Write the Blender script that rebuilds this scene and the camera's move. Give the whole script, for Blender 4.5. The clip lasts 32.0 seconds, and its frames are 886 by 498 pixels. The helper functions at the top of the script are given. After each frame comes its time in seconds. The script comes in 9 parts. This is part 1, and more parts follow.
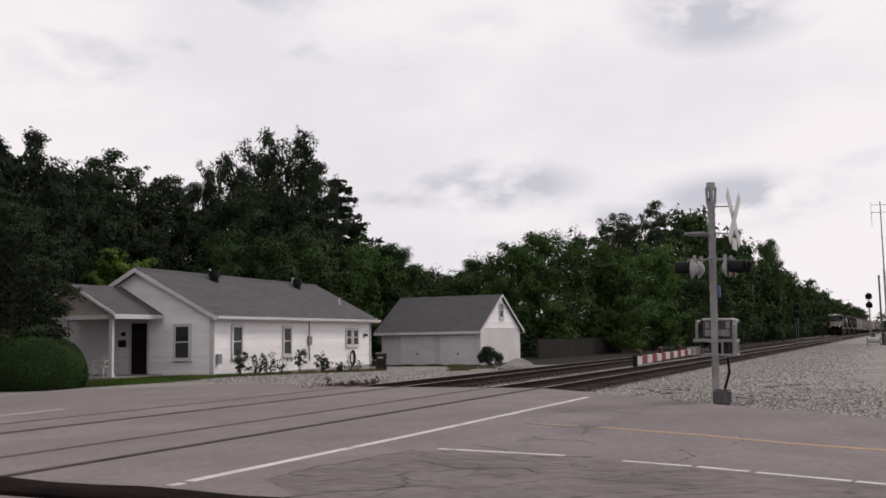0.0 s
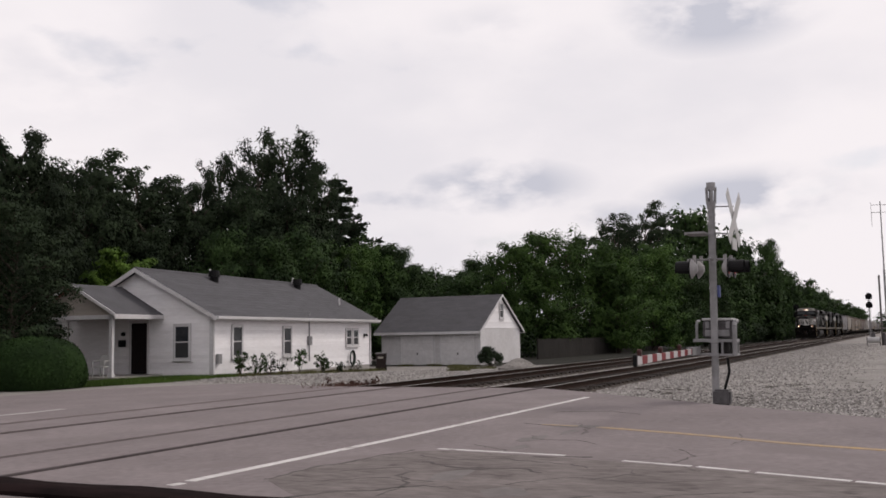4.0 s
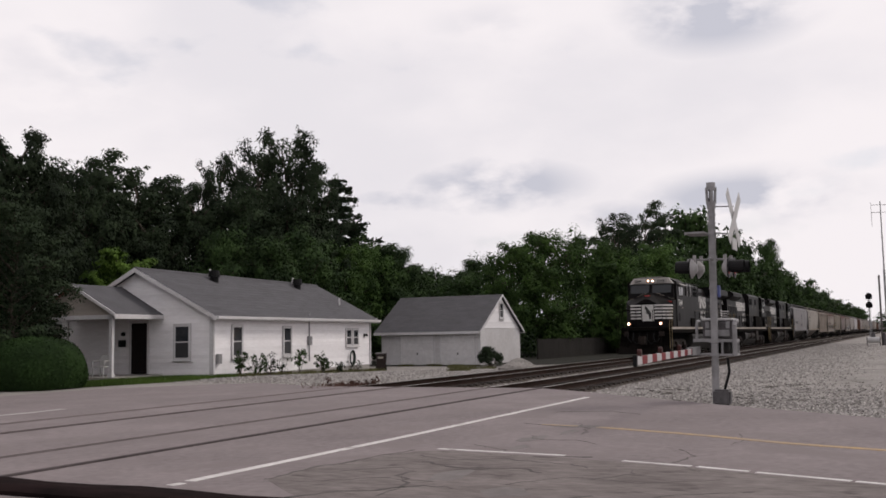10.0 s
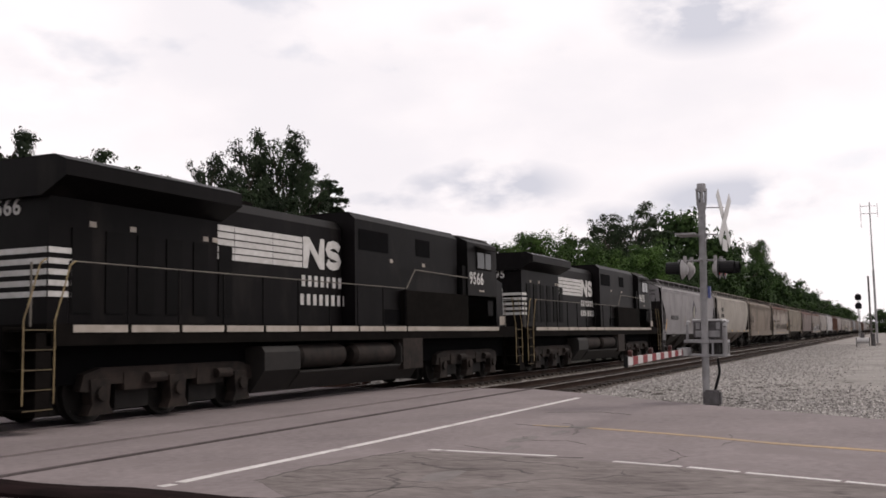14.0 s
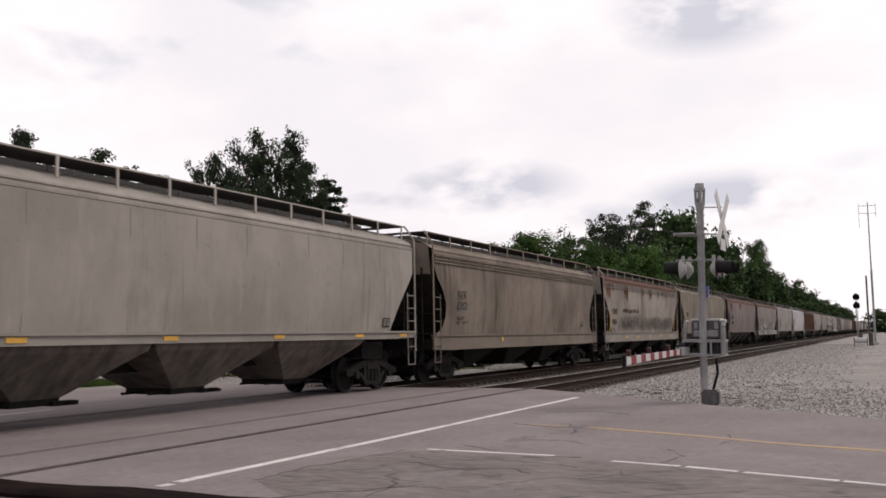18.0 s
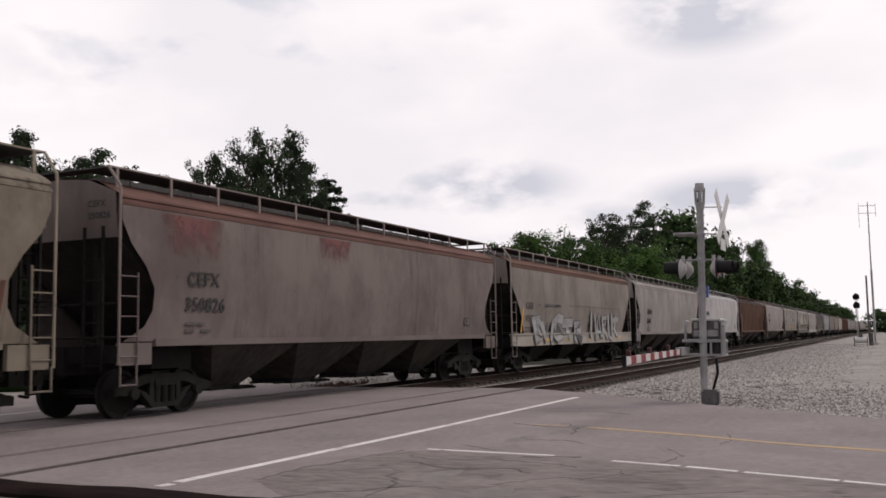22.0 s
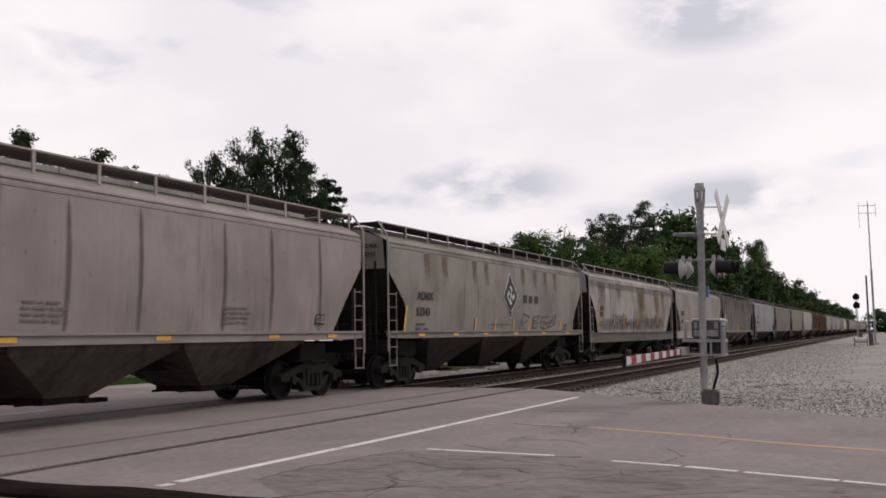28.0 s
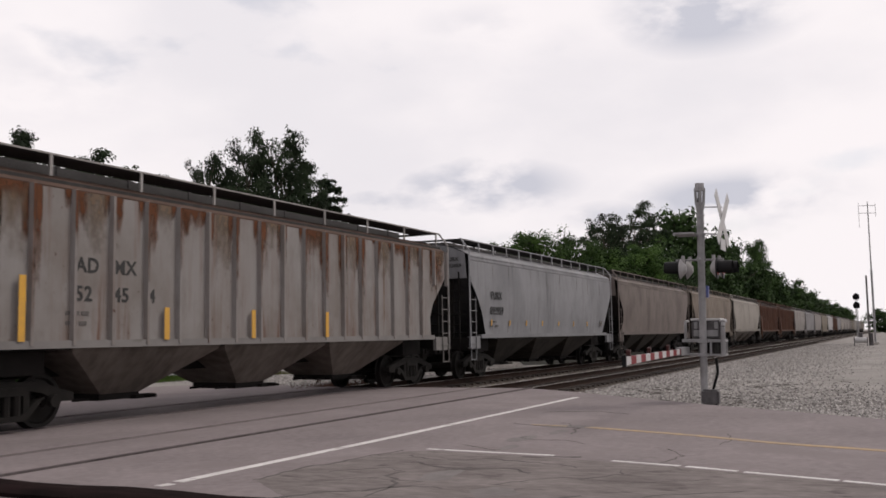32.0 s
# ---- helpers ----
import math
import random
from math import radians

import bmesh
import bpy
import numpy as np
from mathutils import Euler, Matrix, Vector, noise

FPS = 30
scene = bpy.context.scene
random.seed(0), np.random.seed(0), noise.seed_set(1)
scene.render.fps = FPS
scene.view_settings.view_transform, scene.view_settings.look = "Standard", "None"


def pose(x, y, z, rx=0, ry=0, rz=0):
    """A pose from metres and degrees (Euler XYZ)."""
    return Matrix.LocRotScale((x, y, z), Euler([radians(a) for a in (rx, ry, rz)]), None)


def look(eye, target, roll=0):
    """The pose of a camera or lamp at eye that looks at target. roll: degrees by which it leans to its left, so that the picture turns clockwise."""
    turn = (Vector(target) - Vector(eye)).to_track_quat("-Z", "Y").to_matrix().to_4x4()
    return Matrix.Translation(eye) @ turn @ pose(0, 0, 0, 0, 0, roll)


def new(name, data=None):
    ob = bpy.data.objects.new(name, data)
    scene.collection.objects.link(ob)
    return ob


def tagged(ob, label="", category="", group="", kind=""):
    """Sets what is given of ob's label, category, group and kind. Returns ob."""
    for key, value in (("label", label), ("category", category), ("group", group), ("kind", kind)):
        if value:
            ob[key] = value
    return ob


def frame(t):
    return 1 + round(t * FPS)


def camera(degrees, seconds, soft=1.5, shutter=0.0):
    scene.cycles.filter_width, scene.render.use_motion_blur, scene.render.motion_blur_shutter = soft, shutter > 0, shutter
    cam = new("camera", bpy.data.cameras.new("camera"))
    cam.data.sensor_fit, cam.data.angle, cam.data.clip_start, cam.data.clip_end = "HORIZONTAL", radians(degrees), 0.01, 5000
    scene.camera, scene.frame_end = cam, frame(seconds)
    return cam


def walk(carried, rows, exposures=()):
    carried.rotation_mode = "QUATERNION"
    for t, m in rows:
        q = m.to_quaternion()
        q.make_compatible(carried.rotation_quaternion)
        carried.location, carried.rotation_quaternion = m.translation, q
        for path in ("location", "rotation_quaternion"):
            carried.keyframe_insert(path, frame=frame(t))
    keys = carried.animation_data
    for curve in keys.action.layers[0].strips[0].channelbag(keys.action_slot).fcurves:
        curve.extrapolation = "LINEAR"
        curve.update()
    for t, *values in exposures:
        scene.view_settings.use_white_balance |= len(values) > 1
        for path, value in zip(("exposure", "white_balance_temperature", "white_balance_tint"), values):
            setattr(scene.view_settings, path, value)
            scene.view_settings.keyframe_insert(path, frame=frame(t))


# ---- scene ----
import itertools
# World: x runs along the tracks away from the crossing, y away from the camera across them, z = 0 is the top of the rails.
EYE = (0.0, 0.0, 1.416)
YAW, PITCH, ROLL = 25.90, 5.27, -1.03


def aim(yaw, pitch):
    a, b = radians(yaw), radians(pitch)
    return look(EYE, (EYE[0] + math.cos(a) * math.cos(b), EYE[1] + math.sin(a) * math.cos(b), EYE[2] + math.sin(b)), ROLL)


cam = camera(50.16, 32.0, soft=1.66, shutter=0.06)
# seconds, turn to the right and nod, in degrees
SWAY = [(0.0, 0, 0), (12.1, 0, 0), (12.5, 0.37, -0.06), (13.0, 0.75, -0.085), (13.5, 0.68, -0.07), (14.0, 0.54, 0.035), (14.5, 0.60, 0.015),
        (17.5, 0.64, 0.01), (25.0, 0.64, 0.0), (32.0, 0.64, 0.0)]
walk(cam, [(t, aim(YAW - a, PITCH + b)) for t, a, b in SWAY],
     exposures=[(0.0, -0.02, 6700, 13.0), (9.0, -0.02, 6700, 13.0), (11.5, 0.0, 6700, 13.0), (12.0, 0.04, 6720, 13.0), (13.0, 0.18, 6780, 13.2), (17.0, 0.19, 6780, 13.2),
                (20.0, 0.14, 6760, 13.0), (25.0, 0.09, 6740, 12.8), (32.0, 0.04, 6740, 12.7)])

# ---- light ----
SUN_EL, SUN_AZ = radians(48), radians(-46)  # azimuth from +x towards +y
world = bpy.data.worlds.new("sky")
scene.world = world
world.use_nodes = True


def nodes_of(tree):
    tree.nodes.clear()
    return tree.nodes, tree.links


def build_sky():
    N, K = nodes_of(world.node_tree)
    out, bg = N.new("ShaderNodeOutputWorld"), N.new("ShaderNodeBackground")
    sky = N.new("ShaderNodeTexSky")
    sky.sky_type, sky.sun_disc = "NISHITA", False
    sky.sun_elevation, sky.sun_rotation = SUN_EL, radians(90) - SUN_AZ
    sky.dust_density, sky.air_density = 2.0, 1.0
    co, mp = N.new("ShaderNodeTexCoord"), N.new("ShaderNodeMapping")
    mp.inputs["Scale"].default_value = (1.0, 1.0, 2.1)
    mp.inputs["Location"].default_value = (0.35, 0.15, 0.2)
    K.new(co.outputs["Generated"], mp.inputs["Vector"])

    def noise(scale, detail):
        n = N.new("ShaderNodeTexNoise")
        n.inputs["Scale"].default_value, n.inputs["Detail"].default_value, n.inputs["Roughness"].default_value = scale, detail, 0.5
        K.new(mp.outputs["Vector"], n.inputs["Vector"])
        return n.outputs["Fac"]

    def ranged(value, a, b, c, d, smooth=True):
        r = N.new("ShaderNodeMapRange")
        r.interpolation_type = "SMOOTHSTEP" if smooth else "LINEAR"
        for nm, q in (("From Min", a), ("From Max", b), ("To Min", c), ("To Max", d)):
            r.inputs[nm].default_value = q
        K.new(value, r.inputs["Value"])
        return r.outputs["Result"]

    def maths(op, a, b):
        m = N.new("ShaderNodeMath")
        m.operation = op
        for k, q in enumerate((a, b)):
            if isinstance(q, (int, float)):
                m.inputs[k].default_value = q
            else:
                K.new(q, m.inputs[k])
        return m.outputs["Value"]

    # a bright overcast sheet with soft grey bellies; three larger clouds over the line
    puffs = maths("ADD", maths("MULTIPLY", noise(6.5, 8), 0.62), maths("MULTIPLY", noise(17.0, 6), 0.38))
    grey = ranged(noise(2.4, 6), 0.38, 0.60, 0.34, 0.0)
    for az, el, wide, deep, tall in ((9.2, 18.6, 0.13, 1.5, 1.9), (22.8, 9.0, 0.15, 1.5, 3.4), (8.2, 7.6, 0.15, 1.5, 3.6), (28.6, 8.3, 0.09, 1.0, 4.0), (19.4, 16.0, 0.07, 0.4, 3.0), (15.0, 7.0, 0.09, 0.8, 3.5), (23.0, 18.5, 0.10, 0.35, 3.0), (48.0, 15.0, 0.25, 0.3, 3.0)):
        a, e = radians(az), radians(el)
        off, sc, ln = N.new("ShaderNodeVectorMath"), N.new("ShaderNodeVectorMath"), N.new("ShaderNodeVectorMath")
        off.operation, sc.operation, ln.operation = "SUBTRACT", "MULTIPLY", "LENGTH"
        K.new(co.outputs["Generated"], off.inputs[0])
        off.inputs[1].default_value = (math.cos(a) * math.cos(e), math.sin(a) * math.cos(e), math.sin(e))
        K.new(off.outputs["Vector"], sc.inputs[0])
        sc.inputs[1].default_value = (1, 1, tall)
        K.new(sc.outputs["Vector"], ln.inputs[0])
        body = ranged(ln.outputs["Value"], 0.0, wide, deep, 0.0)
        grey = maths("MAXIMUM", grey, maths("MULTIPLY", body, ranged(puffs, 0.40, 0.59, 0.0, 1.0)))
    shade = N.new("ShaderNodeMix")
    shade.data_type = "RGBA"
    shade.inputs["A"].default_value, shade.inputs["B"].default_value = (8.3, 8.13, 8.42, 1), (5.2, 5.4, 6.15, 1)
    K.new(grey, shade.inputs["Factor"])
    mix = N.new("ShaderNodeMix")
    mix.data_type = "RGBA"
    K.new(ranged(noise(6.5, 5), 0.28, 0.42, 0.75, 1.0), mix.inputs["Factor"])
    K.new(sky.outputs["Color"], mix.inputs["A"])
    K.new(shade.outputs["Result"], mix.inputs["B"])
    K.new(mix.outputs["Result"], bg.inputs["Color"])
    bg.inputs["Strength"].default_value = 0.11
    K.new(bg.outputs["Background"], out.inputs["Surface"])


build_sky()
sun = new("sun", bpy.data.lights.new("sun", "SUN"))
sun.data.energy, sun.data.angle, sun.data.color = 1.56, radians(14), (1.0, 0.96, 0.9)
sun.matrix_world = look((0, 0, 0), (-math.cos(SUN_EL) * math.cos(SUN_AZ), -math.cos(SUN_EL) * math.sin(SUN_AZ), -math.sin(SUN_EL)))

# ---- materials ----
MATS = {}


def mat(name, base, other=None, rough=0.8, metal=0.0, scale=4.0, big=0.5, bump=0.15, stretch=(1, 1, 1), spread=0.5, third=None, third_at=0.62, spec=0.2, vary=0.0):
    """Base colour broken up by fine grain and by broad stains; third: stains with a hard edge."""
    if name in MATS:
        return MATS[name]
    m = bpy.data.materials.new(name)
    m.use_nodes = True
    N, K = nodes_of(m.node_tree)
    out, b = N.new("ShaderNodeOutputMaterial"), N.new("ShaderNodeBsdfPrincipled")
    K.new(b.outputs["BSDF"], out.inputs["Surface"])
    co, mp, info = N.new("ShaderNodeTexCoord"), N.new("ShaderNodeMapping"), N.new("ShaderNodeObjectInfo")
    mp.inputs["Scale"].default_value = stretch
    mul = N.new("ShaderNodeVectorMath")
    mul.operation = "MULTIPLY_ADD"
    K.new(info.outputs["Random"], mul.inputs[0])
    mul.inputs[1].default_value = (37, 19, 53)
    K.new(co.outputs["Object"], mul.inputs[2])
    K.new(mul.outputs["Vector"], mp.inputs["Vector"])
    grain, wide = N.new("ShaderNodeTexNoise"), N.new("ShaderNodeTexNoise")
    for n, sc, det in ((grain, scale, 8), (wide, big, 4)):
        n.inputs["Scale"].default_value, n.inputs["Detail"].default_value, n.inputs["Roughness"].default_value = sc, det, 0.6
        K.new(mp.outputs["Vector"], n.inputs["Vector"])
    other = other or tuple(c * 0.72 for c in base)
    avg = N.new("ShaderNodeMath")
    avg.operation = "ADD"
    K.new(grain.outputs["Fac"], avg.inputs[0])
    K.new(wide.outputs["Fac"], avg.inputs[1])
    ramp = N.new("ShaderNodeMapRange")
    ramp.inputs["From Min"].default_value, ramp.inputs["From Max"].default_value = 1 - spread / 2, 1 + spread / 2
    K.new(avg.outputs["Value"], ramp.inputs["Value"])
    mix = N.new("ShaderNodeMix")
    mix.data_type = "RGBA"
    mix.inputs["A"].default_value, mix.inputs["B"].default_value = (*other, 1), (*base, 1)
    K.new(ramp.outputs["Result"], mix.inputs["Factor"])
    col = mix.outputs["Result"]
    if third:
        st = N.new("ShaderNodeMapRange")
        st.inputs["From Min"].default_value, st.inputs["From Max"].default_value = third_at, third_at + 0.1
        n3 = N.new("ShaderNodeTexNoise")
        n3.inputs["Scale"].default_value, n3.inputs["Detail"].default_value = big * 2.3, 6
        K.new(mp.outputs["Vector"], n3.inputs["Vector"])
        K.new(n3.outputs["Fac"], st.inputs["Value"])
        m2 = N.new("ShaderNodeMix")
        m2.data_type = "RGBA"
        K.new(st.outputs["Result"], m2.inputs["Factor"])
        K.new(col, m2.inputs["A"])
        m2.inputs["B"].default_value = (*third, 1)
        col = m2.outputs["Result"]
    if vary:
        hv, vm = N.new("ShaderNodeHueSaturation"), N.new("ShaderNodeMapRange")
        vm.inputs["To Min"].default_value, vm.inputs["To Max"].default_value = 1 - vary, 1 + vary
        K.new(info.outputs["Random"], vm.inputs["Value"])
        K.new(vm.outputs["Result"], hv.inputs["Value"])
        K.new(col, hv.inputs["Color"])
        col = hv.outputs["Color"]
    K.new(col, b.inputs["Base Color"])
    b.inputs["Roughness"].default_value, b.inputs["Metallic"].default_value = rough, metal
    b.inputs["Specular IOR Level"].default_value = spec
    if bump:
        bp = N.new("ShaderNodeBump")
        bp.inputs["Strength"].default_value, bp.inputs["Distance"].default_value = bump, 0.02
        K.new(grain.outputs["Fac"], bp.inputs["Height"])
        K.new(bp.outputs["Normal"], b.inputs["Normal"])
    MATS[name] = m
    return m


def glow(name, color, strength):
    if name not in MATS:
        m = bpy.data.materials.new(name)
        m.use_nodes = True
        b = m.node_tree.nodes["Principled BSDF"]
        b.inputs["Base Color"].default_value = (*color, 1)
        b.inputs["Emission Color"].default_value, b.inputs["Emission Strength"].default_value = (*color, 1), strength
        MATS[name] = m
    return MATS[name]


# ---- mesh tools ----
def box(bm, x0, x1, y0, y1, z0, z1):
    v = [bm.verts.new((x, y, z)) for x in (x0, x1) for y in (y0, y1) for z in (z0, z1)]
    for f in ((0, 1, 3, 2), (4, 6, 7, 5), (0, 4, 5, 1), (2, 3, 7, 6), (0, 2, 6, 4), (1, 5, 7, 3)):
        bm.faces.new([v[i] for i in f])
    return bm


def beam(bm, p, q, w, h=None):
    """A square bar from p to q."""
    return rod(bm, p, q, w * 0.7071, 4, (h or w) / w)


def rod(bm, p, q, r, n=8, flat=1.0, r2=None):
    p, q = Vector(p), Vector(q)
    r2 = r if r2 is None else r2
    d = (q - p).normalized()
    side = d.cross(Vector((0, 0, 1)))
    side = side.normalized() if side.length > 1e-3 else Vector((1, 0, 0))
    up = side.cross(d)
    a0 = math.pi / 4 if n == 4 else 0
    ring = []
    for c, rr in ((p, r), (q, r2)):
        ring.append([bm.verts.new(c + side * math.cos(a0 + 2 * math.pi * i / n) * rr + up * math.sin(a0 + 2 * math.pi * i / n) * rr * flat) for i in range(n)])
    for i in range(n):
        j = (i + 1) % n
        bm.faces.new((ring[0][i], ring[0][j], ring[1][j], ring[1][i]))
    bm.faces.new(ring[0][::-1])
    bm.faces.new(ring[1])
    return bm


def pipe(bm, pts, r, n=6):
    for a, b in zip(pts, pts[1:]):
        rod(bm, a, b, r, n)
    return bm


def prism(bm, profile, axis, a, b):
    """A closed outline swept from a to b along an axis: 'x' takes (y, z), 'y' takes (x, z), 'z' takes (x, y)."""
    def at(q, s):
        return {"x": (s, q[0], q[1]), "y": (q[0], s, q[1]), "z": (q[0], q[1], s)}[axis]
    r0, r1 = [bm.verts.new(at(q, a)) for q in profile], [bm.verts.new(at(q, b)) for q in profile]
    n = len(profile)
    for i in range(n):
        j = (i + 1) % n
        bm.faces.new((r0[i], r0[j], r1[j], r1[i]))
    bm.faces.new(r0[::-1])
    bm.faces.new(r1)
    return bm


def loft(bm, rings, closed=True, caps=True):
    rows = [[bm.verts.new(q) for q in r] for r in rings]
    n = len(rows[0])
    for a, b in zip(rows, rows[1:]):
        for i in range(n if closed else n - 1):
            j = (i + 1) % n
            bm.faces.new((a[i], a[j], b[j], b[i]))
    if caps and closed:
        bm.faces.new(rows[0][::-1])
        bm.faces.new(rows[-1])
    return bm


def mesh(name, bm, smooth=False):
    bmesh.ops.recalc_face_normals(bm, faces=bm.faces)
    me = bpy.data.meshes.new(name)
    bm.to_mesh(me)
    bm.free()
    if smooth:
        me.shade_smooth()
        me.set_sharp_from_angle(angle=radians(38))
    return me


def part(name, bm, material, parent, label="", smooth=False):
    me = bm if isinstance(bm, bpy.types.Mesh) else mesh(name, bm, smooth)
    if not me.materials:
        me.materials.append(material)
    ob = new(name, me)
    ob.parent = parent
    return tagged(ob, label)


def thing(name, label, category, at=None, group="", kind=""):
    ob = new(name)
    ob.empty_display_size = 0.3
    if at is not None:
        ob.matrix_world = at
    return tagged(ob, label, category, group, kind)


def solid(name, bm, material, label, category, at=None, group="", kind="", smooth=False):
    me = mesh(name, bm, smooth)
    me.materials.append(material)
    ob = new(name, me)
    if at is not None:
        ob.matrix_world = at
    return tagged(ob, label, category, group, kind)


def B():
    return bmesh.new()


TRIM = mat("white_trim", (0.60, 0.59, 0.60), (0.44, 0.42, 0.42), rough=0.5, scale=14, bump=0.04)
ROOF = mat("grey_shingle", (0.085, 0.083, 0.09), (0.06, 0.058, 0.062), rough=0.95, scale=22, big=0.8, bump=0.4)
ASPHALT = mat("worn_asphalt", (0.196, 0.167, 0.168), (0.130, 0.110, 0.111), rough=0.9, scale=9, big=0.45, bump=0.3, third=(0.154, 0.130, 0.130), third_at=0.53)
GRAVEL = mat("gravel", (0.245, 0.228, 0.214), (0.165, 0.152, 0.143), rough=0.95, scale=11, big=0.22, bump=0.8, spread=0.4, third=(0.150, 0.137, 0.128), third_at=0.56)
STEEL = mat("galvanised_steel", (0.29, 0.285, 0.29), (0.19, 0.186, 0.19), rough=0.6, metal=0.15, scale=7, big=1.2, bump=0.05)
RUSTRAIL = mat("rusty_rail", (0.034, 0.022, 0.018), (0.018, 0.012, 0.010), rough=0.9, metal=0.0, spec=0.05, scale=12, bump=0.2)
RAILTOP = mat("worn_rail_head", (0.36, 0.34, 0.33), (0.25, 0.22, 0.2), rough=0.35, metal=0.8, scale=5, bump=0.03)
TIE = mat("weathered_tie", (0.040, 0.032, 0.027), (0.020, 0.016, 0.014), rough=0.95, scale=9, stretch=(1, 0.15, 1), bump=0.4, vary=0.3)
# Near-black for recesses and under frames; their shade is put into the colour.
DARK = mat("dark_void", (0.004, 0.004, 0.0045), rough=0.9, spec=0.03)
RUBBER = mat("black_plastic", (0.009, 0.009, 0.0095), rough=0.6, spec=0.1, scale=6)
# ---- the lie of the land ----
Y_NEAR, Y_FAR, GAUGE = 9.635, 13.914, 1.5


def height(x, y):
    """Ground level: flat round the crossing, falling to the side of the tracks further along."""
    fall = min(max((x - 27) / 28, 0), 1)
    fall = fall * fall * (3 - 2 * fall)
    if y > Y_FAR:
        base = -0.07 - 0.48 * fall
    else:
        base = -0.10 - 0.22 * fall
    # the ballast bed
    d = max(Y_NEAR - 2.0 - y, y - Y_FAR - 1.9, 0)
    lift = max(0.0, 1 - d / 1.6)
    on = min(max((x - 23.0) / 1.2, 0), 1)
    bed = -0.27
    far_up = 0.0 if y > 6 else 0.0
    return base + (bed - base) * lift * on + far_up - (0.14 * (1 - on) if -1 < d <= 0 and x > 23 else 0)


def build_ground():
    def steps(marks):
        out = []
        for a, b, n in marks:
            out += [a + (b - a) * i / n for i in range(n)]
        return out + [marks[-1][1]]
    xs = steps([(-2500, -300, 4), (-300, -30, 6), (-30, 20, 10), (20, 80, 60), (80, 400, 40), (400, 3500, 8)])
    ys = steps([(-2500, -200, 4), (-200, -10, 8), (-10, 5, 8), (5, 19, 28), (19, 60, 20), (60, 300, 8), (300, 3000, 5)])
    bm = B()
    rows = [[bm.verts.new((x, y, height(x, y))) for y in ys] for x in xs]
    for a, b in zip(rows, rows[1:]):
        for i in range(len(ys) - 1):
            bm.faces.new((a[i], b[i], b[i + 1], a[i + 1]))
    solid("ground", bm, GRAVEL, "dusty grey gravel ground beside the railway", "ground", kind="structure", smooth=True)


build_ground()


def build_road():
    """The crossing and its approach: one slab of old asphalt, level with the rails."""
    bm = B()
    outline = [(-30, -30), (4, -30), (14, -5), (16.6, 0), (19.4, 3.5), (23.2, 7.6), (24.3, 9), (24.3, 16.2), (26, 19.5), (22, 22.6), (-30, 22.6)]
    prism(bm, outline, "z", -0.6, -0.02)
    solid("road", bm, ASPHALT, "worn grey asphalt road over a level crossing", "road", kind="structure")


build_road()
PAINT = mat("white_road_paint", (0.56, 0.54, 0.53), (0.36, 0.335, 0.33), rough=0.8, scale=14, big=1.5, spread=0.6, bump=0.1, third=(0.24, 0.218, 0.215), third_at=0.6)
FADED = mat("faded_road_paint", (0.36, 0.34, 0.335), (0.22, 0.20, 0.198), rough=0.85, scale=12, big=1.5, spread=0.6, bump=0.1)
YELLOW = mat("yellow_road_paint", (0.34, 0.235, 0.12), (0.21, 0.172, 0.145), rough=0.85, scale=10, big=1.5, spread=0.6, bump=0.1)


def stripe(name, pts, w, material, label):
    bm = B()
    for (a, b), (c, d) in zip(pts, pts[1:]):
        n = Vector((-(d - b), c - a)).normalized() * w / 2
        prism(bm, [(a - n.x, b - n.y), (c - n.x, d - n.y), (c + n.x, d + n.y), (a + n.x, b + n.y)], "z", -0.021, -0.016)
    solid(name, bm, material, label, "road marking", kind="structure")


stripe("stop_line", [(7.98, 6.70), (11.96, 6.61), (20.95, 6.59)], 0.14, PAINT, "white painted stop line across worn asphalt")
stripe("stop_line_scrap", [(7.45, 6.70), (7.62, 6.67)], 0.12, PAINT, "worn scrap of white stop line")
stripe("stop_line_scrap", [(7.74, 6.70), (7.96, 6.70)], 0.14, PAINT, "worn scrap of white stop line")
for p in (((11.04, 5.48), (10.89, 3.73)), ((10.63, 2.95), (10.44, 2.16)), ((10.42, 2.08), (10.23, 1.53)), ((10.19, 1.45), (9.9, 0.55)), ((9.88, 0.5), (9.0, -2.0))):
    stripe("edge_line", p, 0.085, PAINT, "broken white edge line on worn asphalt")
stripe("centre_line", [(14.3, 4.34), (13.98, 3.56), (13.54, 2.57), (12.89, 1.4), (12.5, 0.3), (11.3, -2.5)], 0.17, YELLOW, "faded yellow centre line on worn asphalt")
stripe("centre_line_scrap", [(14.5, 5.33), (14.38, 4.7)], 0.08, YELLOW, "worn scrap of yellow centre line")
stripe("far_stop_line", [(12.6, 16.6), (14.22, 16.55), (15.2, 16.68)], 0.2, FADED, "faded white stop line beyond the tracks")
TAR = mat("dark_crack_filler", (0.05, 0.045, 0.043), (0.09, 0.08, 0.076), rough=0.9, scale=8, bump=0.1)


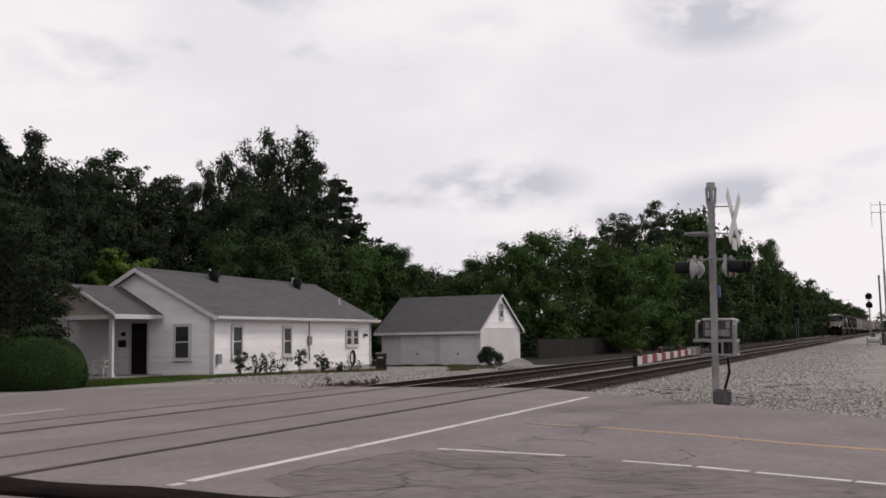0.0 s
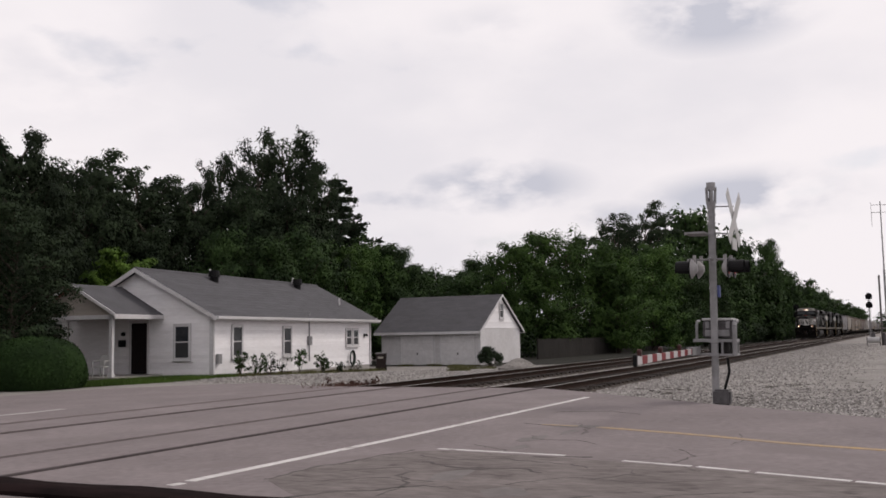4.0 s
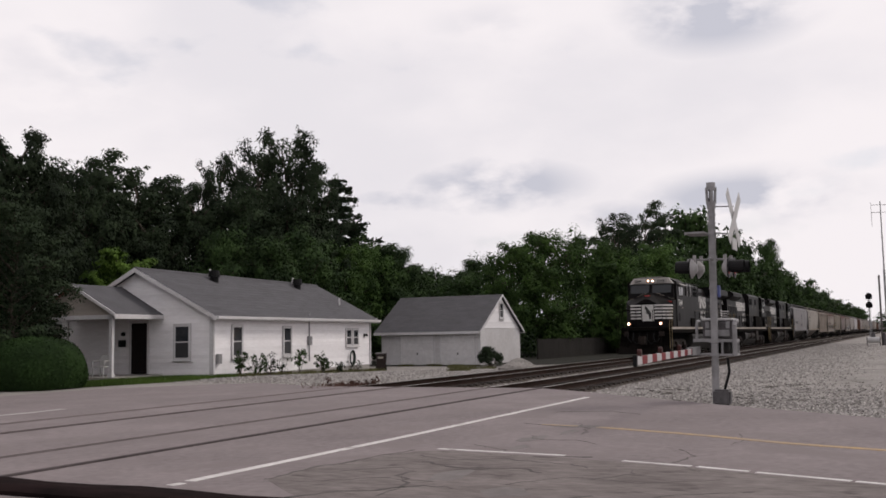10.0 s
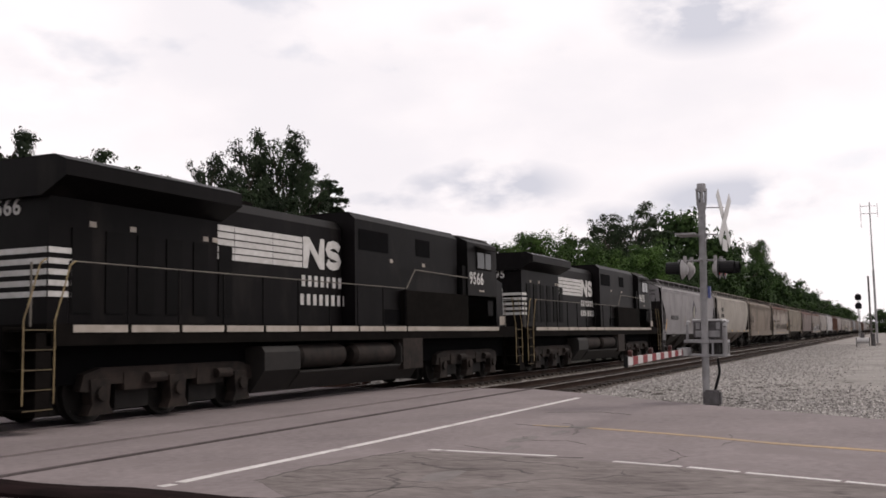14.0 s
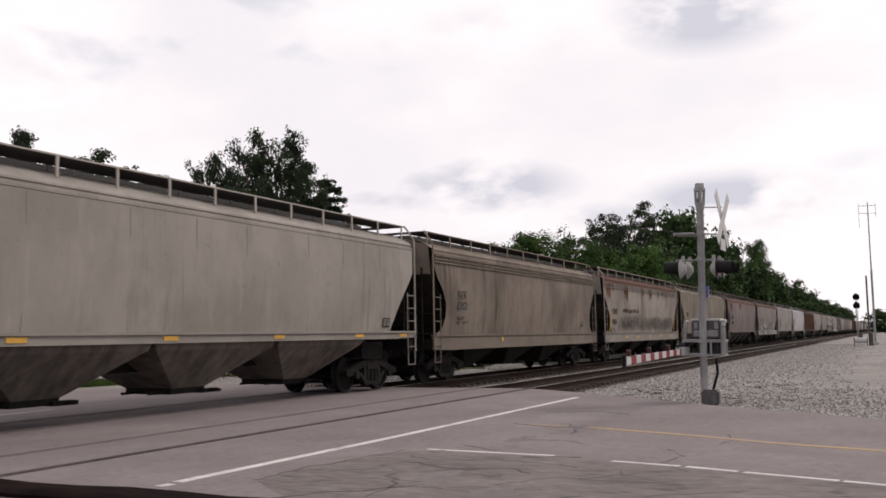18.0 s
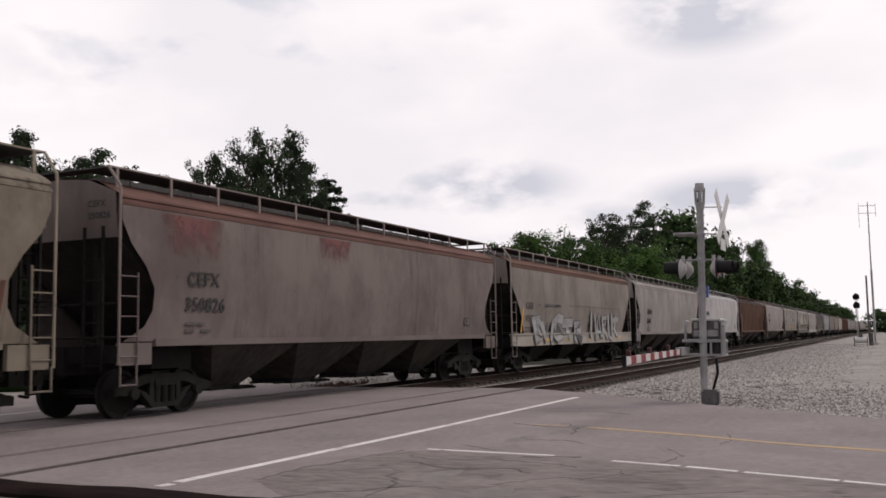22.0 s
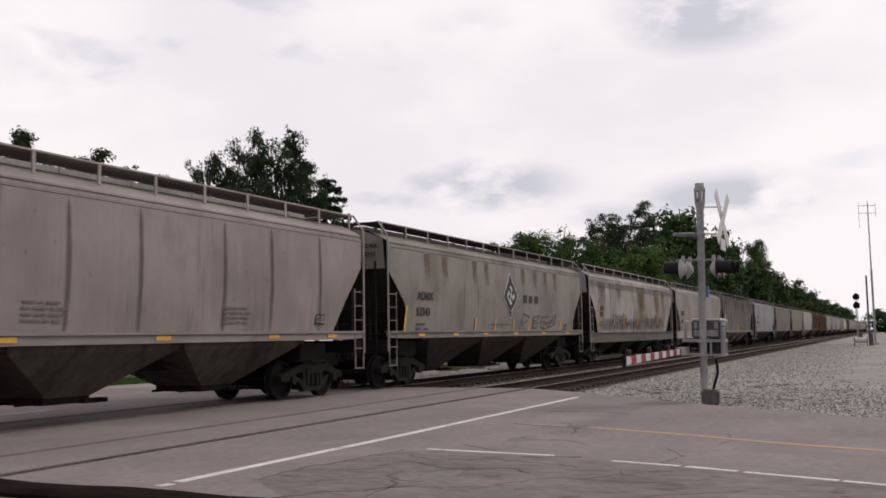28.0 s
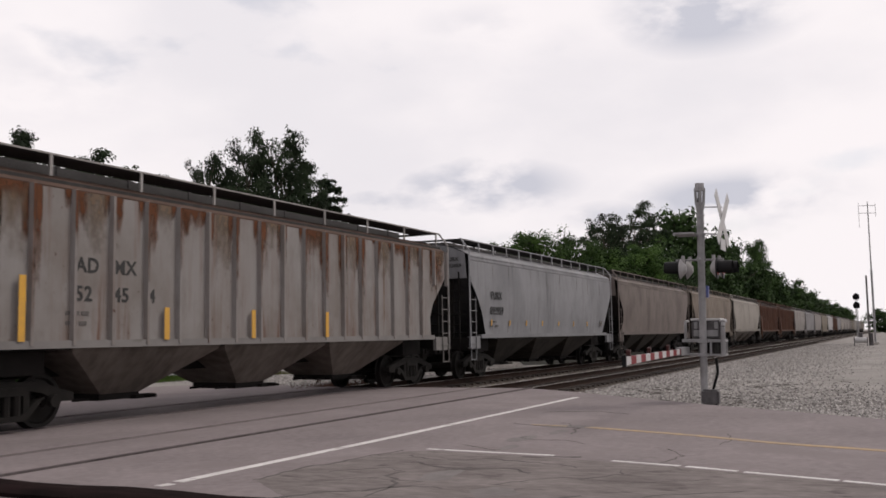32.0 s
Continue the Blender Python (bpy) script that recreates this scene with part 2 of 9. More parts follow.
def crack(pts, w, seed, name="road_crack", material=None, label="dark crack in the asphalt"):
    """A wandering crack of uneven width, along a coarse line."""
    rng = random.Random(seed)
    line = []
    for (a, b), (c, d) in zip(pts, pts[1:]):
        n = max(2, int(math.hypot(c - a, d - b) / 0.12))
        for i in range(n):
            t = i / n
            line.append((a + (c - a) * t + rng.gauss(0, 0.025), b + (d - b) * t + rng.gauss(0, 0.025)))
    bm = B()
    for (a, b), (c, d) in zip(line, line[1:]):
        k = w * rng.uniform(0.3, 1.3)
        n = Vector((-(d - b), c - a))
        n = n.normalized() * k / 2 if n.length > 1e-6 else Vector((0, k / 2))
        prism(bm, [(a - n.x, b - n.y), (c - n.x, d - n.y), (c + n.x, d + n.y), (a + n.x, b + n.y)], "z", -0.021, -0.0175)
    solid(name, bm, material or TAR, label, "road crack", kind="structure")


crack([(8.08, 6.0), (8.66, 6.06), (9.09, 6.05), (9.37, 5.93), (10.27, 5.84), (10.9, 5.7)], 0.035, 1)
crack([(14.61, 5.71), (14.25, 4.87), (14.32, 4.25)], 0.03, 2)
crack([(10.84, 3.75), (10.80, 3.25)], 0.06, 3)
crack([(7.6, 4.4), (8.4, 4.5), (8.9, 4.9), (9.3, 4.8)], 0.04, 4)
crack([(7.3, 5.2), (7.7, 4.9), (7.9, 4.6), (8.3, 4.3), (8.2, 3.8)], 0.05, 5)
crack([(8.6, 3.6), (9.3, 3.1), (9.1, 2.4), (9.6, 1.6)], 0.02, 6)
crack([(16.9, 5.9), (17.3, 5.0), (16.7, 4.2)], 0.04, 9)
crack([(8.3, 2.6), (7.7, 3.1), (7.8, 3.6)], 0.05, 10)
crack([(9.9, 5.1), (9.5, 4.5), (9.7, 3.8), (9.4, 3.4)], 0.05, 11)

for k, pts in enumerate((((8.9, 5.6), (9.3, 5.2), (9.1, 4.7)), ((10.4, 5.4), (10.1, 4.9), (10.4, 4.3), (10.2, 3.6), (9.9, 3.0)), ((8.2, 5.4), (8.6, 5.0), (8.5, 4.2)), ((9.2, 2.9), (9.7, 2.6), (10.1, 2.7)),
                         ((7.9, 2.2), (8.5, 2.0), (9.0, 1.2)), ((12.9, 4.9), (12.4, 4.6), (12.5, 4.1), (12.0, 3.6)), ((14.9, 4.9), (14.2, 4.5), (13.2, 4.2)), ((11.9, 2.6), (11.3, 2.3), (10.6, 2.4), (9.9, 1.9)), ((13.9, 2.2), (13.2, 2.0), (12.4, 2.1)), ((11.6, 5.2), (11.2, 4.6), (10.9, 4.5)))):
    crack(pts, 0.032 if k < 5 else 0.015, 30 + k)
for k, (x, y, rx, ry) in enumerate(((12.5, 4.75, 0.55, 0.16), (13.5, 4.55, 0.35, 0.12), (14.35, 4.6, 0.22, 0.5), (11.5, 4.55, 0.3, 0.1), (9.0, 4.3, 0.5, 0.2), (8.2, 3.4, 0.3, 0.25))):
    rng = random.Random(60 + k)
    bm = B()
    prism(bm, [(x + math.cos(a * 0.524) * rx * rng.uniform(0.6, 1.2), y + math.sin(a * 0.524) * ry * rng.uniform(0.6, 1.2)) for a in range(12)], "z", -0.021, -0.0182)
    solid("road_patch", bm, mat("dark_worn_patch", (0.115, 0.102, 0.100), (0.16, 0.144, 0.142), rough=0.9, scale=9, big=2.0, spread=0.5, bump=0.3), "dark worn patch in the asphalt", "road patch", kind="structure")


def apron():
    """Old broken surfacing on the near side, rougher and darker than the crossing."""
    rng = random.Random(3)
    pts = [(8.1, 5.98), (8.7, 6.04), (9.1, 6.03), (9.4, 5.9), (10.3, 5.8), (10.75, 5.62), (10.9, 5.3), (10.72, 3.7), (10.35, 2.2), (9.7, 0.2), (8.6, -3.0), (6.0, -8), (-12, -8), (-12, 4.2), (6.9, 4.4), (7.5, 5.3)]
    bm = B()
    prism(bm, pts, "z", -0.05, -0.0185)
    solid("apron", bm, mat("broken_asphalt", (0.172, 0.149, 0.144), (0.088, 0.074, 0.071), rough=0.95, scale=6, big=1.3, spread=0.55, bump=0.6, stretch=(1.5, 0.7, 1), third=(0.062, 0.052, 0.050), third_at=0.60), "rough broken asphalt apron beside the road", "apron", kind="structure")


apron()


def kerb():
    bm = B()
    rings = []
    for i in range(24):
        y = -3 + i * 0.6
        w = 0.02 * math.sin(i * 1.7)
        rings.append([(6.98 + w, y, -0.12), (6.98 + w, y, 0.02 + w * 0.3), (6.93 + w, y, 0.05 + w * 0.4), (6.5, y, 0.06), (6.44, y, 0.02), (6.44, y, -0.12)])
    loft(bm, rings)
    solid("kerb", bm, mat("dark_timber_kerb", (0.016, 0.010, 0.010), (0.007, 0.005, 0.005), rough=0.95, scale=6, big=1.5, stretch=(1, 0.3, 1), bump=0.6, spec=0.02), "dark weathered timber kerb edging the lot", "kerb", kind="structure", smooth=True)


kerb()

RAIL_PROFILE = [(-0.07, -0.17), (0.07, -0.17), (0.07, -0.155), (0.012, -0.135), (0.012, -0.04), (0.036, -0.03), (0.036, 0.0), (-0.036, 0.0), (-0.036, -0.03), (-0.012, -0.04), (-0.012, -0.135), (-0.07, -0.155)]


FLANGE_DARK = mat("dark_flangeway", (0.045, 0.036, 0.037), (0.09, 0.075, 0.076), rough=0.85, scale=9, big=1.0, bump=0.1)
FLANGE_MID = mat("worn_flangeway", (0.075, 0.060, 0.062), (0.12, 0.10, 0.10), rough=0.85, scale=9, big=1.0, bump=0.1)
FLANGE_DIM = mat("dusty_flangeway", (0.105, 0.088, 0.089), (0.16, 0.136, 0.137), rough=0.9, scale=4, big=0.6, spread=0.4, bump=0.1)
FLANGE_PALE = mat("filled_flangeway", (0.150, 0.127, 0.128), (0.185, 0.158, 0.158), rough=0.9, scale=4, big=0.6, bump=0.1)


def build_track(yc, label):
    tr = thing("railway_track", label, "railway track", pose(0, yc, 0))
    for s in (-1, 1):
        w, strip_mat, crown_mat = {(False, 1): (0.016, FLANGE_PALE, FLANGE_PALE), (False, -1): (0.026, FLANGE_MID, FLANGE_DIM), (True, 1): (0.018, FLANGE_DIM, FLANGE_PALE), (True, -1): (0.042, FLANGE_DARK, FLANGE_MID)}[(yc < 11, s)]
        fl = B()
        box(fl, -60, 24.25, s * GAUGE / 2 - w, s * GAUGE / 2 + w, -0.03, 0.003)
        part("flangeway", fl, strip_mat, tr, "dark worn strip along the rail")
        for nm, p, q, mt in (("road_rail", -60, 24.25, strip_mat), ("rail", 24.25, 900, RUSTRAIL)):
            bm = B()
            prism(bm, [(s * GAUGE / 2 + a, z - (0.012 if p < 0 else 0.004)) for a, z in RAIL_PROFILE], "x", p, q)
            part(nm, bm, mt, tr, "rusty steel rail" if p > 0 else "worn rail sunk in the road")
        bm = B()
        box(bm, 24.3, 900, s * GAUGE / 2 - 0.03, s * GAUGE / 2 + 0.03, -0.003, 0.002)
        part("rail_head", bm, RAILTOP, tr, "polished running surface")
        bm = B()
        box(bm, -60, 24.25, s * GAUGE / 2 - 0.014, s * GAUGE / 2 + 0.014, 0.003, 0.006)
        part("rail_crown", bm, crown_mat, tr, "dusty rail top in the crossing")


    bm = B()
    box(bm, -0.11, 0.11, -1.28, 1.28, -0.36, -0.15)
    me = mesh("tie", bm)
    x, i = 24.8, 0
    while i < 190:
        ob = part("tie", me, TIE, tr)
        ob.matrix_basis = pose(x, 0, -0.004 * (i % 3), 0, 0, (i * 37 % 7 - 3) * 0.3)
        x += 0.53
        i += 1


    bm = B()
    prism(bm, [(-1.5, -0.29), (-1.15, -0.185), (1.15, -0.185), (1.5, -0.29)], "x", 24.35, 600)
    part("track_bed", bm, mat("oily_dark_ballast", (0.066, 0.051, 0.042), (0.026, 0.020, 0.016), rough=0.95, scale=16, big=0.8, spread=0.7, bump=0.9), tr, "dark oily ballast between the rails")


build_track(Y_NEAR, "straight track of rusty rails beside the crossing")
build_track(Y_FAR, "straight track of rusty rails under the train")



def verge():
    """Soil under the trees beyond the far track, their shade put into its colour."""
    bm = B()
    xs, ys = [56 + 4 * i for i in range(47)], [0, 0.12, 0.3, 0.6, 1.0]
    rows = []
    for i, x in enumerate(xs):
        a = 17.6 + 0.35 * math.sin(i * 1.9) + 5.0 * max(0.0, 1 - (x - 56) / 7)
        rows.append([bm.verts.new((x, a + (40 - a) * q, height(x, a + (40 - a) * q) + 0.012)) for q in ys])
    for a, b in zip(rows, rows[1:]):
        for i in range(len(ys) - 1):
            bm.faces.new((a[i], b[i], b[i + 1], a[i + 1]))
    solid("verge", bm, mat("leaf_litter", (0.017, 0.016, 0.011), (0.008, 0.008, 0.006), rough=1.0, scale=5, big=0.6, spread=0.6, bump=0.8), "soil under the trees, darkened by painted shade", "ground", kind="structure", smooth=True)


verge()
# ---- the train ----
V16, A16 = -17.065, -0.018  # metres a second, and its slow gain, at 16 s
TIMES = (0, 4, 8, 12, 16, 20, 24, 28, 32)
TRAIN = []


def along(t):
    return V16 * (t - 16) + A16 * (t - 16) ** 2


LOCO = mat("black_loco_paint", (0.0060, 0.0052, 0.0055), (0.0036, 0.0031, 0.0033), rough=0.45, scale=5, big=0.5, bump=0.05, stretch=(1, 1, 0.4), third=(0.011, 0.0095, 0.009), third_at=0.56, spec=0.05)
LOCO_DIRTY = mat("dusty_black_frame", (0.0085, 0.0072, 0.0065), (0.0042, 0.0038, 0.0034), rough=0.85, scale=5, big=0.9, bump=0.15, spec=0.02)
TRUCK = mat("grimy_truck_casting", (0.024, 0.0165, 0.0135), (0.0065, 0.0052, 0.0046), rough=0.85, scale=6, big=1.2, bump=0.2)
CAR_TRUCK = mat("dark_rusty_truck_casting", (0.013, 0.011, 0.010), (0.005, 0.0045, 0.004), rough=0.9, scale=6, big=1.2, bump=0.2)
WHEEL = mat("dark_steel_wheel", (0.012, 0.010, 0.009), (0.006, 0.0055, 0.005), rough=0.7, metal=0.0, scale=6, bump=0.1)
DECAL = mat("white_lettering", (0.54, 0.53, 0.52), (0.36, 0.345, 0.33), rough=0.7, scale=8, big=1.0, spread=0.7, bump=0)
DECAL_DIM = mat("dusty_white_stripe", (0.40, 0.36, 0.32), (0.20, 0.175, 0.15), rough=0.8, scale=3, big=0.5, spread=0.7, bump=0)
NAVYTEXT = mat("faded_navy_paint", (0.042, 0.040, 0.05), (0.07, 0.067, 0.076), rough=0.8, scale=9, bump=0)
BLACKTEXT = mat("black_lettering", (0.03, 0.03, 0.032), (0.045, 0.044, 0.042), rough=0.8, scale=9, bump=0)
GREYTEXT = mat("faded_grey_lettering", (0.065, 0.06, 0.057), (0.11, 0.10, 0.095), rough=0.8, scale=9, bump=0)
ORANGE = mat("amber_reflector", (0.55, 0.30, 0.05), (0.42, 0.24, 0.06), rough=0.5, scale=9, bump=0)
HANDRAIL = mat("pale_handrail", (0.15, 0.135, 0.115), (0.07, 0.062, 0.054), rough=0.7, scale=6, bump=0)
YSTEP = mat("yellow_grab_iron", (0.27, 0.21, 0.11), (0.13, 0.095, 0.055), rough=0.7, scale=6, bump=0)
mat("worn_step_edge", (0.11, 0.085, 0.05), (0.05, 0.04, 0.028), rough=0.8, scale=8, bump=0)
CABROOF = mat("dusty_grey_cab_roof", (0.34, 0.32, 0.30), (0.20, 0.19, 0.18), rough=0.8, scale=6, bump=0.05)
GLASSD = mat("dark_tinted_glass", (0.02, 0.024, 0.028), (0.016, 0.018, 0.02), rough=0.1, scale=2, bump=0, spec=0.3)
LAMP_RING = glow("warm_reflector", (1.0, 0.50, 0.30), 0.32)
LAMP = glow("lit_headlamp", (1.0, 0.84, 0.64), 70.0)
DITCH = glow("lit_ditch_lamp", (1.0, 0.78, 0.60), 50.0)
REDLENS = mat("red_lens", (0.30, 0.03, 0.03), rough=0.25, bump=0)


def letters(parent, name, text, size, at, material, face="side", label="", align="LEFT"):
    """Flat lettering a few millimetres deep, on the near side or on the leading end."""
    cu = bpy.data.curves.new(name, "FONT")
    cu.offset = 0.016 * size
    cu.body, cu.size, cu.extrude, cu.align_x, cu.space_character, cu.resolution_u = text, size, 0.004, align, 1.08, 3
    tmp = bpy.data.objects.new(name, cu)
    me = bpy.data.meshes.new_from_object(tmp)
    bpy.data.objects.remove(tmp)
    bpy.data.curves.remove(cu)
    turn = pose(0, 0, 0, 90, 0, 0) if face == "side" else pose(0, 0, 0, 90, 0, -90)
    me.transform(Matrix.Translation(at) @ turn)
    return part(name, me, material, parent, label)


def bars(parent, name, rows, x, z, h, step, y, material, label=""):
    """Small writing as plain bars: rows of bar lengths."""
    bm = B()
    for i, row in enumerate(rows):
        a = x
        for w in row:
            if w > 0:
                box(bm, a, a + w, y - 0.004, y + 0.002, z - i * step - h, z - i * step)
            a += abs(w) + 0.05
    return part(name, bm, material, parent, label)


def put(parent, name, material, *boxes, label=""):
    bm = B()
    for b in boxes:
        box(bm, *b)
    return part(name, bm, material, parent, label)


WHEELS = {}


def wheel_mesh(r):
    if r not in WHEELS:
        bm = B()
        prof = [(-0.07, r * 0.25), (-0.085, r * 0.3), (-0.03, r * 0.45), (-0.02, r * 0.8), (-0.07, r * 0.86), (-0.07, r), (0.05, r), (0.075, r + 0.025), (0.075, r * 0.86), (0.03, r * 0.8), (0.02, r * 0.45), (0.07, r * 0.3), (0.07, r * 0.2)]
        n = 18
        loft(bm, [[(math.cos(2 * math.pi * i / n) * q, s, math.sin(2 * math.pi * i / n) * q) for i in range(n)] for s, q in prof])
        me = mesh("wheel", bm, True)
        me.materials.append(WHEEL)
        WHEELS[r] = me
    return WHEELS[r]


def frame_mesh(axles, r, heavy):
    """A cast truck side: arched top chord, pedestals over the axles, springs between."""
    bm = B()
    lo, hi = min(axles) - 0.45, max(axles) + 0.45
    top = 0.98 if heavy else 0.80
    if heavy:
        prism(bm, [(lo, r + 0.05), (lo + 0.1, top - 0.1), (lo + 0.5, top), (hi - 0.5, top), (hi - 0.1, top - 0.1), (hi, r + 0.05), (hi - 0.25, r + 0.02), (hi - 0.55, top - 0.3), (lo + 0.55, top - 0.3), (lo + 0.25, r + 0.02)], "y", -0.09, 0.09)
        for a in axles:
            prism(bm, [(a - 0.24, top - 0.2), (a + 0.24, top - 0.2), (a + 0.2, r - 0.2), (a + 0.3, 0.16), (a - 0.3, 0.16), (a - 0.2, r - 0.2)], "y", -0.13, 0.1)
            rod(bm, (a, -0.20, r), (a, -0.1, r), 0.13, 12)
        for a, b in zip(axles, axles[1:]):
            m = (a + b) / 2
            box(bm, m - 0.42, m + 0.42, -0.11, 0.08, top - 0.42, top - 0.1)
            rod(bm, (m + 0.1, -0.16, top - 0.22), (m + 0.55, -0.16, top - 0.22), 0.1, 10)
    else:
        a, b = axles
        prism(bm, [(lo, r + 0.12), (a - 0.15, r + 0.2), (a + 0.3, top), (b - 0.3, top), (b + 0.15, r + 0.2), (hi, r + 0.12), (hi, r - 0.02), (b + 0.1, r - 0.02), (b - 0.2, r + 0.14), (b - 0.42, top - 0.16), (a + 0.42, top - 0.16), (a + 0.2, r + 0.14), (a - 0.1, r - 0.02), (lo, r - 0.02)], "y", -0.08, 0.08)
        prism(bm, [(a + 0.15, r + 0.08), (a + 0.34, r + 0.02), (a + 0.62, 0.26), (b - 0.62, 0.26), (b - 0.34, r + 0.02), (b - 0.15, r + 0.08), (b - 0.52, 0.17), (a + 0.52, 0.17)], "y", -0.08, 0.08)
        for x in (a + 0.52, b - 0.52):
            box(bm, x - 0.06, x + 0.06, -0.07, 0.07, 0.2, top - 0.1)
        for x in (-0.2, 0, 0.2):
            rod(bm, ((a + b) / 2 + x, -0.02, 0.26), ((a + b) / 2 + x, -0.02, 0.6), 0.075, 8)
        box(bm, (a + b) / 2 - 0.3, (a + b) / 2 + 0.3, -0.1, 0.1, 0.58, 0.72)
        for x in axles:
            rod(bm, (x, -0.16, r), (x, -0.06, r), 0.11, 10)
    return mesh("side_frame", bm)


FRAMES = {}


def add_truck(car, x, axles, r, heavy):
    t = new("truck")
    t.parent = car
    t.matrix_basis = pose(x, 0, 0)
    key = (tuple(axles), heavy)
    if key not in FRAMES:
        FRAMES[key] = frame_mesh(axles, r, heavy)
    for s in (-1, 1):
        f = part("side_frame", FRAMES[key], TRUCK if heavy else CAR_TRUCK, t)
        f.matrix_basis = pose(0, s * 1.06, 0, 0, 0, 0 if s < 0 else 180)
        for a in axles:
            w = part("wheel", wheel_mesh(r), WHEEL, t)
            w.matrix_basis = pose(a, s * 0.76, r, 0, 0, 180 if s > 0 else 0)
    bm = B()
    for a in axles:
        rod(bm, (a, -0.95, r), (a, 0.95, r), 0.08, 8)
    box(bm, -0.25, 0.25, -1.0, 1.0, 0.5, 0.85)
    if heavy:  # traction motors and brake gear between the wheels
        box(bm, -2.7, 2.7, -0.62, 0.62, 0.16, 0.95)
        for a, c in zip(axles, axles[1:]):
            box(bm, a + 0.58, c - 0.58, -0.95, 0.95, 0.22, 0.7)
    else:  # brake beams, levers and spring plank
        for s in (-1, 1):
            box(bm, s * 0.36 - 0.07, s * 0.36 + 0.07, -0.72, 0.72, 0.28, 0.52)
            rod(bm, (s * 0.36, 0, 0.4), (s * 0.15, 0.1, 0.98), 0.035, 6)
        box(bm, -0.3, 0.3, -0.95, 0.95, 0.2, 0.42)
    part("axle_and_bolster", bm, WHEEL, t)
    return t


def coupler(car, x, s):
    bm = B()
    rod(bm, (x - s * 0.3, 0, 0.86), (x + s * 0.35, 0, 0.86), 0.1, 8)
    box(bm, *sorted((x + s * 0.3, x + s * 0.62)), -0.17, 0.17, 0.68, 1.04)
    pipe(bm, [(x, 0.35, 0.8), (x + s * 0.25, 0.3, 0.45), (x + s * 0.6, 0.1, 0.5)], 0.03)
    part("coupler", bm, CAR_TRUCK, car)


# ---- covered hopper cars ----
def side_end(style, z):
    """How far the side sheet's end edge lies in from the car's end, at a height."""
    marks = {"round": [(1.45, 0.30), (1.7, 0.75), (2.1, 0.98), (2.5, 0.92), (2.9, 0.62), (3.3, 0.22), (3.5, 0.12), (5, 0.12)],
             "slope": [(1.45, 1.5), (2.3, 0.98), (3.0, 0.35), (3.25, 0.12), (5, 0.12)],
             "angle": [(1.45, 1.15), (2.2, 1.2), (2.9, 0.42), (3.1, 0.12), (5, 0.12)]}[style]
    for (a, p), (b, q) in zip(marks, marks[1:]):
        if z <= b:
            return p + (q - p) * (z - a) / (b - a)
    return 0.12


EAVE = [(1.50, 3.87), (1.56, 3.89), (1.56, 3.94), (1.52, 3.95), (1.51, 4.0), (1.53, 4.02), (1.52, 4.06), (1.40, 4.14), (0.95, 4.36), (0.45, 4.45), (0, 4.47)]


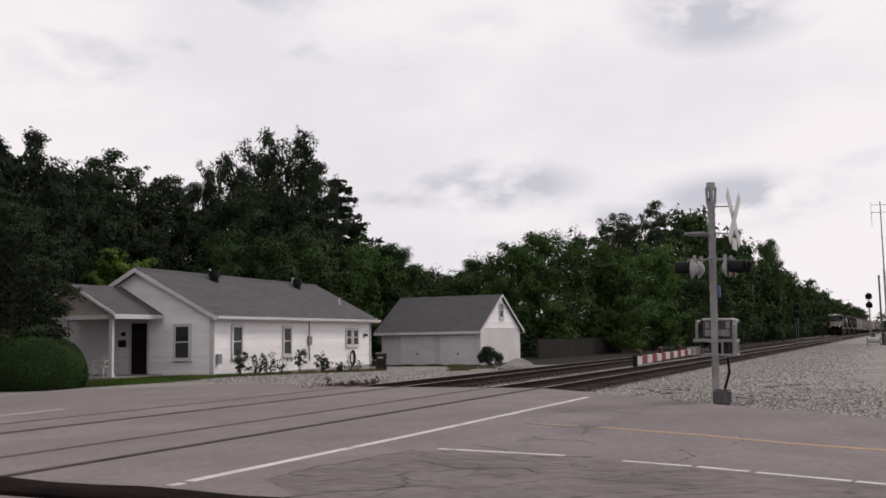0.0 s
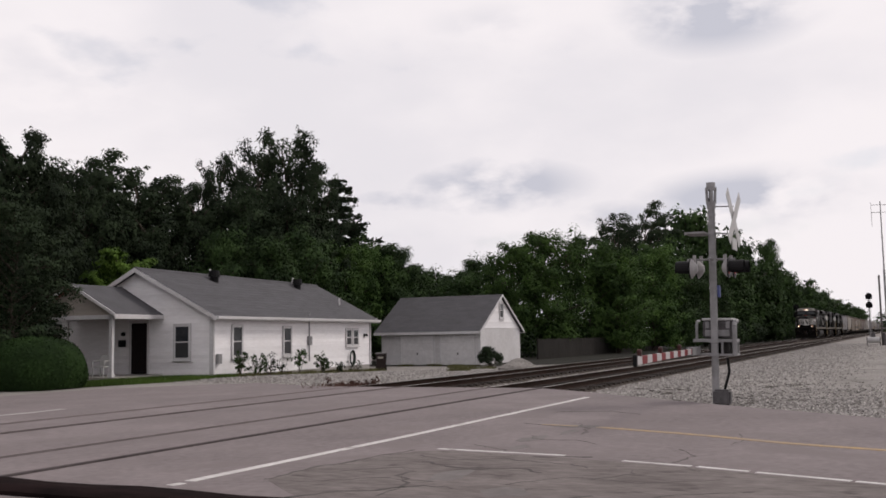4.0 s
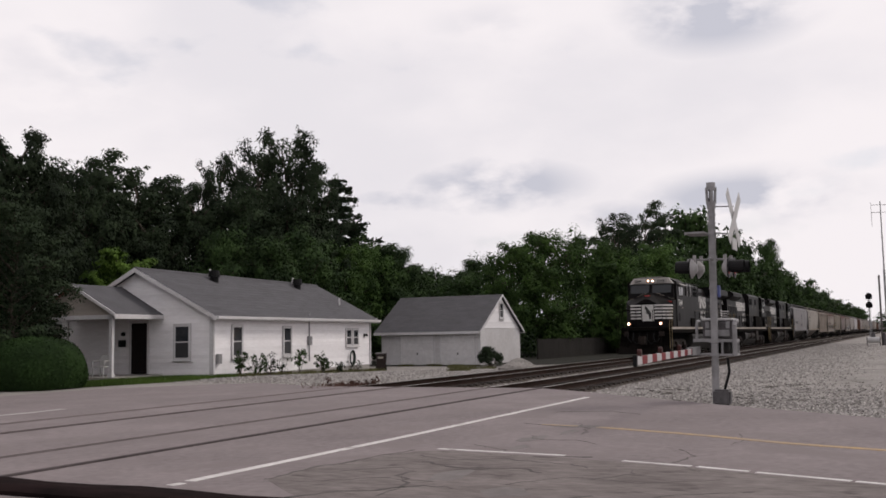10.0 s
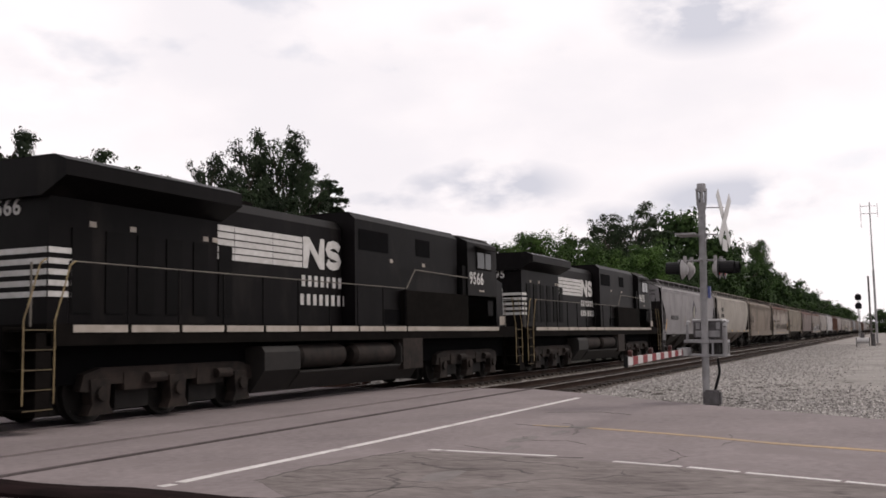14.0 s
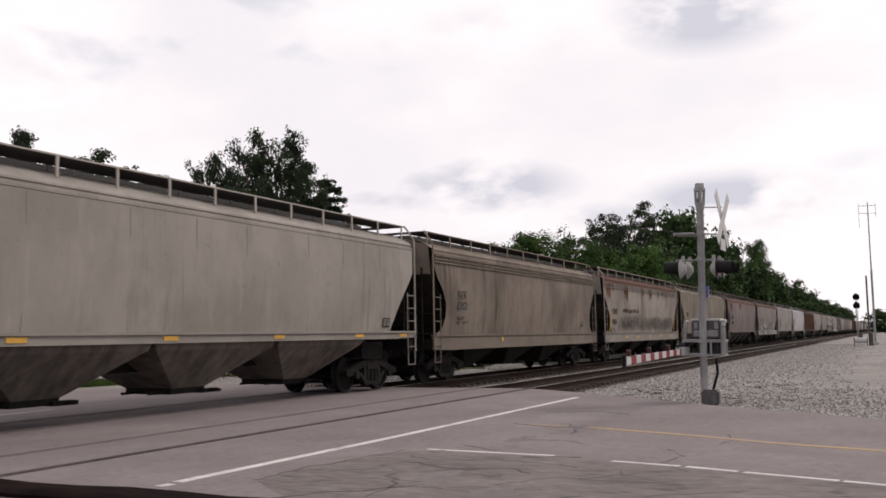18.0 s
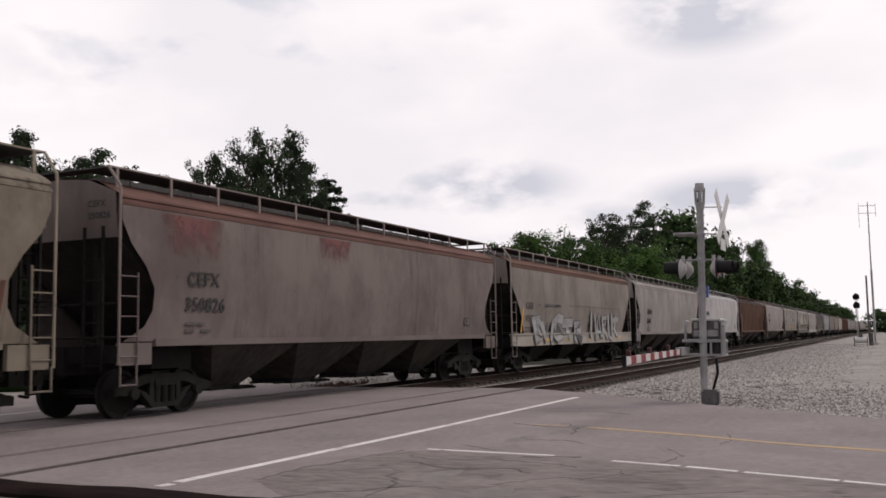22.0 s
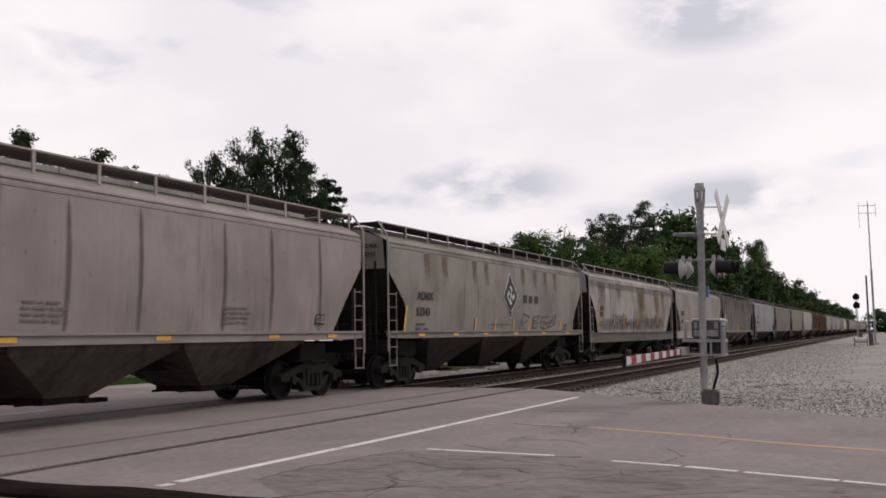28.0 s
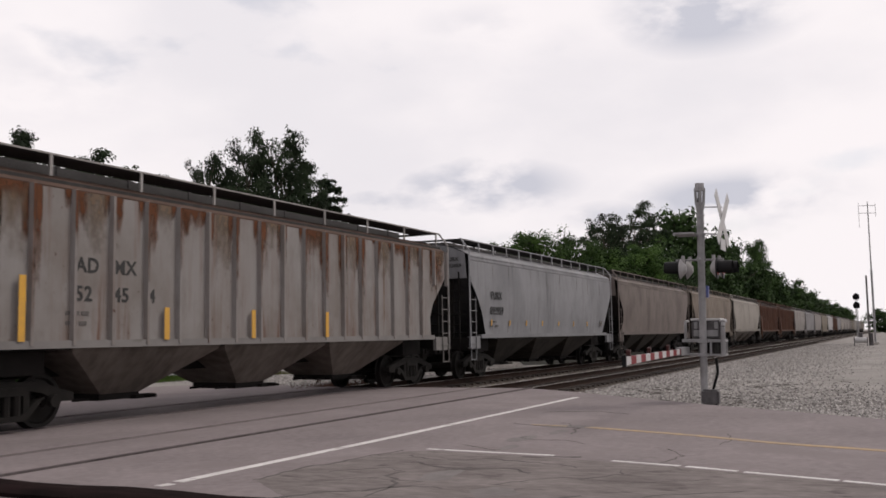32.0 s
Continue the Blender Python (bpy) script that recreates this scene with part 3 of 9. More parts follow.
def hopper_meshes(style, hl, sill, ribs, walk_board, bays):
    """The meshes of one kind of covered hopper; x runs along the car, its ends at hl."""
    out = []
    flat = ribs > 0
    zs = [1.42, 1.7, 2.0, 2.4, 2.8, 3.2, 3.6, 3.985 if flat else 3.88]
    def half(z):
        return 1.50 if flat else 1.47 + 0.12 * math.sin(min(1, (z - 1.3) / 2.4) * math.pi * 0.75)
    ncol = 24 if flat else 72
    seams = [-hl] + [-hl + 2 * hl * i / 9 + 0.25 * math.sin(i * 2.3) for i in range(1, 9)] + [hl]

    def sink(x, z):
        """The sheets belly out a little between their seams."""
        if flat:
            return 0.0
        k = max(i for i in range(9) if seams[i] <= x + 1e-6) if x < hl else 8
        q = (x - seams[k]) / (seams[k + 1] - seams[k])
        return 0.024 * (1 - math.sin(min(max(q, 0.0), 1.0) * math.pi) ** 0.6) * min(1.0, (3.9 - z) / 0.8, (z - 1.3) / 0.4)
    bm = B()
    for s in (-1, 1):
        rows = []
        for z in zs:
            e = hl - side_end(style, z)
            rows.append([(-e + 2 * e * i / ncol, s * (half(z) - sink(-e + 2 * e * i / ncol, z)), z) for i in range(ncol + 1)])
        loft(bm, rows, closed=False)
    me = mesh("side_sheet", bm, True)
    out.append(("side_sheet", me, "side", ""))
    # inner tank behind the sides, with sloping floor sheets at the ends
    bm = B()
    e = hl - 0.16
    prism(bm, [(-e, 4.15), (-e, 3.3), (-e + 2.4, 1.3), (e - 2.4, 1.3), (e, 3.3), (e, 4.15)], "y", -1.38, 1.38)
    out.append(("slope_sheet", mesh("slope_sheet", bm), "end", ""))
    for s in (-1, 1):
        bm = B()
        prism(bm, [(-1.44, 3.3), (1.44, 3.3), (1.38, 4.14), (0.7, 4.40), (0, 4.46), (-0.7, 4.40), (-1.38, 4.14)], "x", s * (hl - 0.13) - 0.015, s * (hl - 0.13) + 0.015)
        out.append(("end_sheet", mesh("end_sheet", bm), "endpanel", ""))
    bm = B()
    eave = [(1.49, 3.97), (1.50, 4.01), (1.42, 4.07), (0.95, 4.3), (0.45, 4.4), (0, 4.42)] if flat else EAVE
    rows = [[(x, y, z) for x in (-hl + 0.1, hl - 0.1)] for y, z in [(-y, z) for y, z in eave] + eave[::-1]]
    loft(bm, rows, closed=False)
    out.append(("roof", mesh("roof", bm, True), "roof", ""))
    if walk_board == 11:  # corrugated eave
        for z in (3.66, 3.76, 3.86):
            bm = B()
            beam(bm, (-hl + 0.14, -1.585, z), (hl - 0.14, -1.585, z), 0.035)
            out.append(("eave_rib", mesh("eave_rib", bm), "side", ""))
    bm = B()
    box(bm, -hl + 0.9, hl - 0.9, -0.34, 0.34, 4.4, 4.60)
    for i in range(9):
        x = -hl + 1.6 + (2 * hl - 3.2) * i / 8
        box(bm, x - 0.04, x + 0.04, -0.36, 0.36, 4.4, 4.62)
    out.append(("hatch_cover", mesh("hatch_cover", bm), "board", ""))
    for s in (-1, 1):
        bm = B()
        box(bm, -hl + 0.05, hl - 0.05, s * 0.89 - 0.37, s * 0.89 + 0.37, 4.575, 4.60)
        out.append(("running_board", mesh("running_board", bm), "board", "grating walkway"))
        bm = B()
        beam(bm, (-hl + 0.05, s * 1.27, 4.597), (hl - 0.05, s * 1.27, 4.597), 0.03)
        out.append(("board_edge", mesh("board_edge", bm), "post", "pale edge of the walkway"))
    for s in (-1, 1):
        bm = B()
        box(bm, *sorted((s * (hl - 0.02), s * (hl - 0.42))), -0.52, 0.52, 4.573, 4.598)
        out.append(("end_walkway", mesh("end_walkway", bm), "board", "crosswise grating at the car's end"))
    n = walk_board
    bm = B()
    box(bm, -0.03, 0.03, -0.015, 0.015, 0, 0.36)
    post = mesh("board_post", bm)
    for i in range(n):
        x = -hl + 0.25 + (2 * hl - 0.5) * i / (n - 1)
        out.append(("board_post", post, "post", "", pose(x, -1.285, 4.22)))
    for i in range(n):
        x = -hl + 0.25 + (2 * hl - 0.5) * i / (n - 1)
        out.append(("board_post", post, "post", "", pose(x, 1.285, 4.22)))
    z0, z1 = (1.38, 1.57) if sill == "thin" else (1.0, 1.45) if sill else (1.33, 1.46)
    for s in (-1, 1):
        bm = B()
        if sill:
            prism(bm, [(-hl + 0.1, z1), (-hl + 0.1, z0 + 0.03), (-hl + 1.1, z0), (hl - 1.1, z0), (hl - 0.1, z0 + 0.03), (hl - 0.1, z1)], "y", s * 1.53 - 0.05, s * 1.53 + 0.05)
            box(bm, -hl + 0.1, hl - 0.1, s * 1.53 - 0.09, s * 1.53 + 0.09, z1 - 0.03, z1 + 0.02)
        else:
            box(bm, -hl + 1.0, hl - 1.0, s * 1.5 - 0.06, s * 1.5 + 0.06, z0, 1.46)
            for t in (-1, 1):
                box(bm, *sorted((t * (hl - 0.1), t * (hl - 0.9))), s * 1.5 - 0.05, s * 1.5 + 0.05, 1.0, 1.4)
        out.append(("side_sill", mesh("side_sill", bm), "sill", ""))
    bm = B()
    box(bm, -hl, hl, -0.3, 0.3, 0.82, 1.3)
    for t in (-1, 1):
        box(bm, *sorted((t * (hl - 0.05), t * (hl - 0.3))), -1.5, 1.5, 1.05, 1.35)
        box(bm, *sorted((t * (hl - 1.3), t * (hl - 2.4))), -1.2, 1.2, 0.9, 1.3)
        for y in (-0.85, 0.85):
            beam(bm, (t * (hl - 0.25), y, 1.3), (t * (hl - 0.25), y, 3.4), 0.1)
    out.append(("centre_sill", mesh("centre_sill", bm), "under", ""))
    span = 2 * hl - 5.4
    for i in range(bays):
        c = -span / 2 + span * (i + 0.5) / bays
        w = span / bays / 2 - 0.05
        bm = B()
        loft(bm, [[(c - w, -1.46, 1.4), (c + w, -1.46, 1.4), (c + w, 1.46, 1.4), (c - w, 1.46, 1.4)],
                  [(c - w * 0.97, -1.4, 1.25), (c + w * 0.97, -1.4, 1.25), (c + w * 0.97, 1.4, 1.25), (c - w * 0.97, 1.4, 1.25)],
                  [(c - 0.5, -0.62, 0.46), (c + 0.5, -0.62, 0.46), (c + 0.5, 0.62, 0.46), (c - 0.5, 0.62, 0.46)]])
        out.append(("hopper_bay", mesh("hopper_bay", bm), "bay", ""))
        bm = B()
        box(bm, c - 0.52, c + 0.52, -0.6, 0.6, 0.34, 0.47)
        box(bm, c + 0.3, c + 0.85, -0.72, -0.5, 0.33, 0.41)
        for y in (-0.35, 0.35):
            rod(bm, (c - 0.9, y, 0.37), (c + 0.95, y, 0.37), 0.03, 6)
        rod(bm, (c + 0.55, -1.0, 0.38), (c + 0.55, 1.0, 0.38), 0.03, 6)
        out.append(("outlet_gate", mesh("outlet_gate", bm), "under", ""))
    lad = B()
    beam(lad, (0.22, 0, -0.2), (0.22, 0, 1.42), 0.028)
    for i in range(5):
        rod(lad, (-0.24, -0.02, -0.1 + 0.36 * i), (0.22, -0.02, -0.1 + 0.36 * i), 0.016, 5)
    for x in (-0.2, 0.2):
        beam(lad, (x, 0, -0.2), (x, 0, -0.62), 0.03)
    rod(lad, (-0.2, 0, -0.6), (0.2, 0, -0.6), 0.018, 5)
    lad_me = mesh("ladder", lad)
    for sx in (-1, 1):
        for sy in (-1, 1):
            out.append(("ladder", lad_me, "ladder", "", pose(sx * (hl - 0.28), sy * 1.58, 1.25, 0, 0, 0 if sx < 0 else 180)))
    for sx in (-1, 1):
        for sy in (-1, 1):
            bm = B()
            e = sx * (hl - 0.04)
            pipe(bm, [(e, sy * 1.58, 1.02), (e, sy * 1.58, 4.2), (e, sy * 1.28, 4.6)], 0.027, 6)
            out.append(("corner_post", mesh("corner_post", bm), "post", "pale corner post"))
    endl = B()
    for y in (-1.2, -0.75):
        beam(endl, (0, y, 0.9), (0, y, 3.5), 0.045)
    for i in range(7):
        rod(endl, (0, -1.2, 1.0 + 0.38 * i), (0, -0.75, 1.0 + 0.38 * i), 0.016, 5)
    rod(endl, (0, -1.5, 2.1), (0, 1.5, 2.1), 0.02, 5)
    rod(endl, (0, -1.5, 1.5), (0, 1.5, 1.5), 0.02, 5)
    end_me = mesh("end_ladder", endl)
    out.append(("end_ladder", end_me, "under", "", pose(-hl + 0.02, 0, 0)))
    out.append(("end_ladder", end_me, "under", "", pose(hl - 0.02, 0, 0)))
    if ribs:
        bm = B()
        prism(bm, [(-0.055, 0.03), (-0.03, -0.06), (0.03, -0.06), (0.055, 0.03)], "z", 1.38, 4.0)
        rib = mesh("side_post", bm)
        bm = B()
        prism(bm, [(-0.055, 0.03), (-0.03, -0.06), (0.03, -0.06), (0.055, 0.03)], "z", 2.95, 4.0)
        short_rib = mesh("side_post", bm)
        for i in range(ribs):
            x = -hl + 0.08 + (2 * hl - 0.16) * i / (ribs - 1)
            out.append(("side_post", rib if abs(x) < hl - 1.1 else short_rib, "side", "", pose(x, -1.52, 0)))
        for i in range(ribs):
            x = -hl + 0.08 + (2 * hl - 0.16) * i / (ribs - 1)
            out.append(("side_post", rib if abs(x) < hl - 1.1 else short_rib, "side", "", pose(x, 1.52, 0, 0, 0, 180)))
    else:
        for i in range(1, 9):
            x = seams[i]
            lo = 1.5 if abs(x) < hl - 1.6 else 2.9
            bm = B()
            for a, b in ((lo, 2.4), (2.4, 3.2), (3.2, 3.85)):
                if b > a:
                    beam(bm, (x, -half(a) + sink(x, a) + 0.002, a), (x, -half(b) + sink(x, b) + 0.002, b), 0.014)
            out.append(("panel_seam", mesh("panel_seam", bm), "seam", ""))
    return out


HOPPER_KINDS = {}


def hopper(style, length, mats, label, sill=True, ribs=0, boards=13, bays=3, group="covered hopper cars"):
    hl = round((length / 2 + 0.04) * 20) / 20
    key = (style, sill, ribs, boards, bays, hl)
    if key not in HOPPER_KINDS:
        HOPPER_KINDS[key] = hopper_meshes(style, hl, sill, ribs, boards, bays)
    car = thing("hopper_car", label, "freight car", group=group)
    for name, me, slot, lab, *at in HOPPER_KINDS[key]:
        # Bays under a deep sill take the colour that holds painted shade.
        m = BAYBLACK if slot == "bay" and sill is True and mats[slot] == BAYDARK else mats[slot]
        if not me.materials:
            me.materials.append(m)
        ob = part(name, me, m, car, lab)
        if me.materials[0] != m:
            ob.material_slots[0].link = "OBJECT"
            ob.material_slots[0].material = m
        if at:
            ob.matrix_basis = at[0]
    for s in (-1, 1):
        add_truck(car, s * (hl - 1.75), [-0.89, 0.89], 0.457, False)
        coupler(car, s * hl, s)
    return car


DIRT = (0.10, 0.085, 0.07)
# Near-black: the shade beneath and between the cars is put into this colour.
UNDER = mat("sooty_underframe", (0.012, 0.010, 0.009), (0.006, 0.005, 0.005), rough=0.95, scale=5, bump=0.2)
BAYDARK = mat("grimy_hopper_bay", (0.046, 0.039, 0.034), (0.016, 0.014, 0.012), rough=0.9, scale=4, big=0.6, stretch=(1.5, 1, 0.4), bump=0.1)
# Bay colour with the shadow behind the deep sill painted in.
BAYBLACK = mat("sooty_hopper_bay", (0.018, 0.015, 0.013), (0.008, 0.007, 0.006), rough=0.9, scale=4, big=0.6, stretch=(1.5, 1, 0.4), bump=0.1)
BOARD = mat("dark_grating", (0.075, 0.072, 0.072), (0.035, 0.032, 0.032), rough=0.9, scale=30, bump=0.4)


SEAM = mat("dark_seam", (0.13, 0.118, 0.11), (0.21, 0.195, 0.185), rough=0.9, scale=1.2, stretch=(1, 1, 0.8), spread=0.5, bump=0, spec=0.05)


def car_paint(name, base, dark, stain, at):
    """Weathered car paint: faded patches, fine vertical streaks, clustered stains that weep down, small chips."""
    m = bpy.data.materials.new(name)
    m.use_nodes = True
    N, K = nodes_of(m.node_tree)
    out, b = N.new("ShaderNodeOutputMaterial"), N.new("ShaderNodeBsdfPrincipled")
    K.new(b.outputs["BSDF"], out.inputs["Surface"])
    co, info, mul = N.new("ShaderNodeTexCoord"), N.new("ShaderNodeObjectInfo"), N.new("ShaderNodeVectorMath")
    mul.operation = "MULTIPLY_ADD"
    K.new(info.outputs["Random"], mul.inputs[0])
    mul.inputs[1].default_value = (37, 0, 11)
    K.new(co.outputs["Object"], mul.inputs[2])

    def noise(scale, stretch, detail=6, rough=0.6):
        mp, n = N.new("ShaderNodeMapping"), N.new("ShaderNodeTexNoise")
        mp.inputs["Scale"].default_value = stretch
        K.new(mul.outputs["Vector"], mp.inputs["Vector"])
        K.new(mp.outputs["Vector"], n.inputs["Vector"])
        n.inputs["Scale"].default_value, n.inputs["Detail"].default_value, n.inputs["Roughness"].default_value = scale, detail, rough
        return n.outputs["Fac"]

    def ranged(v, a, b2, lo=0.0, hi=1.0):
        r = N.new("ShaderNodeMapRange")
        r.inputs["From Min"].default_value, r.inputs["From Max"].default_value = a, b2
        r.inputs["To Min"].default_value, r.inputs["To Max"].default_value = lo, hi
        K.new(v, r.inputs["Value"])
        return r.outputs["Result"]

    def over(col, fac, tint):
        x = N.new("ShaderNodeMix")
        x.data_type = "RGBA"
        K.new(fac, x.inputs["Factor"])
        if isinstance(col, tuple):
            x.inputs["A"].default_value = (*col, 1)
        else:
            K.new(col, x.inputs["A"])
        x.inputs["B"].default_value = (*tint, 1)
        return x.outputs["Result"]

    def times(p, q):
        x = N.new("ShaderNodeMath")
        x.operation = "MULTIPLY"
        K.new(p, x.inputs[0])
        K.new(q, x.inputs[1])
        return x.outputs["Value"]

    patches = noise(0.55, (1, 1, 0.8), 5)
    streaks = noise(5.0, (1.6, 1, 0.09), 7, 0.65)
    col = over(base, ranged(patches, 0.42, 0.64), dark)
    col = over(col, ranged(noise(1.6, (1, 1, 0.55), 7, 0.7), 0.52, 0.72, 0.0, 0.55), tuple(c * 0.75 for c in dark))
    col = over(col, times(ranged(streaks, 0.42, 0.72), ranged(noise(0.9, (1, 1, 0.45), 4), 0.42, 0.7, 0.0, 0.6)), stain)
    runs = times(ranged(noise(2.2, (2.0, 1, 0.16), 6), at - 0.04, at + 0.1), ranged(noise(0.45, (1, 1, 0.5), 3), 0.42, 0.62))
    col = over(col, runs, stain)
    col = over(col, times(ranged(noise(11.0, (1, 1, 0.6), 4), 0.66, 0.72), ranged(patches, 0.45, 0.6)), tuple(c * 0.6 for c in stain))
    col = over(col, ranged(noise(3.0, (1, 1, 0.12), 5), 0.60, 0.80, 0.0, 0.4), tuple(min(0.55, c * 1.3) for c in base))
    K.new(col, b.inputs["Base Color"])
    b.inputs["Roughness"].default_value, b.inputs["Specular IOR Level"].default_value = 0.75, 0.18
    return m


def scheme(name, base, dark, stain=None, at=0.62, roof=None, sill=None, end=None, bay=None, post=None, board=None):
    side = car_paint(name + "_side", base, dark, stain, min(at, 0.6))
    lighter = tuple(min(0.7, c * 0.92) for c in base)
    return {"side": side, "roof": mat(name + "_roof", roof, tuple(c * 0.6 for c in roof), rough=0.85, scale=2.5, big=0.8, stretch=(0.5, 1, 1), spread=0.6) if roof else side,
            "sill": mat(name + "_sill", sill or lighter, tuple(c * 0.7 for c in (sill or lighter)), rough=0.75, scale=2, big=0.5, stretch=(0.6, 1, 1), spread=0.6, third=DIRT, third_at=0.66),
            # Slope sheets: car colour cut to 0.22, the end recess's shade painted in.
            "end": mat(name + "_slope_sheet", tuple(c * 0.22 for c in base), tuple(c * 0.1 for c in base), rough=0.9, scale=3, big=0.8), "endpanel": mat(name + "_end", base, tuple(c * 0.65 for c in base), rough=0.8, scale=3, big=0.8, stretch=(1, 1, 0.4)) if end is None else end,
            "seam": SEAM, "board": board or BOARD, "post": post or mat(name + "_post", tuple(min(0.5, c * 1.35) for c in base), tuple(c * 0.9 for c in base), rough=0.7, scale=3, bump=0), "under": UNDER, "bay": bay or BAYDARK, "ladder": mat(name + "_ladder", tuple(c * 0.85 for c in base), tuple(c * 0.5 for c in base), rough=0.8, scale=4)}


S_GREY = scheme("cool_grey", (0.199, 0.189, 0.194), (0.150, 0.143, 0.147), stain=(0.115, 0.108, 0.112), at=0.66)
S_CREAM = scheme("pale_cream", (0.258, 0.234, 0.210), (0.206, 0.186, 0.166), stain=(0.150, 0.135, 0.119), at=0.66, bay=mat("tan_bay", (0.16, 0.14, 0.12), (0.06, 0.05, 0.045), rough=0.9, scale=3, stretch=(1.5, 1, 0.4)))
S_TAN = scheme("dirty_tan", (0.171, 0.140, 0.115), (0.101, 0.080, 0.065), stain=(0.050, 0.040, 0.031), at=0.6)
S_RUSTTOP = scheme("weathered_white", (0.237, 0.209, 0.186), (0.153, 0.128, 0.110), stain=(0.079, 0.054, 0.042), at=0.67, roof=(0.105, 0.050, 0.036))
S_BEIGE = scheme("grey_beige", (0.171, 0.144, 0.113), (0.105, 0.087, 0.071), stain=(0.067, 0.055, 0.045), at=0.63)
S_PINK = scheme("pinkish_grey", (0.145, 0.117, 0.110), (0.093, 0.073, 0.068), stain=(0.063, 0.047, 0.042), at=0.62, roof=(0.12, 0.062, 0.052))
S_GRAFF = scheme("warm_grey", (0.188, 0.162, 0.148), (0.127, 0.107, 0.096), stain=(0.087, 0.065, 0.052), at=0.64, roof=(0.11, 0.056, 0.042), sill=(0.30, 0.27, 0.24))
S_PALE = scheme("pale_grey", (0.227, 0.206, 0.196), (0.164, 0.147, 0.137), stain=(0.108, 0.092, 0.084), at=0.65)
S_WHITE = scheme("dull_white", (0.346, 0.333, 0.337), (0.276, 0.264, 0.264), stain=(0.207, 0.195, 0.190), at=0.68)
S_BROWN = scheme("rust_brown", (0.118, 0.060, 0.042), (0.070, 0.035, 0.026), stain=(0.137, 0.099, 0.082), at=0.64, roof=(0.06, 0.035, 0.028))
S_STREAK = scheme("streaked_white", (0.275, 0.257, 0.247), (0.19, 0.17, 0.153), stain=(0.09, 0.064, 0.043), at=0.545, sill=(0.095, 0.084, 0.077))
S_RIBRUST = scheme("rusty_white", (0.211, 0.198, 0.191), (0.158, 0.140, 0.128), stain=(0.100, 0.040, 0.020), at=0.585, roof=(0.09, 0.055, 0.042), bay=mat("mud_bay", (0.15, 0.128, 0.112), (0.075, 0.062, 0.054), rough=0.9, scale=3, stretch=(1.5, 1, 0.4)))
# Pale grating: the sky seen through its mesh is put into the colour.
S_ROSE = scheme("rosy_grey", (0.234, 0.204, 0.196), (0.183, 0.157, 0.150), stain=(0.128, 0.106, 0.098), at=0.66, board=mat("pale_grating", (0.30, 0.285, 0.28), (0.16, 0.15, 0.147), rough=0.8, scale=20, bump=0.3), bay=mat("dusty_bay", (0.085, 0.073, 0.064), (0.03, 0.026, 0.022), rough=0.9, scale=3, stretch=(1.5, 1, 0.4)))
S_OLIVE = scheme("dull_olive_grey", (0.200, 0.184, 0.168), (0.135, 0.122, 0.109), stain=(0.090, 0.077, 0.063), at=0.62)
S_TAUPE = scheme("brown_taupe", (0.142, 0.118, 0.109), (0.092, 0.075, 0.068), stain=(0.057, 0.045, 0.039), at=0.62)
S_DUSTY = scheme("dusty_grey", (0.227, 0.206, 0.196), (0.164, 0.147, 0.137), stain=(0.108, 0.092, 0.084), at=0.65, roof=(0.27, 0.25, 0.24), sill=(0.30, 0.275, 0.26))
S_BLUE = scheme("pale_blue_grey", (0.208, 0.207, 0.216), (0.160, 0.159, 0.168), stain=(0.115, 0.113, 0.117), at=0.69)

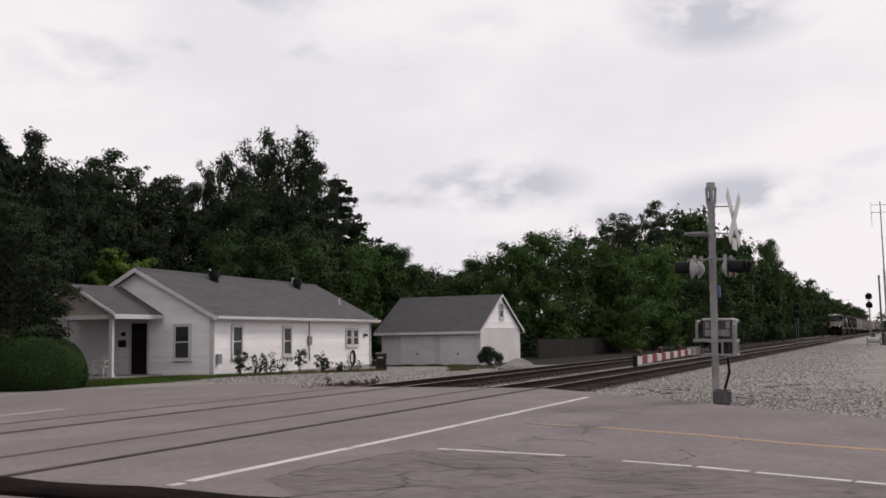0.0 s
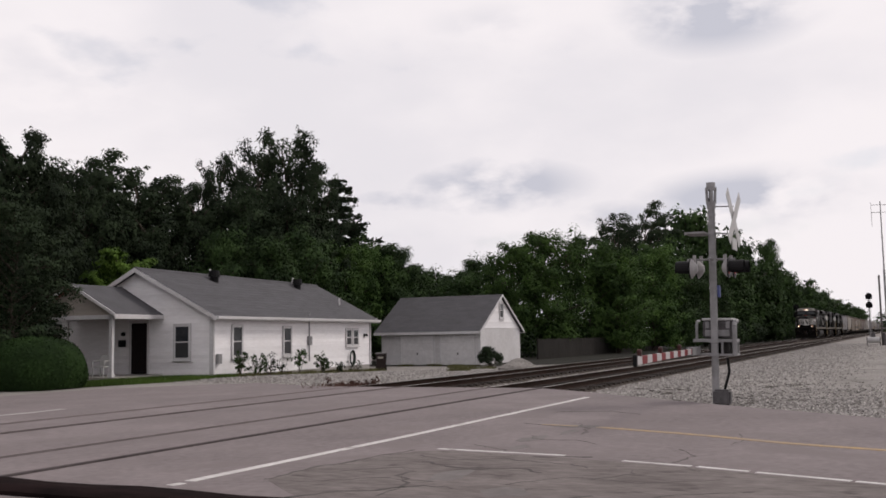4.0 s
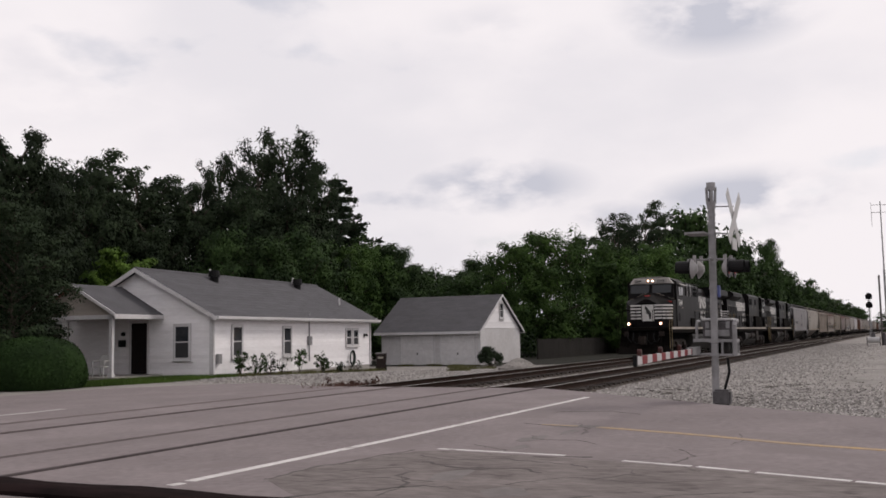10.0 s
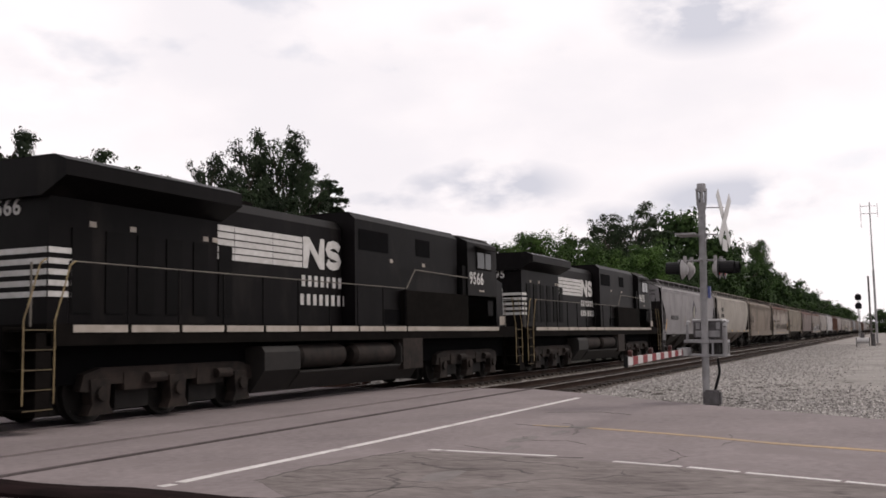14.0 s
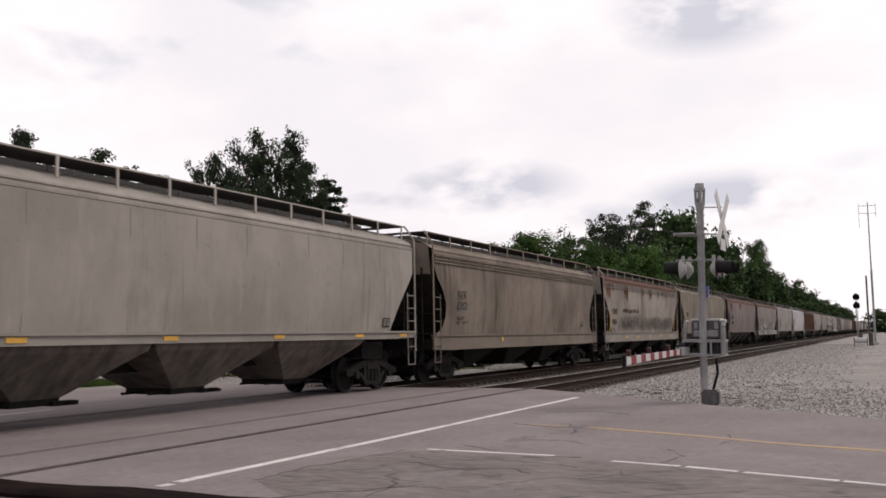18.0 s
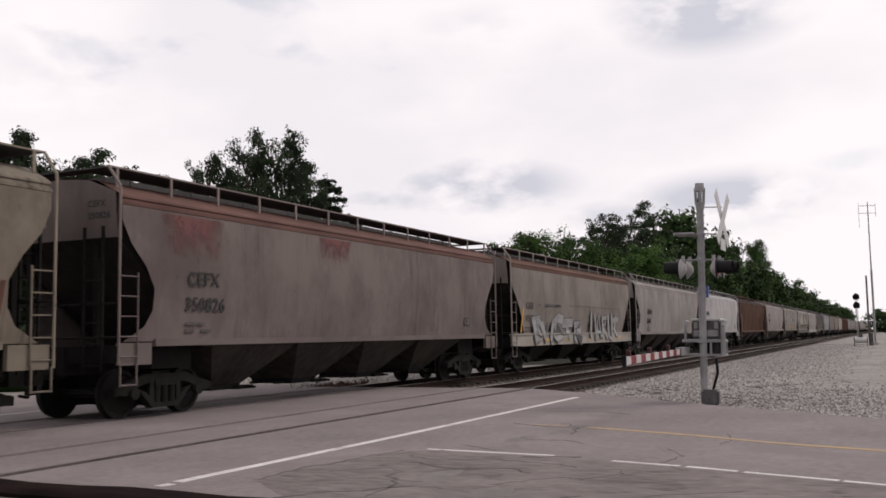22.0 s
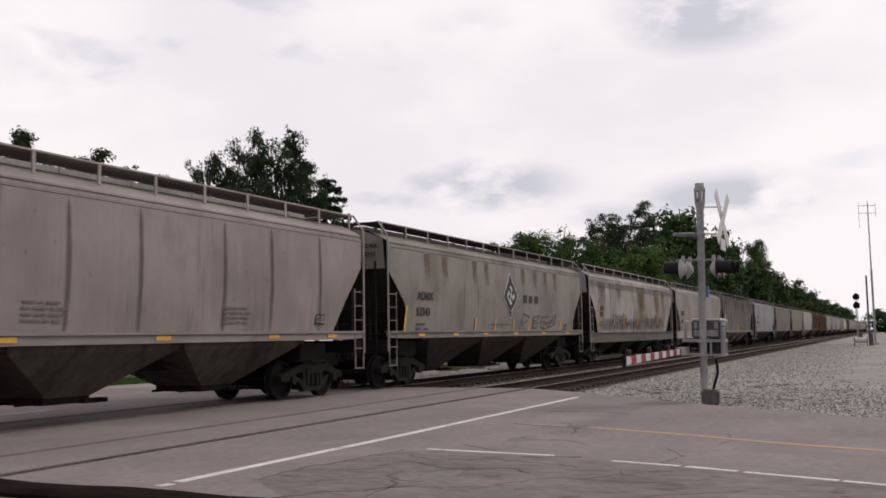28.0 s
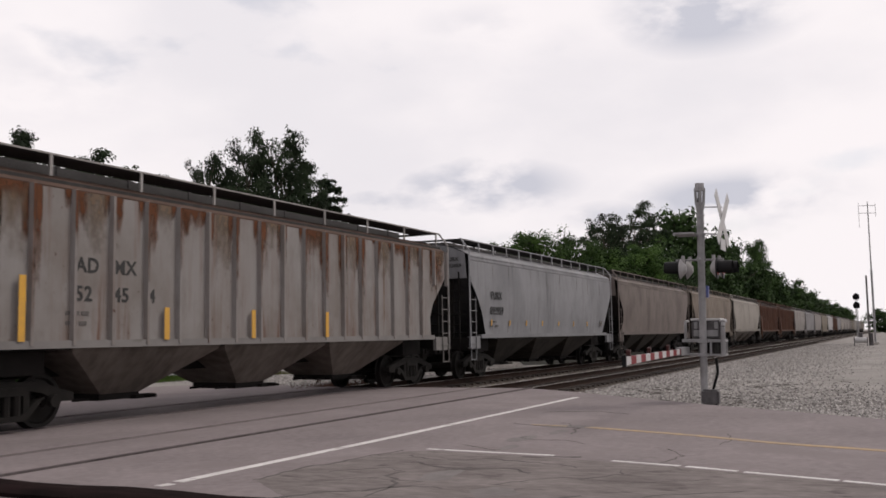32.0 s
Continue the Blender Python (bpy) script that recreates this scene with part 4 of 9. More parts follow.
# kind, scheme, sill, ribs, posts, bays, label
CONSIST = [
    ("round", S_GREY, False, 0, 12, 4, "cool grey covered hopper car with leaf emblem"),
    ("slope", S_CREAM, "thin", 0, 13, 3, "cream covered hopper car with amber reflectors"),
    ("round", S_TAN, True, 0, 11, 3, "dirty tan covered hopper car with ladders"),
    ("slope", S_RUSTTOP, True, 0, 11, 3, "weathered white covered hopper with rusty roof edge"),
    ("round", S_BEIGE, False, 0, 13, 4, "grey-beige covered hopper car with grimy streaks"),
    ("round", S_PINK, False, 0, 13, 4, "pinkish grey covered hopper car, heavily stained"),
    ("slope", S_GRAFF, True, 0, 12, 3, "grey covered hopper car with white graffiti"),
    ("round", S_PALE, False, 0, 14, 4, "pale grey covered hopper car with curved sides"),
    ("round", S_WHITE, False, 0, 14, 3, "dull white covered hopper car, fairly clean"),
    ("angle", S_BROWN, False, 21, 12, 3, "rust-brown covered hopper car with ribbed sides"),
    ("slope", S_ROSE, "thin", 0, 13, 3, "rosy grey covered hopper car with panel seams"),
    ("angle", S_OLIVE, "thin", 0, 13, 3, "dull grey covered hopper car with diamond emblem"),
    ("slope", S_STREAK, True, 0, 11, 3, "rust-streaked white covered hopper with scrawled graffiti"),
    ("slope", S_DUSTY, True, 0, 13, 3, "pale grey covered hopper car with dusty sill"),
    ("angle", S_RIBRUST, False, 21, 9, 3, "rusty white covered hopper car with ribbed sides"),
    ("slope", S_BLUE, False, 0, 14, 3, "pale blue-grey covered hopper car, clean sides"),
    ("round", S_TAUPE, False, 0, 13, 4, "brown-grey covered hopper car with grimy streaks"),
    ("round", S_TAN, False, 0, 13, 4, "dirty tan covered hopper car with ladders"),
    ("slope", S_CREAM, "thin", 0, 13, 3, "cream covered hopper car with amber reflectors"),
    ("angle", S_BROWN, False, 21, 12, 3, "rust-brown covered hopper car with ribbed sides"),
    ("angle", S_BROWN, False, 21, 12, 3, "rust-brown covered hopper car with ribbed sides"),
    ("slope", S_PALE, False, 0, 14, 3, "pale grey covered hopper car with curved sides"),
    ("round", S_GREY, False, 0, 12, 4, "cool grey covered hopper car with grimy streaks"),
    ("round", S_PALE, False, 0, 14, 4, "pale grey covered hopper car with curved sides"),
    ("slope", S_BEIGE, True, 0, 13, 3, "grey-beige covered hopper car with dusty sill"),
    ("slope", S_WHITE, False, 0, 14, 3, "dull white covered hopper car, fairly clean"),
    ("angle", S_BROWN, False, 21, 12, 3, "rust-brown covered hopper car with ribbed sides"),
    ("round", S_GREY, False, 0, 12, 4, "cool grey covered hopper car with grimy streaks"),
]
# where each car's leading and trailing corner posts stand, at 16 s
LEAD = [22.0, 41.37, 59.63, 78.16, 96.25, 115.74, 134.86, 153.19, 172.73, 191.65, 211.05, 229.95, 248.95, 267.95, 286.71, 305.76, 324.25, 343.65]
TRAIL = [39.95, 58.38, 76.64, 95.02, 114.32, 133.34, 151.84, 171.32, 190.3, 209.71, 228.63, 247.71, 266.58, 285.26, 304.12, 322.9, 342.3]
# the lettering is given from these middles
MIDDLE = [31.05, 49.525, 68.175, 86.95, 105.5, 123.95, 142.7, 161.85, 180.95, 199.85, 219.0, 238.35, 257.55, 276.25, 294.9, 313.8]
while len(LEAD) < len(CONSIST) + 12:
    TRAIL.append(LEAD[-1] + 17.4)
    LEAD.append(LEAD[-1] + 18.75)
TRAIL.append(LEAD[-1] + 17.4)
CARS, OWN, HALF = [], [], []
for i in range(len(LEAD)):
    k = CONSIST[i] if i < len(CONSIST) else CONSIST[(7, 16, 4, 13, 1, 23)[i % 6]]
    c = hopper(k[0], TRAIL[i] - LEAD[i], k[1], k[6], k[2], k[3], k[4], k[5])
    CARS.append(c)
    OWN.append(set(c.children))
    HALF.append((TRAIL[i] - LEAD[i]) / 2 + 0.04)
    TRAIN.append((c, (LEAD[i] + TRAIL[i]) / 2))


def amber(car, xs, z, w=0.4, h=0.09, y=-1.59):
    for x in xs:
        bm = B()
        box(bm, x, x + w, y - 0.004, y + 0.004, z, z + h)
        part("reflector", bm, ORANGE, car, "amber reflective strip")


def upright_amber(car, x, z0, z1, y=-1.6):
    bm = B()
    prism(bm, [(x, z0), (x + 0.1, z0), (x + 0.16, z1), (x + 0.06, z1)], "y", y - 0.004, y + 0.004)
    part("reflector", bm, ORANGE, car, "amber reflective strip")


SIDE_Y = -1.615


def marks(car, word, number, x, z, size, material=BLACKTEXT, gap=0.62, one_line=False):
    y, y2 = [-(1.484 + 0.12 * math.sin(min(1, (v + size - 1.3) / 2.4) * math.pi * 0.75)) for v in (z, z if one_line else z - gap)]
    if one_line:
        letters(car, "lettering", word + " " + number, size, (x, y, z), material)
    else:
        letters(car, "lettering", word, size, (x, y, z), material)
        letters(car, "lettering", number, size, (x - 0.05, y2, z - gap), material)
    for k, line in enumerate((word, number)):  # again, small, on the leading end
        letters(car, "end_lettering", line, 0.17, (-8.627, -0.72, 3.88 - 0.22 * k), material, "end")
    bars(car, "small_print", [(0.32, 0.2), (0.28, -0.1, 0.3)], x, z - gap - 0.22, 0.06, 0.14, y2, GREYTEXT)




def emblem(car, x, z, w, h, style):
    """A diamond badge as plain shapes. 1: a leaf on a dark diamond; 2: a tailed diamond with a ring of dots."""
    y = SIDE_Y

    def shape(name, pts, lift, material, parent, label=""):
        bm = B()
        prism(bm, [(x + a * w, z + b * h) for a, b in pts], "y", y - 0.003 - lift, y - lift)
        return part(name, bm, material, parent, label)
    if style == 1:
        e = shape("emblem", [(0.02, -0.5), (0.08, -0.5), (0.47, -0.03), (0.5, 0.02), (0.47, 0.06), (0.02, 0.48), (-0.02, 0.5), (-0.06, 0.47), (-0.47, 0.0), (-0.5, -0.04), (-0.46, -0.1), (-0.4, -0.14)], 0.0, mat("navy_diamond", (0.034, 0.030, 0.052), (0.055, 0.05, 0.07), rough=0.8, scale=6, bump=0), car, "dark navy diamond emblem")
        leaf = [(0.11, 0.33), (-0.12, 0.2), (-0.3, 0.04), (-0.4, -0.12), (-0.38, -0.28), (-0.28, -0.40), (-0.1, -0.46), (0.02, -0.47), (0.12, -0.28), (0.16, -0.08), (0.16, 0.12)]
        shape("emblem_leaf", leaf, 0.018, mat("cream_decal", (0.25, 0.24, 0.215), (0.20, 0.19, 0.17), rough=0.8, scale=8, bump=0), e, "pale leaf")
        rim = mat("olive_decal", (0.095, 0.10, 0.062), (0.12, 0.12, 0.085), rough=0.8, scale=8, bump=0)
        for nm, line, fat in (("emblem_rim", [(-0.37, -0.12), (-0.27, 0.03), (-0.1, 0.175), (0.095, 0.29), (0.135, 0.1), (0.13, -0.08)], 0.014), ("emblem_vein", [(-0.22, -0.34), (-0.14, -0.1), (0.02, 0.08)], 0.012)):
            bm = B()
            stroke(bm, [(x + a * w, z + b * h) for a, b in line], fat, y - 0.026, y - 0.022)
            part(nm, bm, rim, e, "olive line of the leaf")
    else:
        body = [(0.0, 0.5), (0.2, 0.27), (0.44, 0.04), (0.47, -0.02), (0.42, -0.1), (0.05, -0.34), (0.03, -0.5), (-0.03, -0.5), (-0.05, -0.34), (-0.42, -0.1), (-0.47, -0.02), (-0.44, 0.04), (-0.2, 0.27)]
        e = shape("emblem", [(a * 1.1, b * 1.06) for a, b in body], 0.0, DECAL, car, "diamond emblem with a pale rim")
        shape("emblem_field", body, 0.004, BLACKTEXT, e)
        shape("emblem_centre", [(0.0, 0.24), (0.26, 0.02), (0.25, -0.05), (0.0, -0.22), (-0.25, -0.05), (-0.26, 0.02)], 0.007, DECAL, e)
        for k in range(4):
            a = 0.4 + k * 1.571
            shape("emblem_dot", [(math.cos(a) * 0.125 + math.cos(q * 0.628) * 0.075, 0.01 + math.sin(a) * 0.105 + math.sin(q * 0.628) * 0.075 * w / h) for q in range(10)], 0.010, BLACKTEXT, e)
    return e


GLYPHS = [[((0.05, 0.9), (0.75, 1.0)), ((0.3, 0.95), (0.38, 0.0)), ((0.38, 0.05), (0.85, 0.15), (0.8, 0.45), (0.4, 0.5)), ((0.75, 0.95), (0.8, 0.65), (0.45, 0.55))],
          [((0.05, 0.95), (0.15, 0.1), (0.6, 0.0), (0.8, 0.3)), ((0.8, 0.95), (0.75, 0.1))],
          [((0.85, 0.85), (0.5, 1.0), (0.15, 0.8), (0.3, 0.55), (0.75, 0.45), (0.8, 0.15), (0.4, 0.0), (0.05, 0.1))],
          [((0.0, 0.75), (0.95, 0.85)), ((0.5, 1.0), (0.45, 0.3), (0.7, 0.02))],
          [((0.8, 0.95), (0.2, 0.9), (0.25, 0.1), (0.85, 0.05)), ((0.25, 0.5), (0.7, 0.55))],
          [((0.15, 0.0), (0.2, 0.95), (0.75, 0.9), (0.8, 0.6), (0.3, 0.5), (0.9, -0.05))],
          [((0.05, 0.0), (0.25, 1.0), (0.5, 0.4), (0.75, 1.0), (0.9, 0.0))],
          [((0.05, 0.0), (0.45, 1.05), (0.85, 0.0)), ((0.2, 0.4), (0.7, 0.42))],
          [((0.0, 0.95), (0.22, 0.05), (0.48, 0.7), (0.66, 0.0), (0.98, 1.0))]]


def stroke(bm, pts, w, y0, y1):
    """One bent flat band along a line."""
    q = [Vector(p) for p in pts]
    q[0] = q[0] + (q[0] - q[1]).normalized() * w * 0.3
    q[-1] = q[-1] + (q[-1] - q[-2]).normalized() * w * 0.3
    rings = []
    for k, p in enumerate(q):
        d = (q[min(k + 1, len(q) - 1)] - q[max(k - 1, 0)]).normalized()
        n = Vector((-d.y, d.x)) * w
        a, b = p - n, p + n
        rings.append([(a.x, y0, a.y), (b.x, y0, b.y), (b.x, y1, b.y), (a.x, y1, a.y)])
    loft(bm, rings)


def blocks(car, x0, z0, order, w, h, fat, seed):
    """Filled graffiti: fat pale strokes with dark outlines, one part a shape."""
    rnd = random.Random(seed)
    for i, g in enumerate(order):
        x, base, hh = x0 + i * w * 0.98, z0 + rnd.uniform(-0.08, 0.08), h * rnd.uniform(0.92, 1.1)
        lines = [[(x + (px + rnd.uniform(-0.07, 0.07) + 0.1 * pz) * w, base + (pz + rnd.uniform(-0.07, 0.07)) * hh) for px, pz in ln] for ln in GLYPHS[g]]
        for nm, mt, grow, y in (("graffiti_outline", GRAFF_DARK, 0.042, SIDE_Y - 0.001 * (i % 3)), ("graffiti_shape", GRAFF_PALE, 0.0, SIDE_Y - 0.006 - 0.001 * (i % 3))):
            for k, ln in enumerate(lines):
                bm = B()
                stroke(bm, ln, fat + grow, y - 0.003 - 0.0004 * k, y)
                part(nm, bm, mt, car, "pale sprayed graffiti shape" if mt == GRAFF_PALE else "dark graffiti outline")


def tag(car, x0, z0, order, w, h, fat, seed, material):
    """Thin scribbled spray line, leaning forward."""
    rnd = random.Random(seed)
    for i, g in enumerate(order):
        x, base, hh = x0 + i * w * 0.9, z0 + rnd.uniform(-0.1, 0.1), h * rnd.uniform(0.6, 1.3)
        for k, ln in enumerate(GLYPHS[g]):
            bm = B()
            stroke(bm, [(x + (px + 0.35 * pz + rnd.uniform(-0.12, 0.12)) * w, base + (pz + rnd.uniform(-0.12, 0.12)) * hh) for px, pz in ln], fat * rnd.uniform(0.7, 1.4), SIDE_Y - 0.003 - 0.0003 * (i + k), SIDE_Y)
            part("graffiti_scribble", bm, material, car, "thin dark sprayed scribble")


GRAFF_PALE = mat("silver_spray", (0.29, 0.285, 0.285), (0.16, 0.158, 0.16), rough=0.6, scale=4, bump=0)
GRAFF_DARK = mat("black_spray", (0.05, 0.05, 0.055), (0.10, 0.095, 0.095), rough=0.7, scale=4, bump=0)
INK = mat("black_marker", (0.014, 0.014, 0.015), (0.03, 0.029, 0.03), rough=0.6, scale=4, bump=0)
SPOT = mat("dark_stain", (0.035, 0.023, 0.018), (0.07, 0.048, 0.037), rough=0.9, scale=9, bump=0)

c = CARS[0]
marks(c, "ADMX", "52103", -6.7, 2.24, 0.36, one_line=True)
emblem(c, 0.8, 2.95, 1.42, 1.2, 1)
for x, w in ((0.22, 0.3), (0.57, 0.3), (0.92, 0.36)):
    bars(c, "emblem_name", [(w,)], x, 2.24, 0.3, 0.4, SIDE_Y, NAVYTEXT, "emblem's name as a plain bar")
upright_amber(c, -8.0, 1.55, 2.2)
c = CARS[1]
marks(c, "AOKX", "854370", -6.54, 3.04, 0.42, gap=0.5)
amber(c, (-8.0, -5, -1.5, 2, 5.5, 7.9), 1.43)
c = CARS[2]
marks(c, "REX", "6352", -6.8, 2.60, 0.36, GREYTEXT, gap=0.34)
amber(c, (-3.2,), 1.22, 0.16, 0.14)
c = CARS[3]
marks(c, "CEFX", "10636", -7.36, 2.38, 0.36, gap=0.5)
upright_amber(c, -7.75, 1.5, 2.45)
upright_amber(c, 7.0, 1.5, 2.5)
amber(c, (-5, -2.6, 0.2, 3, 5.6), 1.18)
rnd = random.Random(4)
for first, last in ((0, 13), (15, 27), (29, 36), (38, 46)):
    bm = B()
    top, low = [], []
    for i in range(first, last + 1):
        x = -5.4 + i * 0.073
        top.append((x, 2.56 + rnd.uniform(0, 0.13)))
        low.append((x, 2.53 - rnd.uniform(0, 0.14) * (1 if rnd.random() < 0.6 else 0.3)))
    for k in range(len(top) - 1):
        prism(bm, [low[k], low[k + 1], top[k + 1], top[k]], "y", SIDE_Y - 0.003, SIDE_Y + 0.003)
    part("stain", bm, SPOT, c, "dark scrubbed-out lettering")
c = CARS[4]
marks(c, "TILX", "55474", -7.6, 2.45, 0.36, gap=0.48)
c = CARS[5]
marks(c, "CEFX", "350826", -6.43, 2.5, 0.38, gap=0.5)
c = CARS[6]
marks(c, "CEFX", "10580", -6.37, 2.40, 0.34, GREYTEXT, gap=0.46)
upright_amber(c, -6.8, 1.5, 2.4)
amber(c, (-4.2, -1.6, 1.6, 4.4, 6.6), 1.16)
blocks(c, -5.95, 1.24, (0, 8, 2, 3, 5), 1.33, 0.72, 0.185, 11)
blocks(c, 1.7, 1.2, (6, 7, 5, 1, 3), 1.0, 1.05, 0.125, 5)
bars(c, "scrubbed_print", [(0.12, -0.5, 0.3, 0.08, 0.5, 0.4, 0.1, 0.3)], -4.9, 2.62, 0.1, 0.2, SIDE_Y, GRAFF_DARK, "dark remnants of scrubbed lettering")
c = CARS[7]
marks(c, "ADMX", "54065", -6.15, 2.45, 0.38, gap=0.5)
c = CARS[8]
marks(c, "NRLX", "5956", -6.6, 2.62, 0.42, gap=0.54)
amber(c, (-8.0, -4, 0, 4, 7.4), 1.5, y=-1.575)
c = CARS[10]
marks(c, "AOKX", "854202", -6.1, 2.95, 0.44, gap=0.55)
amber(c, (-8.0, -5, -1.5, 2, 5.5, 7.9), 1.43)
FINEPRINT = mat("fine_grey_print", (0.11, 0.10, 0.097), (0.15, 0.138, 0.132), rough=0.8, scale=9, bump=0)
for x in (-1.0, 4.0):
    bars(c, "small_print", [(0.28, 0.1, 0.3), (0.16, 0.3, 0.1, 0.22), (0.2, 0.24, 0.3), (0.4, 0.12, 0.2)], x, 2.1, 0.035, 0.1, SIDE_Y, FINEPRINT)
c = CARS[11]
marks(c, "ADMX", "52343", -6.63, 2.49, 0.34, gap=0.46)
emblem(c, 0.73, 2.82, 1.35, 1.55, 2)
for x, w in ((2.04, 0.34), (2.64, 0.34), (3.24, 0.4)):
    bars(c, "emblem_name", [(w,)], x, 2.88, 0.28, 0.4, SIDE_Y, BLACKTEXT, "emblem's name as a plain bar")
upright_amber(c, -7.4, 1.55, 2.3)
amber(c, (-6.6, -4.2, -1.8, 1.0, 4, 7), 1.43)
c = CARS[12]
marks(c, "AEX", "7872", -6.95, 2.51, 0.29, gap=0.30)
upright_amber(c, -6.95 - 0.32, 1.9, 2.75)
tag(c, -6.95 + 2.2, 2.0, (6, 2, 7, 5, 4, 6, 2, 7, 3), 0.34, 0.34, 0.014, 21, INK)
tag(c, -6.95 + 4.6, 1.84, (6, 2, 7, 5), 0.3, 0.2, 0.012, 23, INK)
tag(c, -6.95 + 7.2, 1.75, (6, 4, 5, 2), 0.6, 0.55, 0.018, 8, GREYTEXT)
c = CARS[13]
marks(c, "CEFX", "1029", -6.9, 2.5, 0.38, gap=0.52)
for x in (-3.78, -0.62, 4.3):
    upright_amber(c, x, 1.6, 1.98, y=-1.575)
c = CARS[14]
for k, s in enumerate(("AD", "MX")):
    letters(c, "lettering", s, 0.36, ((-5.49, -4.62)[k], -1.506, 2.62), BLACKTEXT)
for k, s in enumerate(("52", "45", "4")):
    letters(c, "lettering", s, 0.36, ((-5.49, -4.62, -3.75)[k], -1.506, 2.13), BLACKTEXT)
for x in (-6.70, -3.40, -0.72, 2.2):
    bm = B()
    box(bm, x, x + 0.13, -1.588, -1.578, 1.45, 2.5 if x < -6 else 2.05)
    part("reflector", bm, ORANGE, c, "amber reflective strip")
bars(c, "small_print", [(0.3, 0.16), (0.25, 0.16)], -5.7, 1.95, 0.07, 0.17, -1.506, GREYTEXT)
c = CARS[15]
marks(c, "FURX", "893959", -6.3, 2.65, 0.38, gap=0.52)
amber(c, (-6.2, -4.5, -2.8, -1, 1, 3, 5), 1.75, 0.1, 0.2, -1.6)


def stain_mat(name, base, other, streak, top, low=0.62, high=1.0, most=0.95):
    """A thin stain that thins out at its rim; top: it weeps from its upper edge; streak: how drawn out it is."""
    m = mat(name, base, other, rough=0.95, scale=5, big=1.5, spread=0.7, bump=0, spec=0.05)
    N, K = m.node_tree.nodes, m.node_tree.links
    shader = [n for n in N if n.bl_idname == "ShaderNodeBsdfPrincipled"][0]
    co, info, sep = N.new("ShaderNodeTexCoord"), N.new("ShaderNodeObjectInfo"), N.new("ShaderNodeSeparateXYZ")
    K.new(co.outputs["Generated"], sep.inputs[0])
    def math_node(op, a, b):
        n = N.new("ShaderNodeMath")
        n.operation = op
        for k, v in enumerate((a, b)):
            if isinstance(v, (int, float)):
                n.inputs[k].default_value = v
            else:
                K.new(v, n.inputs[k])
        return n.outputs[0]
    def hump(v):
        return math_node("MULTIPLY", math_node("MULTIPLY", v, math_node("SUBTRACT", 1.0, v)), 4.0)
    gz = sep.outputs["Z"]
    across = math_node("POWER", hump(sep.outputs["X"]), 0.6)
    shape = math_node("MULTIPLY", across, gz if top else math_node("POWER", hump(gz), 0.6))
    shift, mp, noise = N.new("ShaderNodeVectorMath"), N.new("ShaderNodeMapping"), N.new("ShaderNodeTexNoise")
    shift.operation = "MULTIPLY_ADD"
    K.new(info.outputs["Random"], shift.inputs[0])
    shift.inputs[1].default_value = (41, 7, 29)
    K.new(co.outputs["Object"], shift.inputs[2])
    K.new(shift.outputs["Vector"], mp.inputs["Vector"])
    mp.inputs["Scale"].default_value = (streak, 0, 1.6)
    K.new(mp.outputs["Vector"], noise.inputs["Vector"])
    noise.inputs["Scale"].default_value, noise.inputs["Detail"].default_value, noise.inputs["Roughness"].default_value = 1.6, 9, 0.68
    total = math_node("ADD", math_node("MULTIPLY", shape, 0.55), noise.outputs["Fac"])
    rim = N.new("ShaderNodeMapRange")
    rim.inputs["From Min"].default_value, rim.inputs["From Max"].default_value, rim.inputs["To Max"].default_value = low, high, most
    K.new(total, rim.inputs["Value"])
    whole = math_node("MULTIPLY", rim.outputs["Result"], math_node("MINIMUM", math_node("MULTIPLY", shape, 5.0), 1.0))
    K.new(whole, shader.inputs["Alpha"])
    return m


def stain_sheet(car, name, x0, x1, z_low, z_top, material, label, y=None, lift=0.0):
    """A skin of dirt lying on the side sheet."""
    bm = B()
    rows = []
    for k in range(6):
        z = z_low + (z_top - z_low) * k / 5
        d = -(1.479 + 0.12 * math.sin(min(1, (z - 1.3) / 2.4) * math.pi * 0.75)) if y is None else y
        rows.append([(x0 + (x1 - x0) * i / 4, d - lift, z) for i in range(5)])
    loft(bm, rows, closed=False)
    return part(name, bm, material, car, label)


def rust_run(car, x0, x1, z_top, z_low, seed, y=None, material=None, n=None):
    """Rust weeping down a side sheet, in broken runs."""
    w = (x1 - x0) * 0.12
    return stain_sheet(car, "rust_stain", x0 - w, x1 + w, z_low - 0.15 * (z_top - z_low), z_top, material or RUSTY, "rust weeping down the side", y, 0.0004 * (seed % 9) + (0 if y is None else 0.002))


RUSTY = stain_mat("orange_brown_rust", (0.135, 0.057, 0.030), (0.07, 0.033, 0.021), 3.6, True, 0.63, 0.95)
BROWNRUN = stain_mat("brown_dirt_run", (0.17, 0.125, 0.09), (0.12, 0.09, 0.068), 3.2, True, 0.60, 1.05, 0.85)
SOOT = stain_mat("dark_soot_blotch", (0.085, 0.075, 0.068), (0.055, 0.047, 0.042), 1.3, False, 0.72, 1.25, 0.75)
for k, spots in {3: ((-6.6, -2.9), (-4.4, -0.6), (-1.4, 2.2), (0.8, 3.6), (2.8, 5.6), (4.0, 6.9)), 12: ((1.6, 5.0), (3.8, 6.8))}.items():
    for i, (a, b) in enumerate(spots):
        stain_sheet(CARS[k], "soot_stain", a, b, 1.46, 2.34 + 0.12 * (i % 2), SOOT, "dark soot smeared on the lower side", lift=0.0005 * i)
c = CARS[3]
rust_run(c, -8.3, -7.6, 3.84, 3.0, 1)
rust_run(c, -5.0, -4.1, 3.84, 3.1, 2)
rust_run(c, 0.6, 1.1, 3.84, 3.3, 3)
